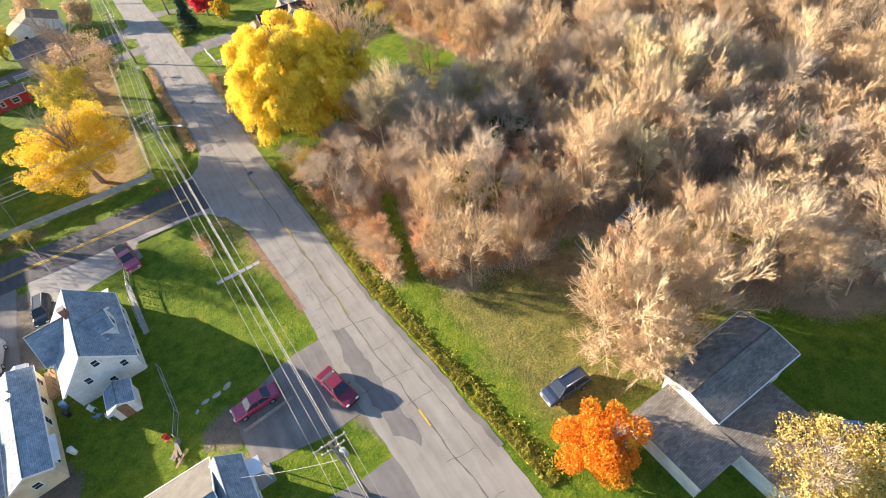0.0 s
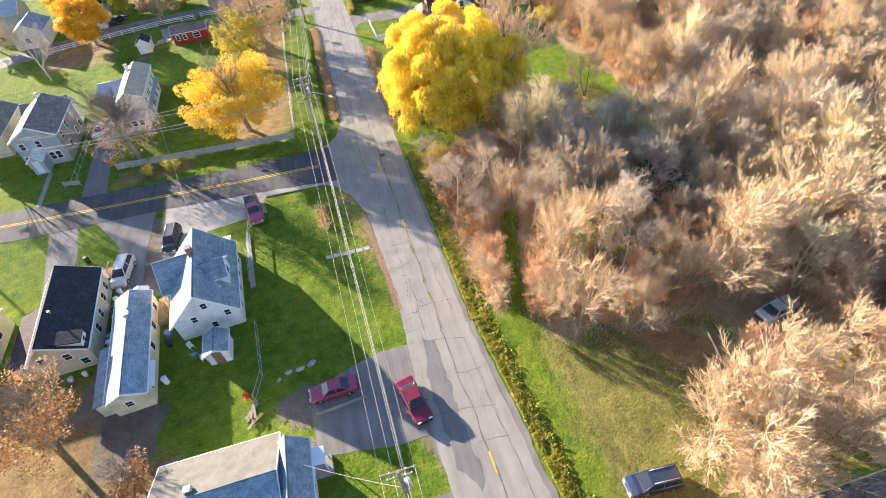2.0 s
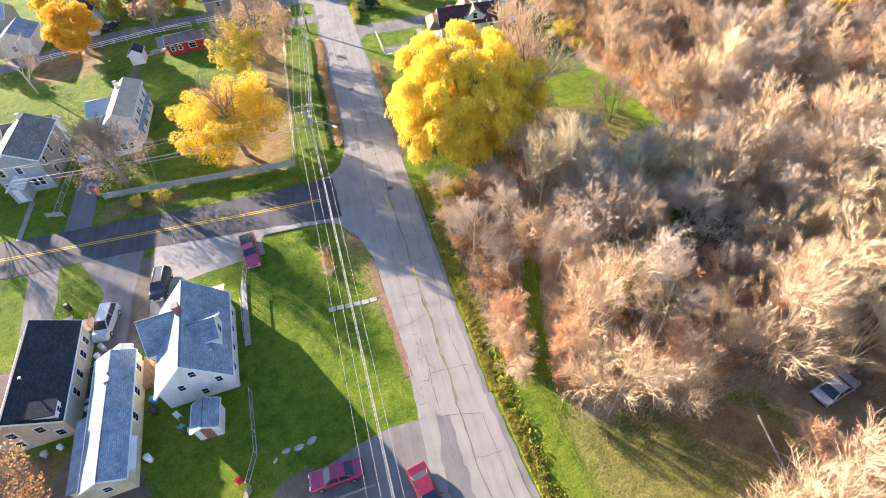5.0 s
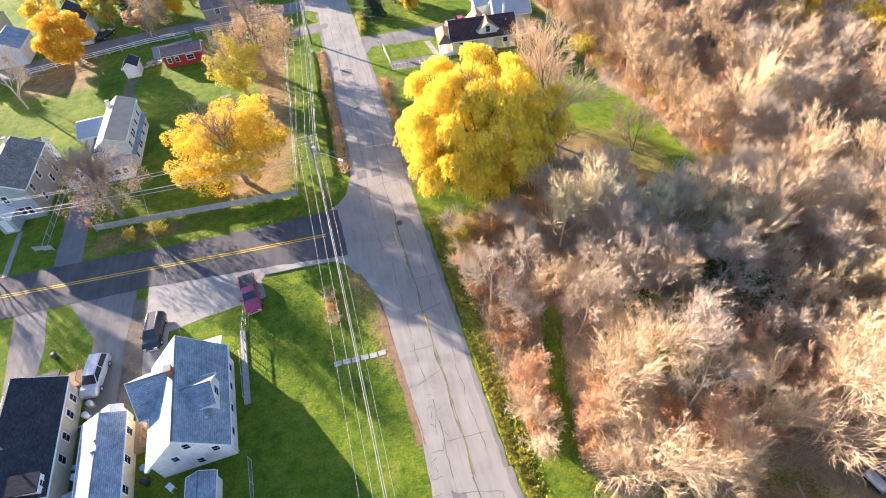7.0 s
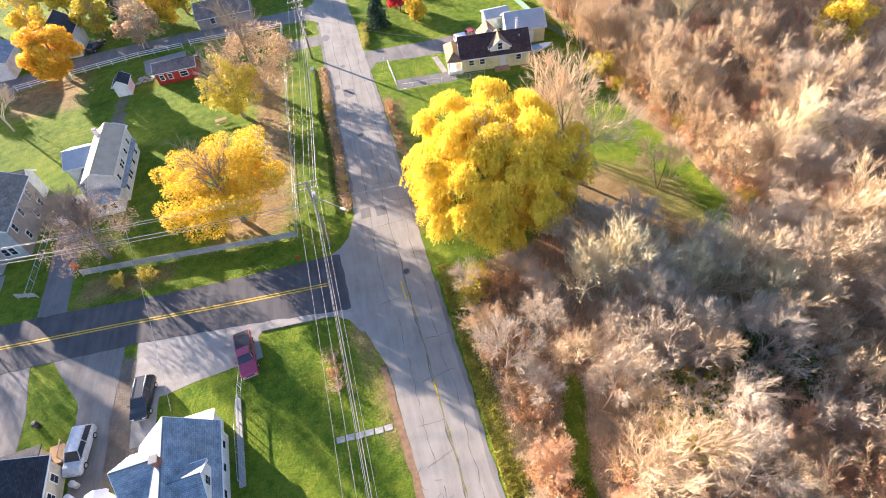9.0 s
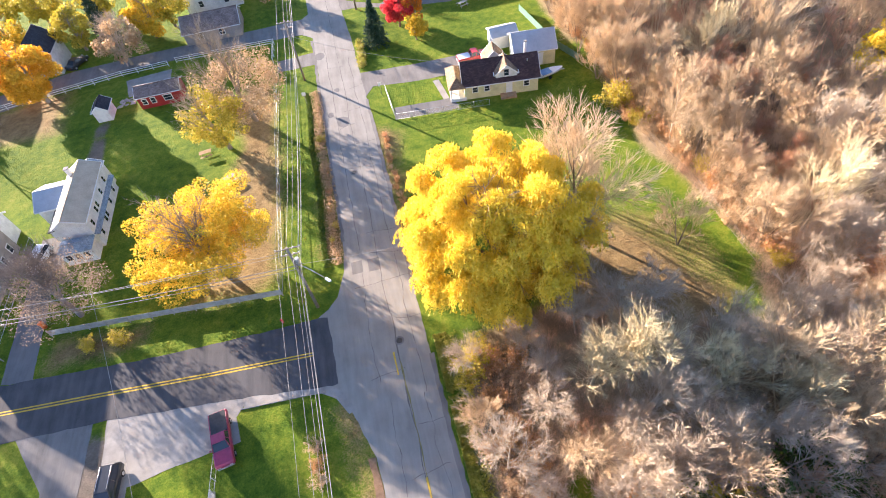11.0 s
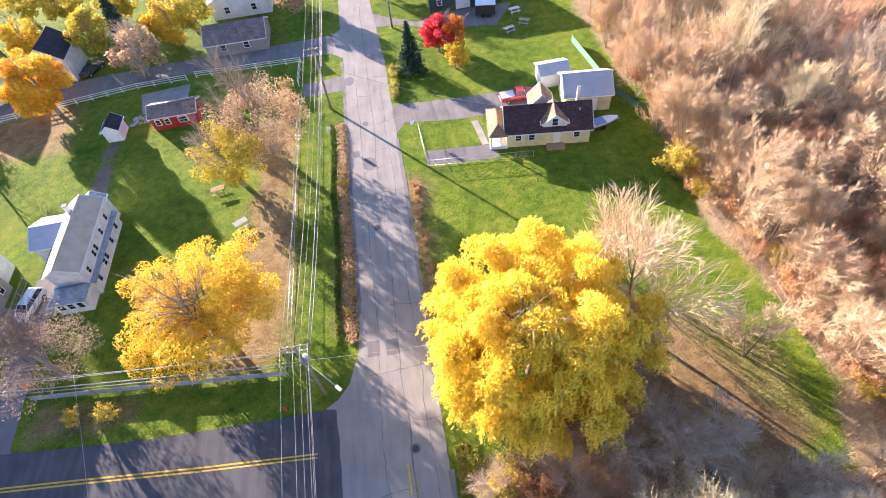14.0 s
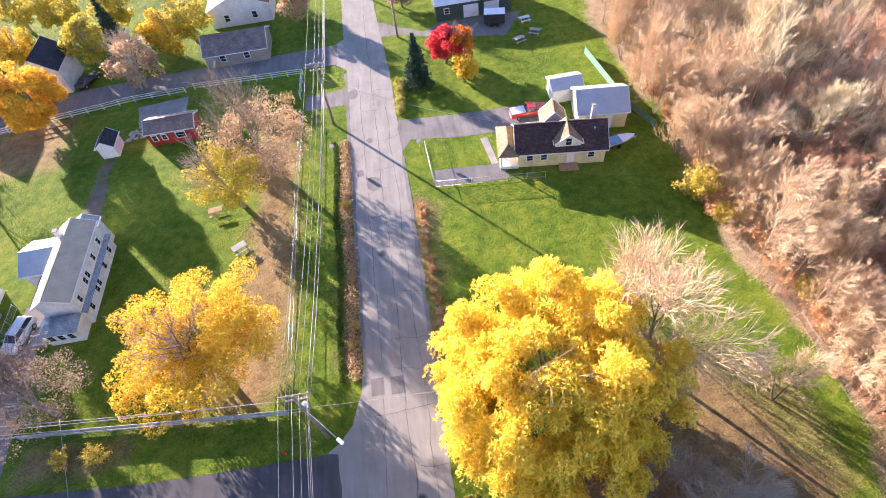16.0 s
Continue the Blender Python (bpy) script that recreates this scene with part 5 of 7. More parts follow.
# single bare trees that stand clear of the woods
SINGLES = [("tan", 0, 17.2, 30.4, 0.95), ("tan", 2, 23.6, 29.2, 0.8), ("tan", 2, 26.6, 16.6, 1.2), ("tan", 3, 25.6, 13.0, 1.15), ("tan", 2, 29.5, 14.2, 1.2), ("tan", 0, 28.5, 18.6, 1.0), ("tan", 1, 23.2, 16.6, 1.0), ("tan", 3, 24.0, 11.4, 0.9), ("tan", 3, 31.5, 17.0, 1.1), ("russet", 0, 30.5, 21.0, 1.1),
           ("pale", 0, 25.4, 58.0, 0.95), ("pale", 1, 31.5, 54.5, 0.95), ("grey", 0, 22.6, 64.0, 0.85), ("pale", 1, 37.0, 51.5, 1.0), ("grey", 1, 28.5, 50.2, 0.9), ("grey", 2, 35.0, 58.5, 0.85),
           ("tan", 0, 28.0, 77.2, 1.5), ("tan", 1, 28.0, 84.5, 1.25), ("grey", 2, 25.5, 74.0, 1.2), ("tan", 1, 37.9, 71.4, 0.85), ("grey", 1, 31.0, 64.5, 0.8), ("grey", 0, -53.0, 118.0, 1.15), ("grey", 1, -56.0, 90.0, 1.1), ("grey", 0, -53.0, 84.0, 1.0), ("grey", 0, -34.0, 138.0, 0.9),
           ("tan", 2, -38.0, 28.0, 0.9), ("pale", 0, 46.0, 138.0, 1.2), ("pale", 0, 55.0, 112.0, 1.1), ("pale", 1, 57.0, 100.0, 1.1), *[("tan", 2 + i % 2, 43.6 + 1.4 * math.sin(i * 2.3), 99.0 + i * 2.6, 0.95 + 0.1 * math.sin(i * 1.7)) for i in range(13)], ("russet", 1, 33.0, 34.0, 1.1), ("tan", 0, 33.5, 30.5, 1.05), ("tan", 2, 39.5, 33.0, 1.1), ("pale", 1, 41.0, 29.0, 1.0), ("tan", 3, 36.2, 35.0, 1.1), ("tan", 2, 43.6, 33.5, 1.05), ("tan", 0, 36.0, 30.6, 0.9), ("tan", 3, 42.0, 24.5, 1.0), ("tan", 1, 38.8, 37.6, 1.0)]
for i, (k, f, x, y, s) in enumerate(SINGLES):
    bare_tree(k, f, x, y, s, i * 77.0)

rw = random.Random(7)
placed = [(x, y) for _, _, x, y, _ in SINGLES]
spots = []
for tries in range(30000):
    x, y = rw.uniform(9, 135), rw.uniform(-10, 178)
    near = x < 62 and y < 118
    gap = 2.95 if near else 3.4
    if not in_woods(x, y, 1.2 if x < 20 else 1.8) or (12 < x < 34 and y > 55 and math.hypot(x - 17, y - 75) < 11):
        continue
    if lane_gap(x, y) < 1.6 or in_clearing(x, y, 1.2) or any((x - a) ** 2 + (y - b) ** 2 < gap * gap for a, b in placed):
        continue
    placed.append((x, y))
    spots.append((x, y))
    if len(spots) > 860:
        break
far = []
near_spots = sorted(spots, key=lambda q: math.hypot(q[0] - 28, q[1] - 55))
for i, (x, y) in enumerate(near_spots):
    tone = wobble(x, y, 0.06)
    if y > 84 and x < 62:
        kind = rw.choice(["tan", "tan", "tan", "russet", "tan", "pale"])
    elif 44 < y < 66 and x < 48:
        kind = "grey" if rw.random() < 0.55 else ("pale" if rw.random() < 0.5 else "tan")
    elif x < 16:
        kind = "russet" if rw.random() < 0.6 else "tan"
    else:
        kind = rw.choice(["tan", "tan", "tan", "grey", "russet"] if tone < 0.1 else ["tan", "tan", "pale", "tan", "grey"])
    s = rw.uniform(0.72, 1.12) * (0.72 if x < 18 else 1.0)
    if i < 230:
        bare_tree(kind, rw.randrange(4), x, y, s, rw.uniform(0, 360), rw.uniform(0.9, 1.1))
    else:
        far.append((kind, rw.randrange(4), x, y, s * 1.15, rw.uniform(0, 6.28)))


def far_woods():
    """The rest of the wood, as one thing that nobody could count."""
    root = thing("far_woods", 0, 0, 0, "wide bare brown woodland with straw-coloured twigs", "woods", kind="stuff")
    rng = np.random.default_rng(9)
    low = {}
    for k, mt in (("tan", M_TWIG), ("pale", M_PALE), ("grey", M_GREYTWIG), ("russet", M_BROWNTWIG)):
        low[k] = []
        for j in range(2):
            limbs, twigs, tips = branch_out(np.random.default_rng(200 + j + len(k)), 9.4, 0.68, (7, 6, 5, 4) if j == 0 else (4, 5, 5, 5), 1 if j == 0 else 2, lift=0.24, twig_r=0.026, trunk_r=0.12, bare_to=0.15)
            low[k].append((np.array(limbs + twigs), np.array(tips)))
    mats = {"tan": M_TWIG, "pale": M_PALE, "grey": M_GREYTWIG, "russet": M_BROWNTWIG}
    for k in low:
        rows, ends = [], []
        for kind, f, x, y, s, a in far:
            if kind != k:
                continue
            c_, s_ = math.cos(a), math.sin(a)
            for src, into in zip(low[k][f % 2], (rows, ends)):
                b = src.copy()
                for o in (0, 3):
                    px, py = b[:, o].copy(), b[:, o + 1].copy()
                    b[:, o], b[:, o + 1], b[:, o + 2] = (px * c_ - py * s_) * s + x, (px * s_ + py * c_) * s + y, b[:, o + 2] * s
                into.append(b)
        if rows:
            tagged(part("far_trees", with_spikes("far_trees", np.concatenate(rows), np.concatenate(ends), mats[k]), root), kind="stuff")


far_woods()

def verge_growth():
    """Low weeds and brambles between road and lawn, too many to count."""
    rng = np.random.default_rng(15)
    root = thing("verge_growth", 0, 0, 0, "low green and yellow weeds along the road", "weeds", kind="stuff")
    n = 30000
    y = rng.uniform(10, 68, n)
    xe = np.where(y < 36, 8.3 + np.maximum(0, 36 - y) * 0.075, 8.0)
    x = xe + np.abs(rng.normal(0, 0.85, n)) * np.where(y < 36, 0.75, 1.0)
    lump = np.array([0.5 + 0.9 * noise.noise(Vector((a * 0.8, b * 0.55, 1.0))) + 0.5 * noise.noise(Vector((a * 2.1, b * 2.1, 5.0))) for a, b in zip(x, y)])
    top = np.clip(0.27 * lump, 0.03, 0.4) * np.exp(-((x - xe - 1.0) / 1.6) ** 2)
    keep = lump > 0.12
    pts = np.stack([x, y, rng.uniform(0.3, 1.0, n) * top + 0.02], 1)[keep]
    tagged(part("weed_leaves", leaf_mesh("weed_leaves", pts, rng.uniform(0.09, 0.2, len(pts)), L_HEDGE, rng, 0.0, 1.8), root), kind="stuff")


def undergrowth():
    """Thin stems and brush on the floor of the wood."""
    rng = np.random.default_rng(16)
    root = thing("undergrowth", 0, 0, 0, "thin brown brush on the woodland floor", "brush", kind="stuff")
    rows = {0: [], 1: []}
    while len(rows[0]) + len(rows[1]) < 130000:
        x, y = rng.uniform(10, 62), rng.uniform(10, 125)
        if not in_woods(x, y, 0.3) or lane_gap(x, y) < 1.3 or in_clearing(x, y):
            continue
        dense = 0.5 + 0.8 * wobble(x, y, 0.25)
        if rng.random() > dense:
            continue
        for _ in range(16):
            p = np.array([x, y, 0]) + np.array([*rng.normal(0, 0.5, 2), -0.03])
            q = p + np.array([*rng.normal(0, 0.45, 2), rng.uniform(0.4, 2.6)])
            rows[int(wobble(x, y, 0.12) > 0)].append((*p, *q, 0.014, 0.006))
    for k, mt in ((0, M_TWIG), (1, M_BROWNTWIG)):
        tagged(part("brush_stems", with_spikes("brush_stems", [], rows[k], mt), root), kind="stuff")


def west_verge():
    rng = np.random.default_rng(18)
    root = thing("roadside_weeds", 0, 0, 0, "strip of dry weeds beside dark leaves standing for ditch shade", "weeds", kind="stuff")
    # the dark green leaves stand in for a ditch's shade; no ditch is dug
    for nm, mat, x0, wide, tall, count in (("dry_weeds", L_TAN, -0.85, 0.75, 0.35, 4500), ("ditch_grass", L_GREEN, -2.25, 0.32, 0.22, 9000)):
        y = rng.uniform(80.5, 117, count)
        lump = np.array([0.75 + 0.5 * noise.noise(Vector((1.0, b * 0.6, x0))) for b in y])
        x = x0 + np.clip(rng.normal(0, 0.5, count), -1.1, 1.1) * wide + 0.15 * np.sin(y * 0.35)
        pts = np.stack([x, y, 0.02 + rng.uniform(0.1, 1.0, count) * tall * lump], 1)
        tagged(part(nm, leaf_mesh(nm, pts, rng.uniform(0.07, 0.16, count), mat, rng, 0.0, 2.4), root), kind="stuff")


verge_growth()
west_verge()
undergrowth()

# bushes along the wood's edge and the verge
BSET = []
for i in range(34):
    y = rw.uniform(36.5, 64)
    BSET.append((rw.choice(["orange", "brown", "orange"]), i, 11.3 + rw.uniform(-0.6, 3.4), y, rw.uniform(0.6, 1.15)))
for i in range(14):
    BSET.append((rw.choice(["orange", "brown"]), i, 12.5 + i * 1.35 + rw.uniform(-0.5, 0.5), 34.5 - min(i, 6) * 0.55 + rw.uniform(0, 1.5), rw.uniform(0.6, 1.0)))
for i in range(30):
    y = 66 + i * 1.75
    x = np.interp(y, [66, 79, 90, 100, 112, 132], [45.5, 44.8, 42.8, 43.2, 44.5, 42])
    BSET.append((rw.choice(["orange", "brown", "orange", "brown"]) if i % 9 else "gold", i, x + rw.uniform(-0.4, 2.5), y, rw.uniform(0.7, 1.15)))
for x, y, s in ((26.2, 44.6, 1.9), (33.5, 45.5, 2.0), (35.4, 43.5, 1.6), (37.0, 46.2, 1.5), (32.0, 43.0, 1.4), (29.0, 60.5, 0.9), (38.8, 18.6, 1.4)):
    BSET.append(("green", 0, x, y, s))
for x, y, s in ((24.6, 42.0, 2.1), (27.4, 43.6, 2.0), (29.4, 42.0, 1.6), (26.6, 40.4, 1.5), (10.6, 62.5, 1.2), (12.2, 64.0, 1.0), (41.8, 97.0, 1.5), (43.0, 92.5, 1.0), (-26.5, 77.2, 0.7), (-30.0, 77.5, 0.6), (43.5, 130.0, 1.0)):
    BSET.append(("gold", 0, x, y, s))
for i in range(60):
    x, y = rw.uniform(12, 52), rw.uniform(28, 66)
    if in_woods(x, y, 1.5):
        BSET.append((rw.choice(["brown", "brown", "orange"]), i, x, y, rw.uniform(0.6, 1.1)))
for k, f, x, y, s in BSET:
    if lane_gap(x, y) < 1.2 * s + 0.4 or in_clearing(x, y, 0.5):
        continue
    bush(k, f, x, y, s, rw.uniform(0, 360))

# ---------------------------------------------------------------- road surface: patches, cracks, lines, covers
def ribbon(name, pts, width, z, mat, parent, jitter=0.0, seed=1):
    """A thin flat strip along a line, a little uneven in width."""
    rg = random.Random(seed)
    verts, faces = [], []
    for i, (x, y) in enumerate(pts):
        ax, ay = pts[max(i - 1, 0)]
        bx, by = pts[min(i + 1, len(pts) - 1)]
        ln = math.hypot(bx - ax, by - ay) or 1
        nx, ny = -(by - ay) / ln, (bx - ax) / ln
        w = width * (1 + jitter * rg.uniform(-1, 1)) / 2
        verts += [(x + nx * w, y + ny * w, z), (x - nx * w, y - ny * w, z), (x - nx * w, y - ny * w, z - 0.01), (x + nx * w, y + ny * w, z - 0.01)]
    for i in range(len(pts) - 1):
        a, b = i * 4, i * 4 + 4
        faces += [(a + 1, b + 1, b, a), (a + 2, b + 2, b + 1, a + 1), (a, b, b + 3, a + 3)]
    faces += [(3, 2, 1, 0), tuple(len(verts) - 4 + k for k in range(4))]
    return part(name, mesh_of(name, verts, faces, mat), parent)


def wander(a, b, step, by, seed):
    rg = random.Random(seed)
    n = max(2, int(math.hypot(b[0] - a[0], b[1] - a[1]) / step))
    out, off = [], 0.0
    for i in range(n + 1):
        f = i / n
        off = off * 0.8 + rg.uniform(-by, by)
        ln = math.hypot(b[0] - a[0], b[1] - a[1])
        nx, ny = -(b[1] - a[1]) / ln, (b[0] - a[0]) / ln
        out.append((a[0] + (b[0] - a[0]) * f + nx * off, a[1] + (b[1] - a[1]) * f + ny * off))
    return out


def flat_patch(name, poly, z, mat, parent, by=0.1):
    ob = pavement(name, poly, z, mat, "", "", "", by, parent, 0.012)
    return ob


flat_patch("asphalt_patch", [(2.4, 35.4), (3.6, 35.0), (3.5, 32.3), (3.9, 31.1), (3.7, 26.1), (4.2, 20.4), (3.6, 19.2), (2.2, 21.6), (1.9, 28.5), (2.0, 31.8)], 0.005, M_PATCH, road, 0.4)
for x0, x1, y0, y1 in ((0.6, 1.9, 78.6, 80.4), (2.6, 4.0, 78.4, 80.3)):
    flat_patch("asphalt_patch", [(x0, y0), (x1, y0), (x1, y1), (x0, y1)], 0.005, M_PATCH, road, 0.05)
for cx, cy, r in ((2.8, 107.7, 1.1), (2.7, 116.1, 0.5), (0.9, 127.3, 0.9), (1.2, 110.0, 0.5)):
    flat_patch("asphalt_patch", [(cx + r * math.cos(a * 0.628) * 0.9, cy + r * math.sin(a * 0.628) * 1.3) for a in range(10)], 0.0055, M_PATCH, road, 0.2)
# lengthwise joints and cracks, then cracks across
ribbon("centre_crack", [(x + 0.08 * math.sin(y), y) for x, y in wander((5.9, 8), (4.6, 36), 0.7, 0.06, 3)], 0.11, 0.005, M_CRACK, road, 0.6)
ribbon("centre_crack", [(x + 0.08 * math.sin(y), y) for x, y in wander((4.6, 36), (4.0, 72), 0.7, 0.06, 4)], 0.12, 0.005, M_CRACK, road, 0.6)
ribbon("centre_crack", wander((4.0, 72), (3.8, 150), 0.9, 0.08, 5), 0.06, 0.005, M_CRACK, road, 0.6)
ribbon("grass_joint", wander((4.75, 36), (4.15, 66), 0.7, 0.05, 6), 0.13, 0.0065, M_MOSS, road, 0.7)
ribbon("side_crack", wander((7.6, 14), (6.5, 34), 0.6, 0.08, 7), 0.06, 0.005, M_CRACK, road, 0.6)
ribbon("side_crack", wander((2.9, 30.5), (2.7, 44), 0.6, 0.12, 8), 0.06, 0.0052, M_CRACK, road, 0.6)
ribbon("side_crack", wander((1.2, 31), (0.9, 43), 0.6, 0.08, 9), 0.06, 0.0052, M_CONCRETE, road, 0.6)
ribbon("side_crack", wander((1.9, 82), (1.9, 131), 0.8, 0.10, 10), 0.06, 0.0052, M_CRACK, road, 0.6)
ribbon("side_crack", wander((5.8, 84), (5.7, 125), 0.8, 0.10, 11), 0.06, 0.0052, M_CRACK, road, 0.6)
rn = random.Random(33)
for k in range(16):
    cx, cy = rn.uniform(0.8, 3.4), rn.uniform(33.5, 46)
    a = rn.uniform(0, 3.14)
    ln = rn.uniform(0.5, 1.6)
    ribbon("net_crack", wander((cx - math.cos(a) * ln / 2, cy - math.sin(a) * ln / 2), (cx + math.cos(a) * ln / 2, cy + math.sin(a) * ln / 2), 0.25, 0.1, 300 + k), 0.032, 0.0062, M_CRACK, road, 0.6)
for k, (x0, y0, x1, y1) in enumerate(((6.3, 38, 6.0, 62), (2.6, 46, 2.3, 62), (6.1, 62, 5.9, 84), (1.6, 64, 2.0, 80))):
    ribbon("side_crack", wander((x0, y0), (x1, y1), 0.6, 0.14, 400 + k), 0.045, 0.0061, M_CRACK, road, 0.7)
rc = random.Random(21)
y = 12.0
while y < 132:
    lo = 1.0 if y < 62 or y > 80 else 0.0
    a, b = (rc.choice([(lo + 0.8, 4.4), (4.5, 7.2), (lo + 0.5, 7.2), (3.0, 6.8)]))
    ribbon("cross_crack", wander((a, y + rc.uniform(-0.5, 0.5)), (b, y + rc.uniform(-0.8, 0.8)), 0.45, 0.12, int(y * 10)), 0.045, 0.0058, M_CRACK, road, 0.6)
    y += rc.uniform(3.2, 7.0)
for y0, y1, x in ((20.2, 22.2, 5.25), (64.5, 67.2, 3.6), (52.0, 54.0, 4.35)):
    ribbon("yellow_line", [(x, y0), (x - 0.06, y1)], 0.16, 0.0075, M_YELLOW, road, 0.3)
for off in (-0.17, 0.17):
    ribbon("yellow_line", [(-4.9, 69.4 + off), (-16.0, 70.1 + off), (-28.6, 71.1 + off), (-42.6, 72.1 + off), (-80, 75.2 + off), (-110, 77.4 + off)], 0.15, 0.019, M_YELLOW, street, 0.1)


def manhole(x, y):
    m = thing("manhole_cover", x, y, 0.0, "dark cast iron manhole cover in the road", "manhole cover", "manhole covers")
    part("cover", tube("cover", [(0, 0, -0.03), (0, 0, 0.012)], [0.34, 0.34], 20, M_IRON), m)
    part("collar", tube("collar", [(0, 0, -0.03), (0, 0, 0.007)], [0.55, 0.52], 20, M_PATCH), m)


manhole(4.4, 68.4)
manhole(3.0, 96.0)
# narrow strips of dirt where the road meets the verge
for i, (a, b, w) in enumerate((((0.9, 40), (-0.3, 57), 0.7), ((7.55, 36), (7.4, 66), 0.5), ((9.2, 15), (7.7, 36), 0.6), ((0.0, 84), (0.0, 133), 0.45), ((7.3, 75), (7.15, 112), 0.5))):
    pts = wander(a, b, 0.8, 0.08, 40 + i)
    pavement("gravel_shoulder", [(x - w / 2 + 0.15 * wobble(x, y, 1.1), y) for x, y in pts] + [(x + w / 2 + 0.15 * wobble(x + 9, y, 1.1), y) for x, y in reversed(pts)], 0.003, M_DRIVE if i else M_BROWNSIDE, "crumbled gravel road shoulder with leaves", "shoulder", by=0.06, depth=0.06)
# front walk of separate slabs, and stepping stones
walk_root = thing("front_walk", 0, 0, 0, "short front walk of pale concrete slabs", "walk")
slab_me = block("walk_slab", -0.40, 0.40, -0.30, 0.30, -0.1, 0.01, M_STONE, 0.02)
for i in range(3, 9):
    part("walk_slab", slab_me, walk_root, "", pose(-8.4 + i * 0.93, 50.75 - 0.03 * i + rc.uniform(-0.04, 0.04), 0, 0, 0, rc.uniform(-3, 3)))
kerb_root = thing("corner_kerb", 0, 0, 0, "worn concrete kerb round the lawn corner", "kerb")
kerb_me = block("kerb_stone", -0.5, 0.5, -0.09, 0.09, -0.15, 0.1, M_CONCRETE, 0.02)
for i in range(9):
    a = math.pi * (0.98 - 0.05 * i)
    part("kerb_stone", kerb_me, kerb_root, "", pose(-12.3 + 0.98 * i, 65.25 - 0.05 * i - 0.012 * max(0, i - 6) ** 2, 0, 0, 0, -3))


def stone(x, y, s, rz):
    rg = np.random.default_rng(int(abs(x * 31 + y * 17)))
    bm = bmesh.new()
    bmesh.ops.create_icosphere(bm, subdivisions=2, radius=1)
    for v in bm.verts:
        v.co *= 1 + 0.18 * noise.noise(v.co * 1.7 + Vector((x, y, 0)))
        v.co.x, v.co.y, v.co.z = v.co.x * s, v.co.y * s * 0.6, v.co.z * s * 0.3
    me = bpy.data.meshes.new("stone")
    bm.to_mesh(me)
    bm.free()
    me.materials.append(M_STONE)
    ob = new("stone", me)
    ob.matrix_basis = pose(x, y, 0.0, 0, 0, rz)
    tagged(ob, "flat grey field stone on the lawn", "stone", "stones")


for x, y, s, r in ((-11.6, 36.0, 0.42, 5), (-10.4, 36.0, 0.48, 10), (-9.2, 36.3, 0.52, 30), (-12.6, 35.4, 0.3, 60)):
    stone(x, y, s, r)
for i in range(26):
    stone(-32.3 + rc.uniform(-1.6, 1.6), 126.2 + rc.uniform(-1.2, 1.2), rc.uniform(0.25, 0.5), rc.uniform(0, 180))


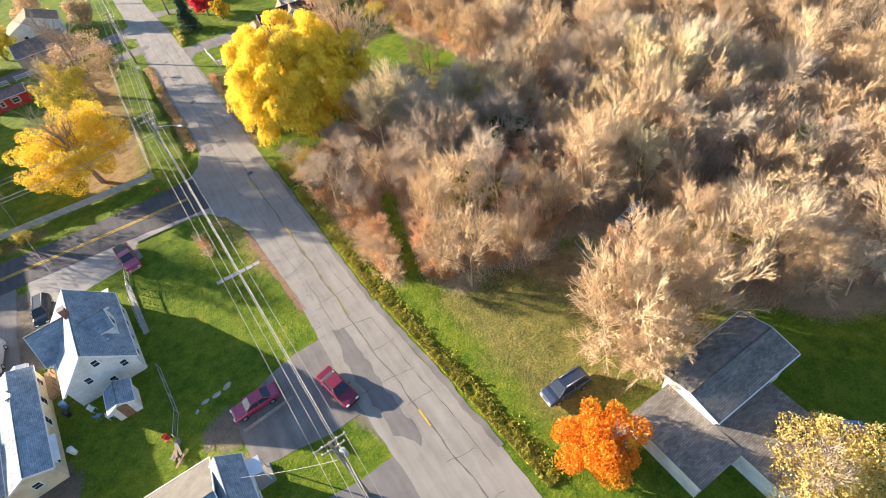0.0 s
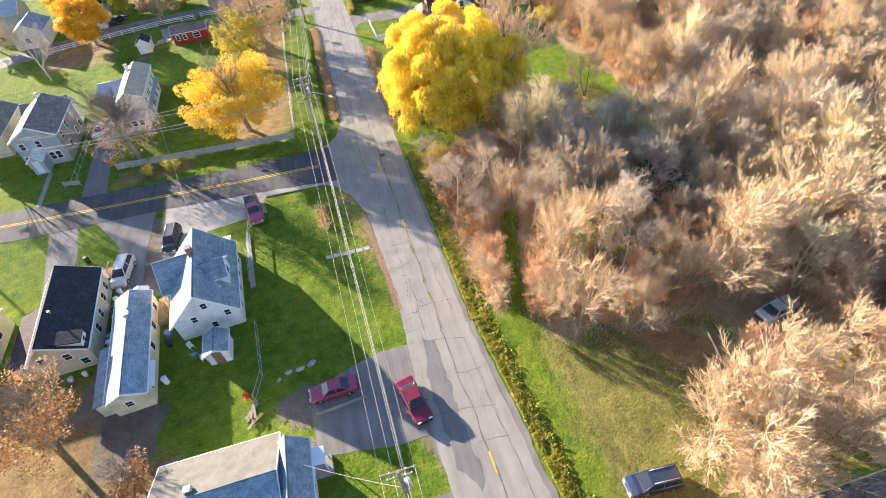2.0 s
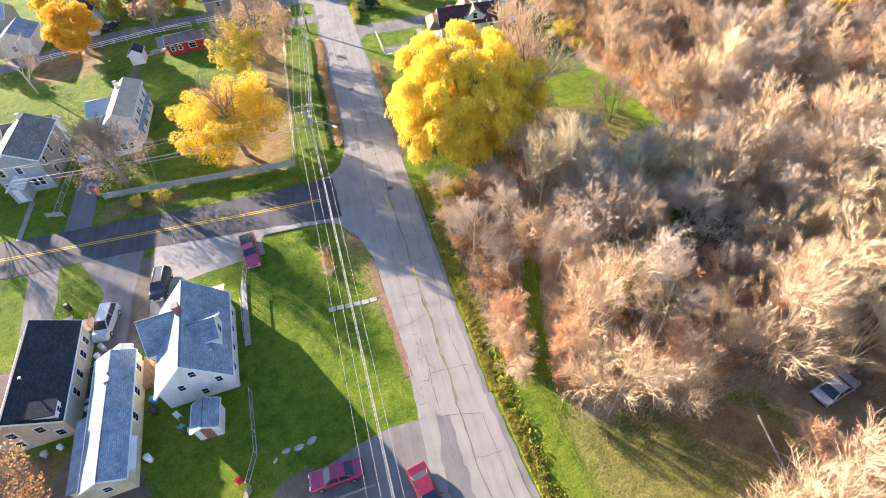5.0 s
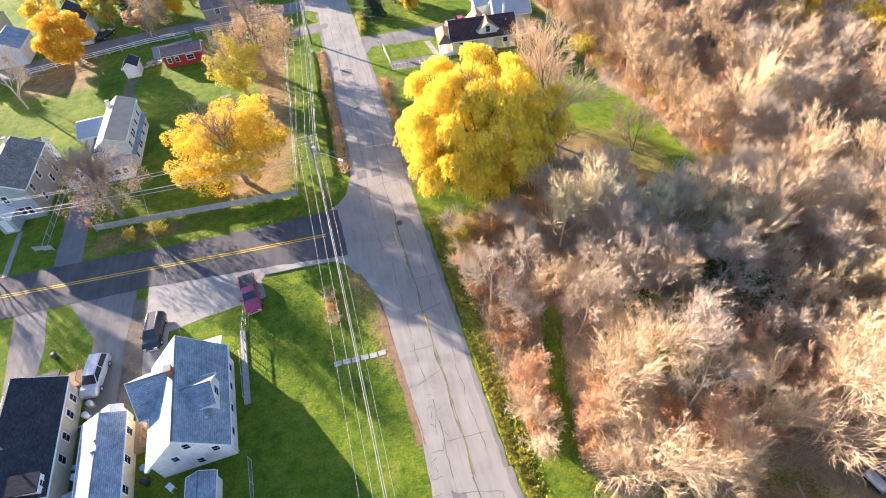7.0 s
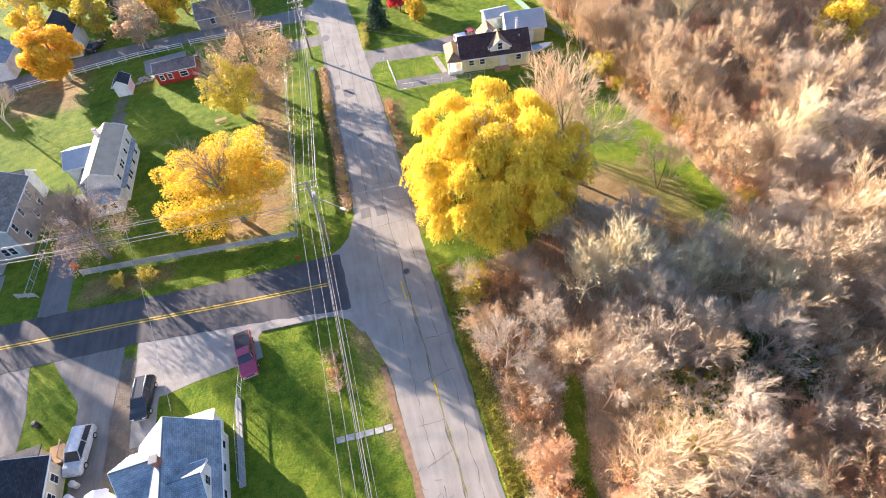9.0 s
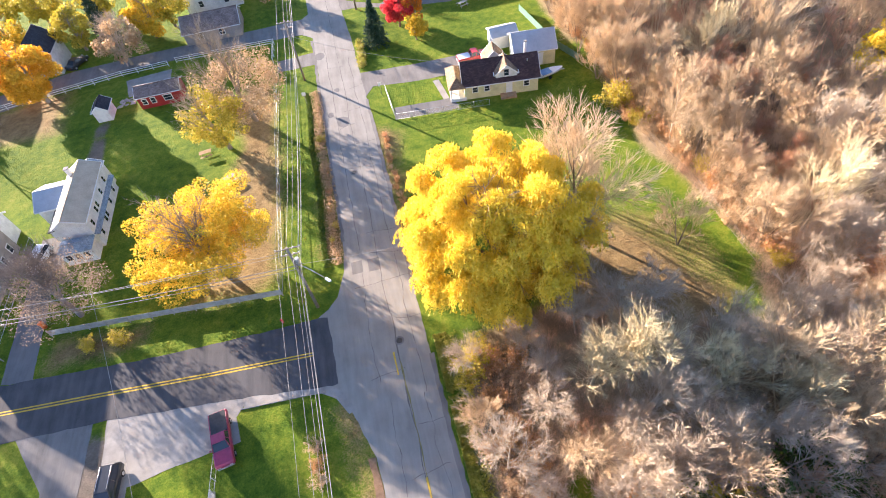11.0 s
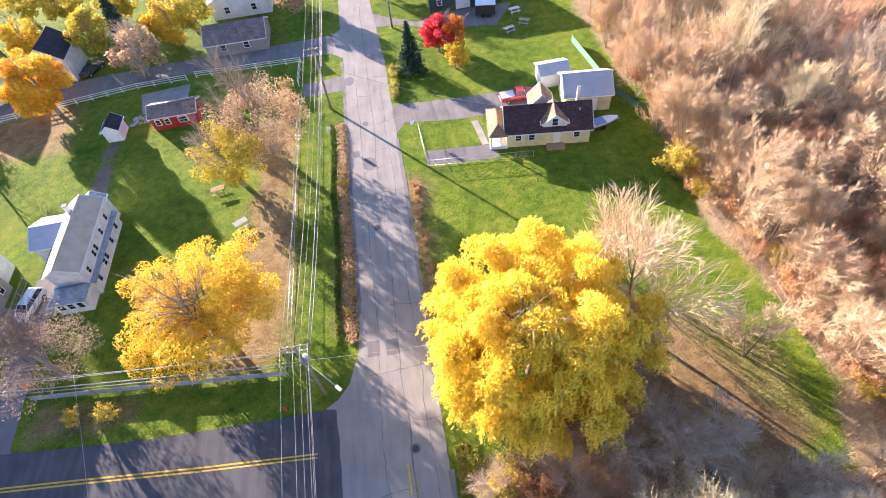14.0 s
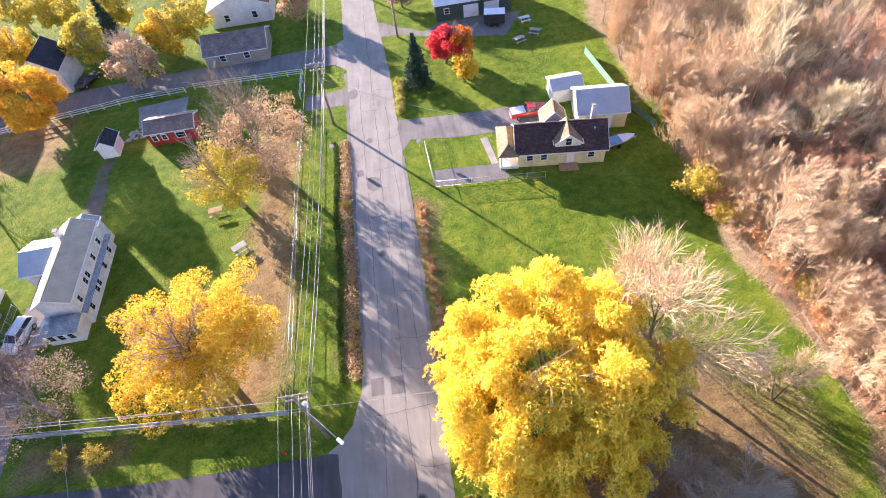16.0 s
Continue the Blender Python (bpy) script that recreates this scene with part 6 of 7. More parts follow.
# ---------------------------------------------------------------- vehicles
def vehicle(x, y, rz, paint, label, kind="sedan", L=4.7, W=1.8, H=1.42, bed_mat=None):
    """A car or pickup, nose along +x: body, roof, glass, pillars, wheels and lamps as parts."""
    v = thing({"pickup": "pickup_truck", "suv": "car", "sedan": "car", "van": "van"}[kind], x, y, 0, label, "truck" if kind == "pickup" else "car", "", rz)
    hl, w = L / 2, W / 2
    belt = {"sedan": 0.92, "suv": 1.08, "pickup": 1.08, "van": 1.1}[kind]
    hood = belt - (0.10 if kind == "sedan" else 0.06)
    lo = 0.28
    if kind == "sedan":
        st = [(-hl, 0.62, 0.86), (-hl + 0.15, lo, 0.94), (-hl + 0.9, lo, belt), (0.55, lo, belt), (hl - 0.9, lo, hood - 0.02), (hl - 0.22, lo, 0.74), (hl, 0.42, 0.6)]
        cab = (-hl + 0.75, 1.05, -hl + 1.5, 0.35)
    elif kind == "pickup":
        st = [(-hl, 0.5, 1.0), (-hl + 0.08, lo + 0.1, 1.05), (-0.35, lo + 0.1, 1.05), (0.0, lo + 0.1, belt), (1.4, lo + 0.1, belt), (hl - 0.2, lo + 0.1, 0.98), (hl, 0.5, 0.8)]
        cab = (-0.4, 1.3, -0.2, 0.7)
    else:
        st = [(-hl, 0.5, 1.0), (-hl + 0.1, lo, belt), (-0.8, lo, belt), (0.7, lo, belt), (hl - 0.6, lo, hood), (hl - 0.15, lo, 0.85), (hl, 0.45, 0.7)]
        cab = (-hl + 0.1, 1.25, -hl + 0.42, 0.5)
    verts, faces = [], []
    for i, (sx, z0, z1) in enumerate(st):
        k = 0.90 if i in (0, len(st) - 1) else 1.0
        zm = z0 + (z1 - z0) * 0.6
        verts += [(sx, -w * k * 0.94, z0), (sx, -w * k, zm), (sx, -w * k * 0.93, z1 - 0.04), (sx, -w * k * 0.85, z1), (sx, w * k * 0.85, z1), (sx, w * k * 0.93, z1 - 0.04), (sx, w * k, zm), (sx, w * k * 0.94, z0)]
    for i in range(len(st) - 1):
        for j in range(8):
            faces.append((i * 8 + j, i * 8 + (j + 1) % 8, i * 8 + 8 + (j + 1) % 8, i * 8 + 8 + j))
    faces += [tuple(range(7, -1, -1)), tuple(len(verts) - 8 + k for k in range(8))]
    bm = bmesh.new()
    me = mesh_of("body", verts, faces, paint)
    bm.from_mesh(me)
    bmesh.ops.recalc_face_normals(bm, faces=bm.faces[:])
    bmesh.ops.bevel(bm, geom=bm.edges[:], offset=0.02, segments=1, affect="EDGES")
    bm.to_mesh(me)
    bm.free()
    part("body", me, v)
    x0, x1, x2, x3 = cab
    wb, wt, zb = w * 0.86, w * 0.68, belt - 0.02
    base = {"rl": (x0, wb, zb), "rr": (x0, -wb, zb), "fl": (x1, wb, zb), "fr": (x1, -wb, zb)}
    top = {"rl": (x2, wt, H - 0.06), "rr": (x2, -wt, H - 0.06), "fl": (x3, wt, H - 0.06), "fr": (x3, -wt, H - 0.06)}
    part("cabin_lining", mesh_of("cabin_lining", [base[k] for k in ("rr", "fr", "fl", "rl")] + [top[k] for k in ("rr", "fr", "fl", "rl")], [(0, 1, 5, 4), (1, 2, 6, 5), (2, 3, 7, 6), (3, 0, 4, 7), (4, 5, 6, 7)], M_PLASTIC), v)

    def pane_between(nm, a, b):
        A, B, C, D = Vector(base[a]), Vector(base[b]), Vector(top[b]), Vector(top[a])
        c = (A + B + C + D) / 4
        out = Vector((c.x - (x0 + x1) / 2, c.y, 0)).normalized() * 0.012
        me = mesh_of(nm, [c + (p - c) * 0.9 + out for p in (A, B, C, D)] + [c + (p - c) * 0.9 for p in (A, B, C, D)], [(0, 1, 2, 3), (0, 4, 5, 1), (1, 5, 6, 2), (2, 6, 7, 3), (3, 7, 4, 0)], M_GLASS)
        part(nm, me, v, "dark reflecting car glass")
    pane_between("windscreen", "fr", "fl")
    pane_between("rear_window", "rl", "rr")
    pane_between("side_window", "rr", "fr")
    pane_between("side_window", "fl", "rl")
    for k in base:
        part("pillar", tube("pillar", [base[k], top[k]], [0.05, 0.04], 6, paint), v)
    for s in (-1, 1):
        xm = (x0 + x1) / 2
        part("pillar", tube("pillar", [(xm, s * wb, zb), (xm * 0.9 + (x2 + x3) * 0.05, s * wt, H - 0.06)], [0.04, 0.04], 6, paint), v)
    part("roof", block("roof", x2 - 0.03, x3 + 0.03, -wt - 0.03, wt + 0.03, H - 0.07, H, paint, 0.03), v)
    for sx in (-hl + L * 0.2, hl - L * 0.19):
        for s in (-1, 1):
            wh = part("wheel", tube("wheel", [(sx, s * (w - 0.2), 0.32), (sx, s * (w + 0.01), 0.32)], [0.32, 0.32], 18, M_RUBBER), v)
            part("rim", tube("rim", [(sx, s * (w - 0.05), 0.32), (sx, s * (w + 0.022), 0.32)], [0.2, 0.19], 14, M_METAL), wh)
    for s in (-1, 1):
        part("headlight", block("headlight", hl - 0.12, hl + 0.01, s * w * 0.62 - 0.17, s * w * 0.62 + 0.17, 0.60, 0.76, M_LENS, 0.02), v)
        part("tail_light", block("tail_light", -hl - 0.01, -hl + 0.1, s * w * 0.7 - 0.13, s * w * 0.7 + 0.13, 0.68, 0.84, M_TAIL, 0.02), v)
        part("mirror", block("mirror", x1 - 0.35, x1 - 0.2, s * (w + 0.09) - 0.09, s * (w + 0.09) + 0.09, belt - 0.02, belt + 0.13, paint, 0.03), v)
    part("bumper", block("bumper", hl - 0.06, hl + 0.06, -w * 0.85, w * 0.85, 0.36, 0.54, M_PLASTIC if kind == "sedan" else M_METAL, 0.03), v)
    part("bumper", block("bumper", -hl - 0.06, -hl + 0.06, -w * 0.85, w * 0.85, 0.36, 0.54, M_PLASTIC if kind == "sedan" else M_METAL, 0.03), v)
    if kind == "pickup":
        part("bed_cover", block("bed_cover", -hl + 0.1, -0.5, -w * 0.84, w * 0.84, 1.04, 1.12, bed_mat or M_PLASTIC, 0.03), v, "flat bed cover")
        for s in (-1, 1):
            part("bed_rail", tube("bed_rail", [(-hl + 0.08, s * w * 0.9, 1.1), (-0.45, s * w * 0.9, 1.1)], [0.04, 0.04], 6, paint), v)
    if kind in ("suv", "van"):
        for s in (-1, 1):
            part("roof_rail", tube("roof_rail", [(x2 + 0.1, s * wt * 0.85, H + 0.05), (x3 - 0.2, s * wt * 0.85, H + 0.05)], [0.025, 0.025], 6, M_METAL), v)
    return v


vehicle(0.0, 28.7, -78, M_REDB, "dark red sedan parked on the apron", "sedan", 4.9, 1.8, 1.42)
vehicle(-7.3, 32.3, 181, M_RED, "faded maroon sedan parked in the driveway", "sedan", 4.7, 1.75, 1.42)
vehicle(-14.3, 62.4, -81, M_RED, "maroon pickup truck with black bed cover", "pickup", 5.6, 1.9, 1.72)
vehicle(-30.5, 56.5, -97, M_SILVER, "silver van with roof rails in driveway", "van", 4.8, 1.85, 1.75)
vehicle(-24.9, 60.4, -94, M_BLACKPAINT, "black utility vehicle on the concrete driveway", "suv", 4.7, 1.85, 1.72)
vehicle(17.0, 15.6, 176, M_NAVY, "dark navy utility vehicle on the lawn", "suv", 4.5, 1.8, 1.7)
vehicle(-38.9, 92.8, -105, M_WHITEPAINT, "white car parked in a narrow driveway", "suv", 4.5, 1.75, 1.6)
vehicle(37.3, 26.9, 12, M_SILVER, "pale silver car parked under bare trees", "sedan", 4.5, 1.8, 1.45)
vehicle(25.7, 116.2, 2, M_REDC, "bright red pickup with white bed cover", "pickup", 5.2, 1.9, 1.72, M_WHITEPLAST)
vehicle(-43.6, 142.2, 60, M_BLACKPAINT, "black car parked by distant house", "sedan", 4.5, 1.8, 1.45)


# ---------------------------------------------------------------- poles, wires, lamps, signs
def utility_pole(x, y, h, arm_rz, label, lamp_to=None, transformer=True):
    p = thing("utility_pole", x, y, 0, label, "utility pole", "utility poles")
    part("pole", tube("pole", [(0, 0, -0.3), (0.02, 0, h * 0.5), (0, 0, h)], [0.19, 0.165, 0.13], 12, M_POLE), p)
    c, s = math.cos(radians(arm_rz)), math.sin(radians(arm_rz))
    for z, half in ((h - 0.35, 1.25), (h - 1.3, 0.9)):
        arm = part("crossarm", block("crossarm", -half, half, -0.06, 0.06, -0.06, 0.06, M_POLE, 0.01), p, "", pose(0, 0.17 * c, z, 0, 0, arm_rz))
        for k in (-0.95, -0.45, 0.45, 0.95):
            part("insulator", tube("insulator", [(k * half, 0, 0.06), (k * half, 0, 0.14), (k * half, 0, 0.22)], [0.03, 0.07, 0.03], 8, M_WHITEPLAST), arm)
    if transformer:
        tr = part("transformer", tube("transformer", [(0.42, 0, h - 2.9), (0.42, 0, h - 1.95), (0.42, 0, h - 1.85)], [0.25, 0.25, 0.2], 14, M_METAL), p, "grey steel transformer can")
        part("bushing", tube("bushing", [(0.42, 0, h - 1.85), (0.42, 0, h - 1.6)], [0.05, 0.03], 8, M_WHITEPLAST), tr)
    if lamp_to:
        dx, dy = lamp_to
        part("lamp_arm", tube("lamp_arm", [(0, 0, h - 2.4), (dx * 0.5, dy * 0.5, h - 1.9), (dx * 0.9, dy * 0.9, h - 1.85)], [0.04, 0.04, 0.035], 8, M_METAL), p)
        part("lamp_head", block("lamp_head", -0.35, 0.35, -0.14, 0.14, -0.09, 0.09, M_WHITEPLAST, 0.05), p, "white street lamp head", pose(dx, dy, h - 1.87, 0, 0, math.degrees(math.atan2(dy, dx))))
    return p


utility_pole(-2.2, 18.4, 11, 0, "weathered utility pole with crossarms and transformer")
utility_pole(-3.9, 75.3, 11, 0, "weathered utility pole with street lamp arm", (3.3, -3.6))
utility_pole(-2.2, 121.0, 10.5, 0, "weathered utility pole beside the road", None, False)
utility_pole(-2.2, 164.0, 10.5, 0, "distant weathered utility pole", None, False)
utility_pole(-64.0, 81.5, 10.0, 90, "weathered utility pole beside the street", None, False)
utility_pole(-1.4, -34.0, 11, 0, "weathered utility pole beside the road", None, False)
utility_pole(9.2, 141.0, 8.0, 0, "slim pole on the lawn", None, False)


def wire(a, b, sag, r, label="sagging overhead wire between poles"):
    pts = []
    for i in range(19):
        f = i / 18
        pts.append((a[0] + (b[0] - a[0]) * f, a[1] + (b[1] - a[1]) * f, a[2] + (b[2] - a[2]) * f - sag * 4 * f * (1 - f)))
    tagged(new("overhead_wire", tube("overhead_wire", pts, [r] * 19, 5, M_WIRE)), label, "wire", "overhead wires")


LINE = [(-1.4, -34.0, 11), (-2.2, 18.4, 11), (-3.9, 75.3, 11), (-2.2, 121.0, 10.5), (-2.2, 164.0, 10.5)]
for (ax, ay, ah), (bx, by_, bh) in zip(LINE, LINE[1:]):
    for off, dz, sag, r in ((-1.18, -0.12, 0.9, 0.015), (1.18, -0.12, 0.9, 0.015), (0.5, -0.12, 0.9, 0.014), (-0.4, -1.1, 1.0, 0.018), (0.15, -3.1, 1.2, 0.024), (0.25, -3.8, 1.3, 0.03)):
        wire((ax + off, ay, ah + dz), (bx + off, by_, bh + dz), sag, r)
for dz, oy, r in ((-0.4, -0.6, 0.022), (-1.3, 0.5, 0.022), (-3.1, 0.2, 0.04), (-3.6, 0.0, 0.03)):
    wire((-3.9, 75.3 + oy * 0.3, 11 + dz), (-64, 81.5 + oy, 10 + dz * 0.8), 1.1, r)
wire((-3.9, 75.3, 8.2), (8.5, 75.0, 7.4), 0.2, 0.018)
wire((-25.0, 78.0, 8.2), (-20.5, 56.5, 3.2), 0.4, 0.02)
wire((-2.2, 18.4, 8.0), (-10.5, 24.5, 3.8), 0.4, 0.02)
wire((-2.2, 121.0, 8.0), (21.0, 111.0, 3.8), 0.8, 0.02)


def hydrant(x, y):
    h = thing("fire_hydrant", x, y, 0, "small red fire hydrant beside the street", "hydrant")
    part("barrel", tube("barrel", [(0, 0, -0.05), (0, 0, 0.55), (0, 0, 0.7), (0, 0, 0.78)], [0.13, 0.13, 0.1, 0.03], 12, M_REDPLAST), h)
    for s in (-1, 1):
        part("nozzle", tube("nozzle", [(0, 0, 0.42), (s * 0.2, 0, 0.42)], [0.06, 0.06], 8, M_REDPLAST), h)


hydrant(-8.0, 74.4)


def sign_post(x, y, rz):
    s = thing("street_sign", x, y, 0, "small pale road sign on a steel post", "sign", "", rz)
    part("post", tube("post", [(0, 0, -0.2), (0, 0, 2.2)], [0.03, 0.03], 8, M_METAL), s)
    part("plate", block("plate", -0.3, 0.3, -0.03, 0.03, 1.6, 2.2, M_WHITEPLAST, 0.02), s)


sign_post(-2.3, 114.2, 0)
sign_post(9.6, 112.4, 20)


# ---------------------------------------------------------------- fences
def fence(pts, h, style, label, mat, gap=2.4):
    f = thing("fence", 0, 0, 0, label, "fence", "fences")
    for (ax, ay), (bx, by_) in zip(pts, pts[1:]):
        ln = math.hypot(bx - ax, by_ - ay)
        rz = math.degrees(math.atan2(by_ - ay, bx - ax))
        n = max(1, round(ln / gap))
        pm = block("post", -0.05, 0.05, -0.05, 0.05, -0.2, h + 0.06, mat, 0.012) if style != "wire" else tube("post", [(0, 0, -0.2), (0, 0, h + 0.05)], [0.035, 0.035], 8, mat)
        for i in range(n + 1):
            part("post", pm, f, "", pose(ax + (bx - ax) * i / n, ay + (by_ - ay) * i / n, 0))
        m = pose(ax, ay, 0, 0, 0, rz)
        if style == "board":
            for k in range(5):
                z = 0.12 + k * (h - 0.14) / 5
                part("board", block("board", 0, ln, -0.075, -0.052, z, z + (h - 0.14) / 5 - 0.008, mat, 0.005), f, "", m)
        elif style == "rail":
            for z in (h * 0.35, h * 0.7, h):
                part("rail", block("rail", 0, ln, -0.072, -0.052, z - 0.07, z + 0.05, mat, 0.008), f, "", m)
        else:
            for z in (0.12, h):
                part("rail", tube("rail", [(0, 0, z), (ln, 0, z)], [0.022, 0.022], 6, mat), f, "", m)
            verts, faces = [], []
            step = 0.22
            for k in range(int(ln / step)):
                for sgn in (1, -1):
                    u0, u1 = k * step, k * step + sgn * (h - 0.1)
                    u1 = max(0, min(ln, u1))
                    b0 = len(verts)
                    verts += [(u0, 0, 0.1), (u0 + 0.012, 0.004, 0.1), (u1 + 0.012, 0.004, 0.1 + abs(u1 - u0)), (u1, 0, 0.1 + abs(u1 - u0))]
                    faces.append((b0, b0 + 1, b0 + 2, b0 + 3))
            if verts:
                tagged(part("mesh_wire", mesh_of("mesh_wire", verts, faces, mat), f, "", m), kind="stuff")
    return f


fence([(-7.8, 78.1), (-18.0, 79.0), (-28.3, 79.9), (-34.8, 80.4)], 1.15, "board", "low grey weathered board fence along the street", M_FENCE)
fence([(-7.8, 78.1), (-7.5, 92), (-7.4, 106.9), (-6.9, 124)], 1.3, "wire", "grey chain-link fence beside the road", M_METAL)
fence([(-56, 131.5), (-46.6, 132.9), (-34.3, 134.7), (-26.1, 134.9)], 1.1, "rail", "white rail fence along the cross street", M_TRIM)
fence([(-24.7, 135.4), (-6.9, 134.6), (-7.2, 128.2)], 1.1, "rail", "white rail fence round a corner garden", M_TRIM)
fence([(10.4, 113.0), (10.7, 105.2), (24.9, 103.7)], 1.1, "wire", "grey chain-link fence beside the cottage", M_METAL)
fence([(37.6, 128.0), (39.4, 115.0), (41.4, 109.5)], 1.3, "board", "green slatted fence at the wood edge", M_HEDGEGREEN)
fence([(-14.9, 60.9), (-15.4, 54.6), (-15.0, 49.2)], 1.1, "wire", "thin chain-link fence beside the house", M_METAL)
fence([(-14.6, 43.0), (-14.2, 36.4), (-15.0, 33.8)], 1.0, "wire", "thin chain-link fence across the yard", M_METAL)
fence([(-9.2, 30.3), (-4.2, 30.7)], 0.55, "rail", "low pale pipe rail in the driveway", M_CONCRETE, 1.7)
fence([(-39.9, 78.6), (-42.4, 79.2)], 0.9, "board", "short grey picket fence", M_FENCE, 1.2)
fence([(-41.0, 79.0), (-40.9, 97.0)], 1.0, "wire", "chain-link fence along the driveway", M_METAL)
fence([(44.6, 66.5), (44.4, 79), (42.6, 92)], 1.2, "wire", "thin wire fence at the lawn edge", M_POLE, 3.0)
pavement("garden_path", [(-45.9, 83.9), (-45.2, 83.9), (-45.0, 75.6), (-45.7, 75.6)], 0.02, M_CONCRETE, "narrow concrete path to the street", "path", by=0.02)
fence([(29.9, 28.2), (28.7, 22.0)], 0.45, "board", "low pale timber retaining edge", M_CONCRETE, 1.5)


# ---------------------------------------------------------------- yard things
def chair(x, y, rz, mat, label):
    c = thing("garden_chair", x, y, 0, label, "chair", "garden chairs", rz)
    part("seat", block("seat", -0.25, 0.25, -0.25, 0.25, 0.4, 0.45, mat, 0.02), c)
    part("backrest", block("backrest", -0.25, 0.25, 0.22, 0.27, 0.45, 0.9, mat, 0.02), c)
    for sx in (-0.22, 0.22):
        for sy in (-0.22, 0.22):
            part("leg", tube("leg", [(sx, sy, -0.05), (sx, sy, 0.42)], [0.025, 0.025], 6, mat), c)


def picnic_table(x, y, rz, mat, label):
    t = thing("picnic_table", x, y, 0, label, "table", "picnic tables", rz)
    for k in range(4):
        part("top_board", block("top_board", -0.9, 0.9, -0.36 + k * 0.185, -0.19 + k * 0.185, 0.71, 0.75, mat, 0.01), t)
    for s in (-1, 1):
        part("bench", block("bench", -0.9, 0.9, s * 0.72 - 0.13, s * 0.72 + 0.13, 0.41, 0.45, mat, 0.01), t)
        for e in (-0.65, 0.65):
            part("leg", tube("leg", [(e, s * 0.7, -0.05), (e, s * 0.25, 0.72)], [0.045, 0.045], 6, mat), t)


def bin_(x, y, mat, label, h=0.9, r=0.3):
    b = thing("bin", x, y, 0, label, "bin", "bins")
    part("barrel", tube("barrel", [(0, 0, -0.05), (0, 0, h)], [r * 0.85, r], 14, mat), b)
    part("lid", tube("lid", [(0, 0, h), (0, 0, h + 0.05), (0, 0, h + 0.1)], [r * 1.06, r * 1.06, r * 0.5], 14, mat), b)


def boat(x, y, rz):
    b = thing("boat", x, y, 0, "white boat with blue cover on trailer", "boat", "", rz)
    verts, faces = [], []
    for i in range(9):
        f = i / 8
        w = 0.75 * (1 - max(0, f - 0.45) ** 2 * 3.3)
        verts += [(-2 + 4 * f, -max(w, 0.02), 1.05), (-2 + 4 * f, -max(w, 0.02) * 0.6, 0.5 + 0.3 * max(0, f - 0.7)), (-2 + 4 * f, max(w, 0.02) * 0.6, 0.5 + 0.3 * max(0, f - 0.7)), (-2 + 4 * f, max(w, 0.02), 1.05)]
    for i in range(8):
        for j in range(4):
            faces.append((i * 4 + j, i * 4 + (j + 1) % 4, i * 4 + 4 + (j + 1) % 4, i * 4 + 4 + j))
    faces.append((0, 1, 2, 3))
    part("hull", mesh_of("hull", verts, faces, M_WHITEPLAST), b)
    part("cover", block("cover", -1.9, -0.2, -0.72, 0.72, 1.04, 1.2, M_BLUEPLAST, 0.06), b, "blue boat cover")
    for s in (-1, 1):
        part("trailer_wheel", tube("trailer_wheel", [(-0.6, s * 0.6, 0.28), (-0.6, s * 0.78, 0.28)], [0.28, 0.28], 14, M_RUBBER), b)
    part("trailer_frame", block("trailer_frame", -1.6, 2.4, -0.06, 0.06, 0.38, 0.5, M_METAL, 0.02), b)
    part("trailer_axle", block("trailer_axle", -0.65, -0.55, -0.7, 0.7, 0.25, 0.5, M_METAL, 0.02), b)


boat(36.0, 107.4, 12)
picnic_table(28.6, 134.0, 20, M_FENCE, "weathered picnic table on shaded lawn")
picnic_table(31.6, 135.6, -30, M_FENCE, "weathered picnic table on shaded lawn")
picnic_table(30.8, 139.6, 10, M_WHITEPLAST, "white picnic table on shaded lawn")
picnic_table(-14.3, 100.2, 30, M_FENCE, "grey garden table under the trees")
picnic_table(-18.0, 107.0, 10, M_DECK, "brown wooden table under the tree")
chair(-21.6, 42.4, 40, M_WHITEPLAST, "white plastic garden chair")
chair(-21.2, 41.2, 150, M_BLUEPLAST, "pale blue plastic garden chair")
chair(-20.1, 40.4, 90, M_WHITEPLAST, "white plastic garden chair by the shed")
bin_(-20.8, 49.0, M_REDPLAST, "red plastic bin beside the house")
bin_(-23.9, 38.8, M_WHITEPLAST, "white plastic bin beside the mobile home")
bin_(-24.1, 44.8, M_BLUEPLAST, "blue barrel beside the mobile home")
bin_(-24.0, 43.6, M_PLASTIC, "black barrel beside the mobile home")
bin_(-30.6, 50.4, M_PLASTIC, "black bin against the beige house")
bin_(-30.6, 52.0, M_WHITEPLAST, "white bin against the beige house")
bin_(-30.4, 53.2, M_METAL, "galvanised bin against the beige house")
bin_(-32.6, 42.6, M_WHITEPLAST, "white bucket behind the beige house", 0.45, 0.25)
bin_(-33.9, 42.3, M_METAL, "metal bucket behind the beige house", 0.5, 0.3)
bin_(-36.0, 82.0, M_ORANGEPLAST, "orange barrel beside the driveway", 0.95, 0.3)
bin_(-35.6, 60.6, M_PLASTIC, "dark bin on the small lawn", 0.8, 0.3)
chair(-15.7, 34.2, 20, M_REDPLAST, "red plastic chair by the junk heap")
chair(30.3, 1.4, 20, M_ORANGEPLAST, "orange chair on shaded lawn")
picnic_table(32.2, -0.8, -40, M_BLUEPLAST, "pale blue table on shaded lawn")
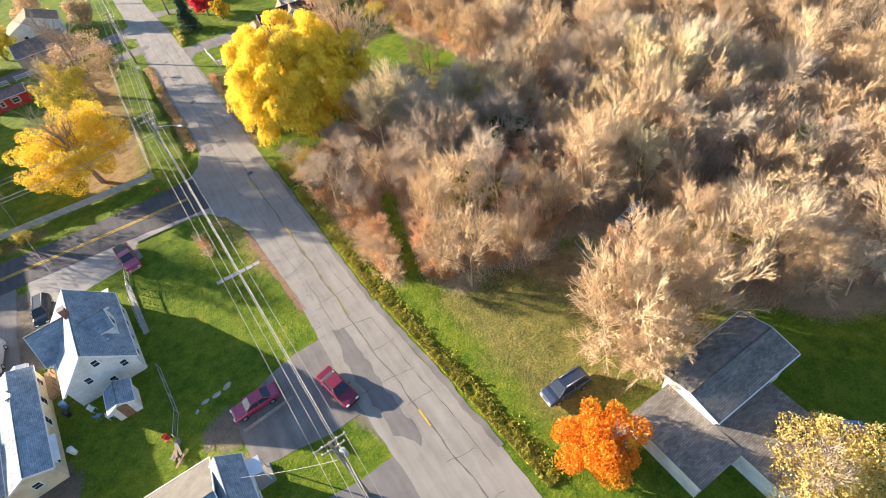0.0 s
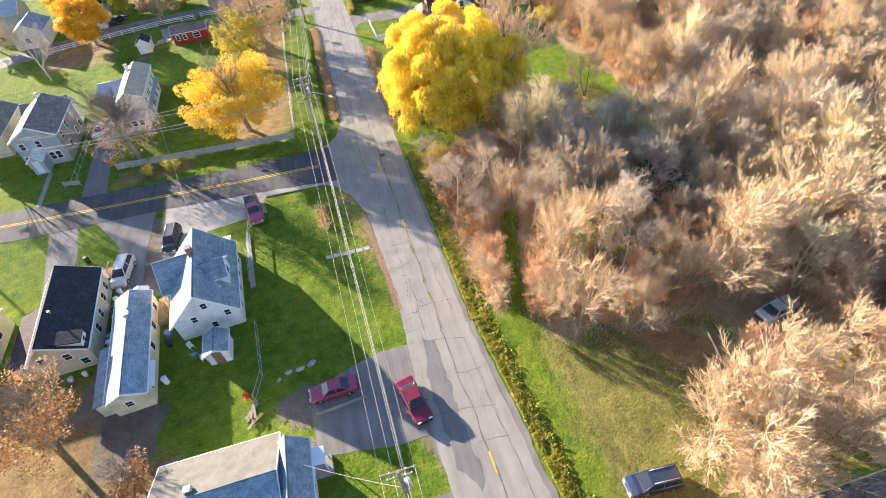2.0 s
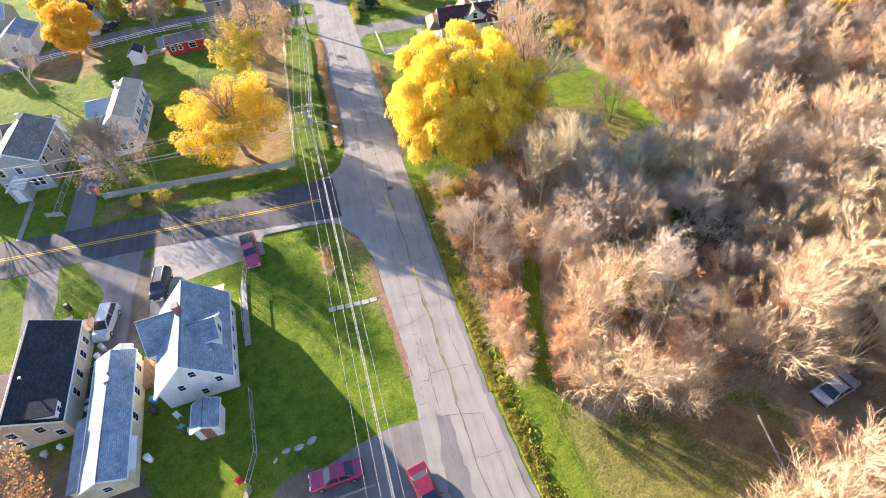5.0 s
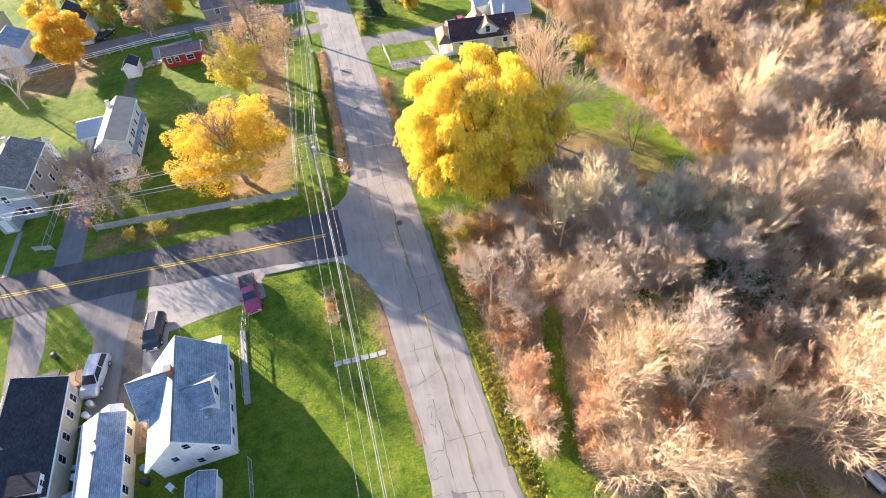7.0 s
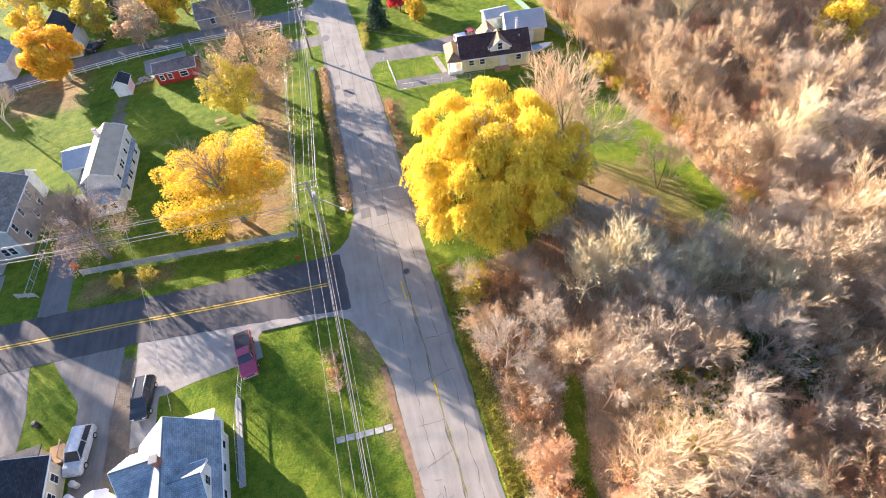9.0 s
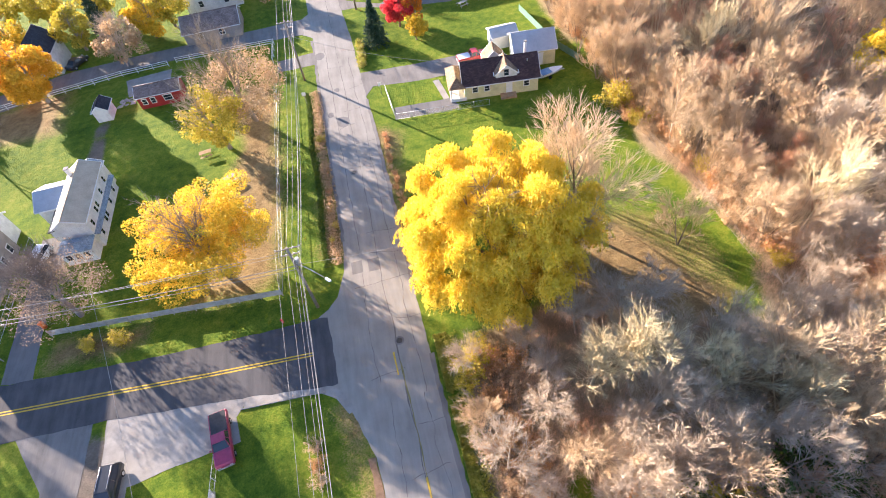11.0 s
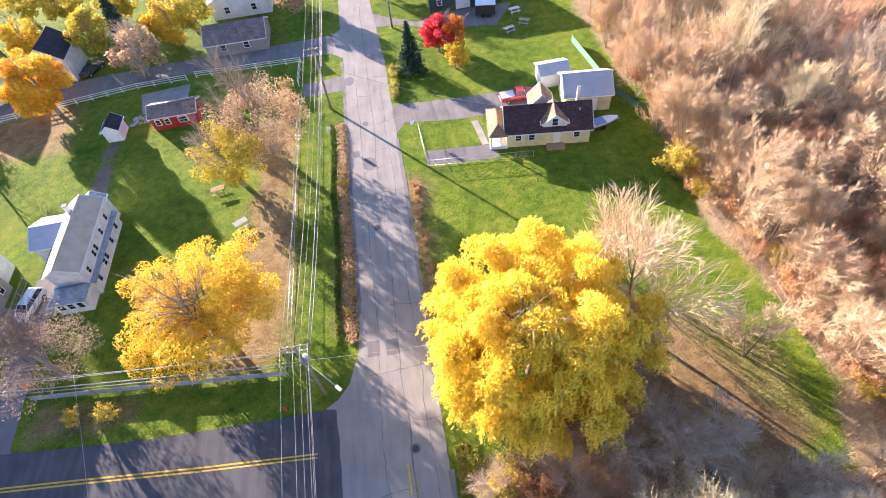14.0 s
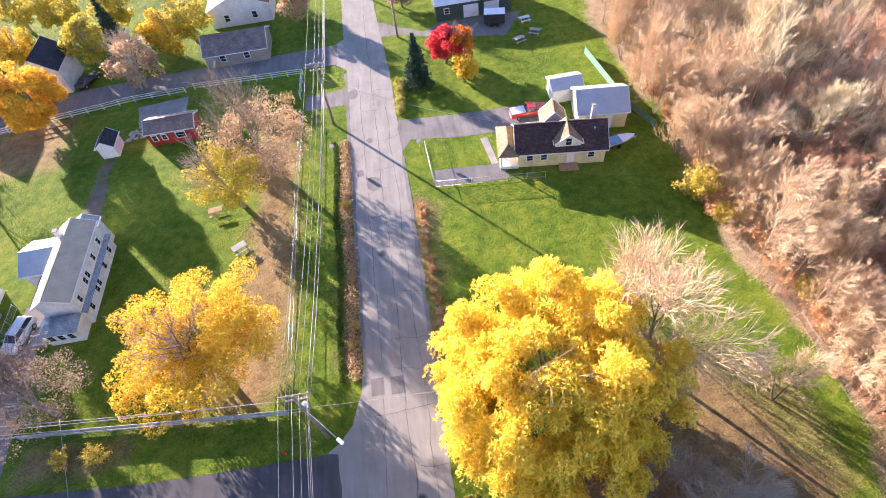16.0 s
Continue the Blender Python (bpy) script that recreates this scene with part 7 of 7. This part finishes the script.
for i in range(7):
    ob = new("plank", block("plank", -0.9, 0.9, -0.12, 0.12, 0, 0.06, M_DECK if i % 2 else M_CONCRETE, 0.01))
    ob.matrix_basis = pose(-15.2 + rc.uniform(-0.4, 0.4), 32.4 + rc.uniform(-1.0, 1.0), 0.02 + 0.06 * i, 0, 0, 70 + rc.uniform(-40, 40))
    tagged(ob, "loose weathered plank on a heap", "plank", "plank heap")
rj = random.Random(57)
for i in range(9):
    bx, by = -23.0 + rj.uniform(-0.3, 0.5), 45.5 + i * 0.75
    ob = new("plank", block("plank", -0.7, 0.7, -0.09, 0.09, 0, 0.05, M_DECK if i % 3 else M_BROWNSIDE, 0.01))
    ob.matrix_basis = pose(bx, by, 0.02, 0, 0, 80 + rj.uniform(-25, 25))
    tagged(ob, "loose brown board lying beside the house", "plank", "boards beside the house")
for i in range(7):
    cw, ch = rj.uniform(0.25, 0.5), rj.uniform(0.25, 0.6)
    mat = (M_WHITEPLAST, M_METAL, M_PLASTIC, M_CONCRETE)[i % 4]
    crate = thing("crate", -30.6 + rj.uniform(-0.2, 0.3), 46.0 + i * 0.95, 0, ("white plastic", "grey metal", "black plastic", "pale wooden")[i % 4] + " crate standing against the beige house", "crate", "crates", rj.uniform(-20, 20))
    part("body", block("body", -cw, cw, -cw * 0.7, cw * 0.7, -0.02, ch, mat, 0.03), crate)
    part("lid", block("lid", -cw - 0.02, cw + 0.02, -cw * 0.7 - 0.02, cw * 0.7 + 0.02, ch, ch + 0.05, mat, 0.015), crate)
pal = thing("pallet", -26.9, 30.1, 0, "weathered wooden pallet on bare earth", "pallet", "", 15)
for i in range(6):
    part("slat", block("slat", -0.6, 0.6, -0.5 + i * 0.19, -0.38 + i * 0.19, 0.1, 0.13, M_FENCE, 0.005), pal)
for i in range(3):
    part("bearer", block("bearer", -0.6 + i * 0.55, -0.5 + i * 0.55, -0.5, 0.57, -0.02, 0.1, M_FENCE, 0.005), pal)
for i, y in enumerate((59.3, 57.6, 56.0)):
    bush("brown", i, -5.5 + 0.15 * i, y, 0.62, 40 * i)
for i in range(7):
    bush("verge", i, 7.9 + 0.05 * i + rc.uniform(-0.2, 0.2), 121.5 + i * 1.1, 0.9, 50 * i)
bush("gold", 0, -9.3, 128.0, 0.7, 0)
for i in range(7):
    bush("brown" if i % 3 else "gold", i, -0.9 + rc.uniform(-0.4, 0.4), rc.uniform(82, 112), rc.uniform(0.25, 0.42), 33 * i)
for i in range(14):
    bush("brown" if i % 3 else "orange", i, 8.3 + rc.uniform(-0.3, 0.4), 84 + i * 1.4, 0.38, 57 * i)

tr = thing("cargo_trailer", 25.8, 140.2, 0, "dark enclosed trailer with white roof", "trailer", "", -12)
part("box", block("box", -1.7, 1.7, -0.9, 0.9, 0.5, 2.2, M_PLASTIC, 0.04), tr)
part("roof", block("roof", -1.75, 1.75, -0.95, 0.95, 2.2, 2.3, M_WHITEPLAST, 0.03), tr)
for s in (-1, 1):
    for e in (-0.4, 0.4):
        part("wheel", tube("wheel", [(e, s * 0.75, 0.33), (e, s * 0.96, 0.33)], [0.33, 0.33], 14, M_RUBBER), tr)
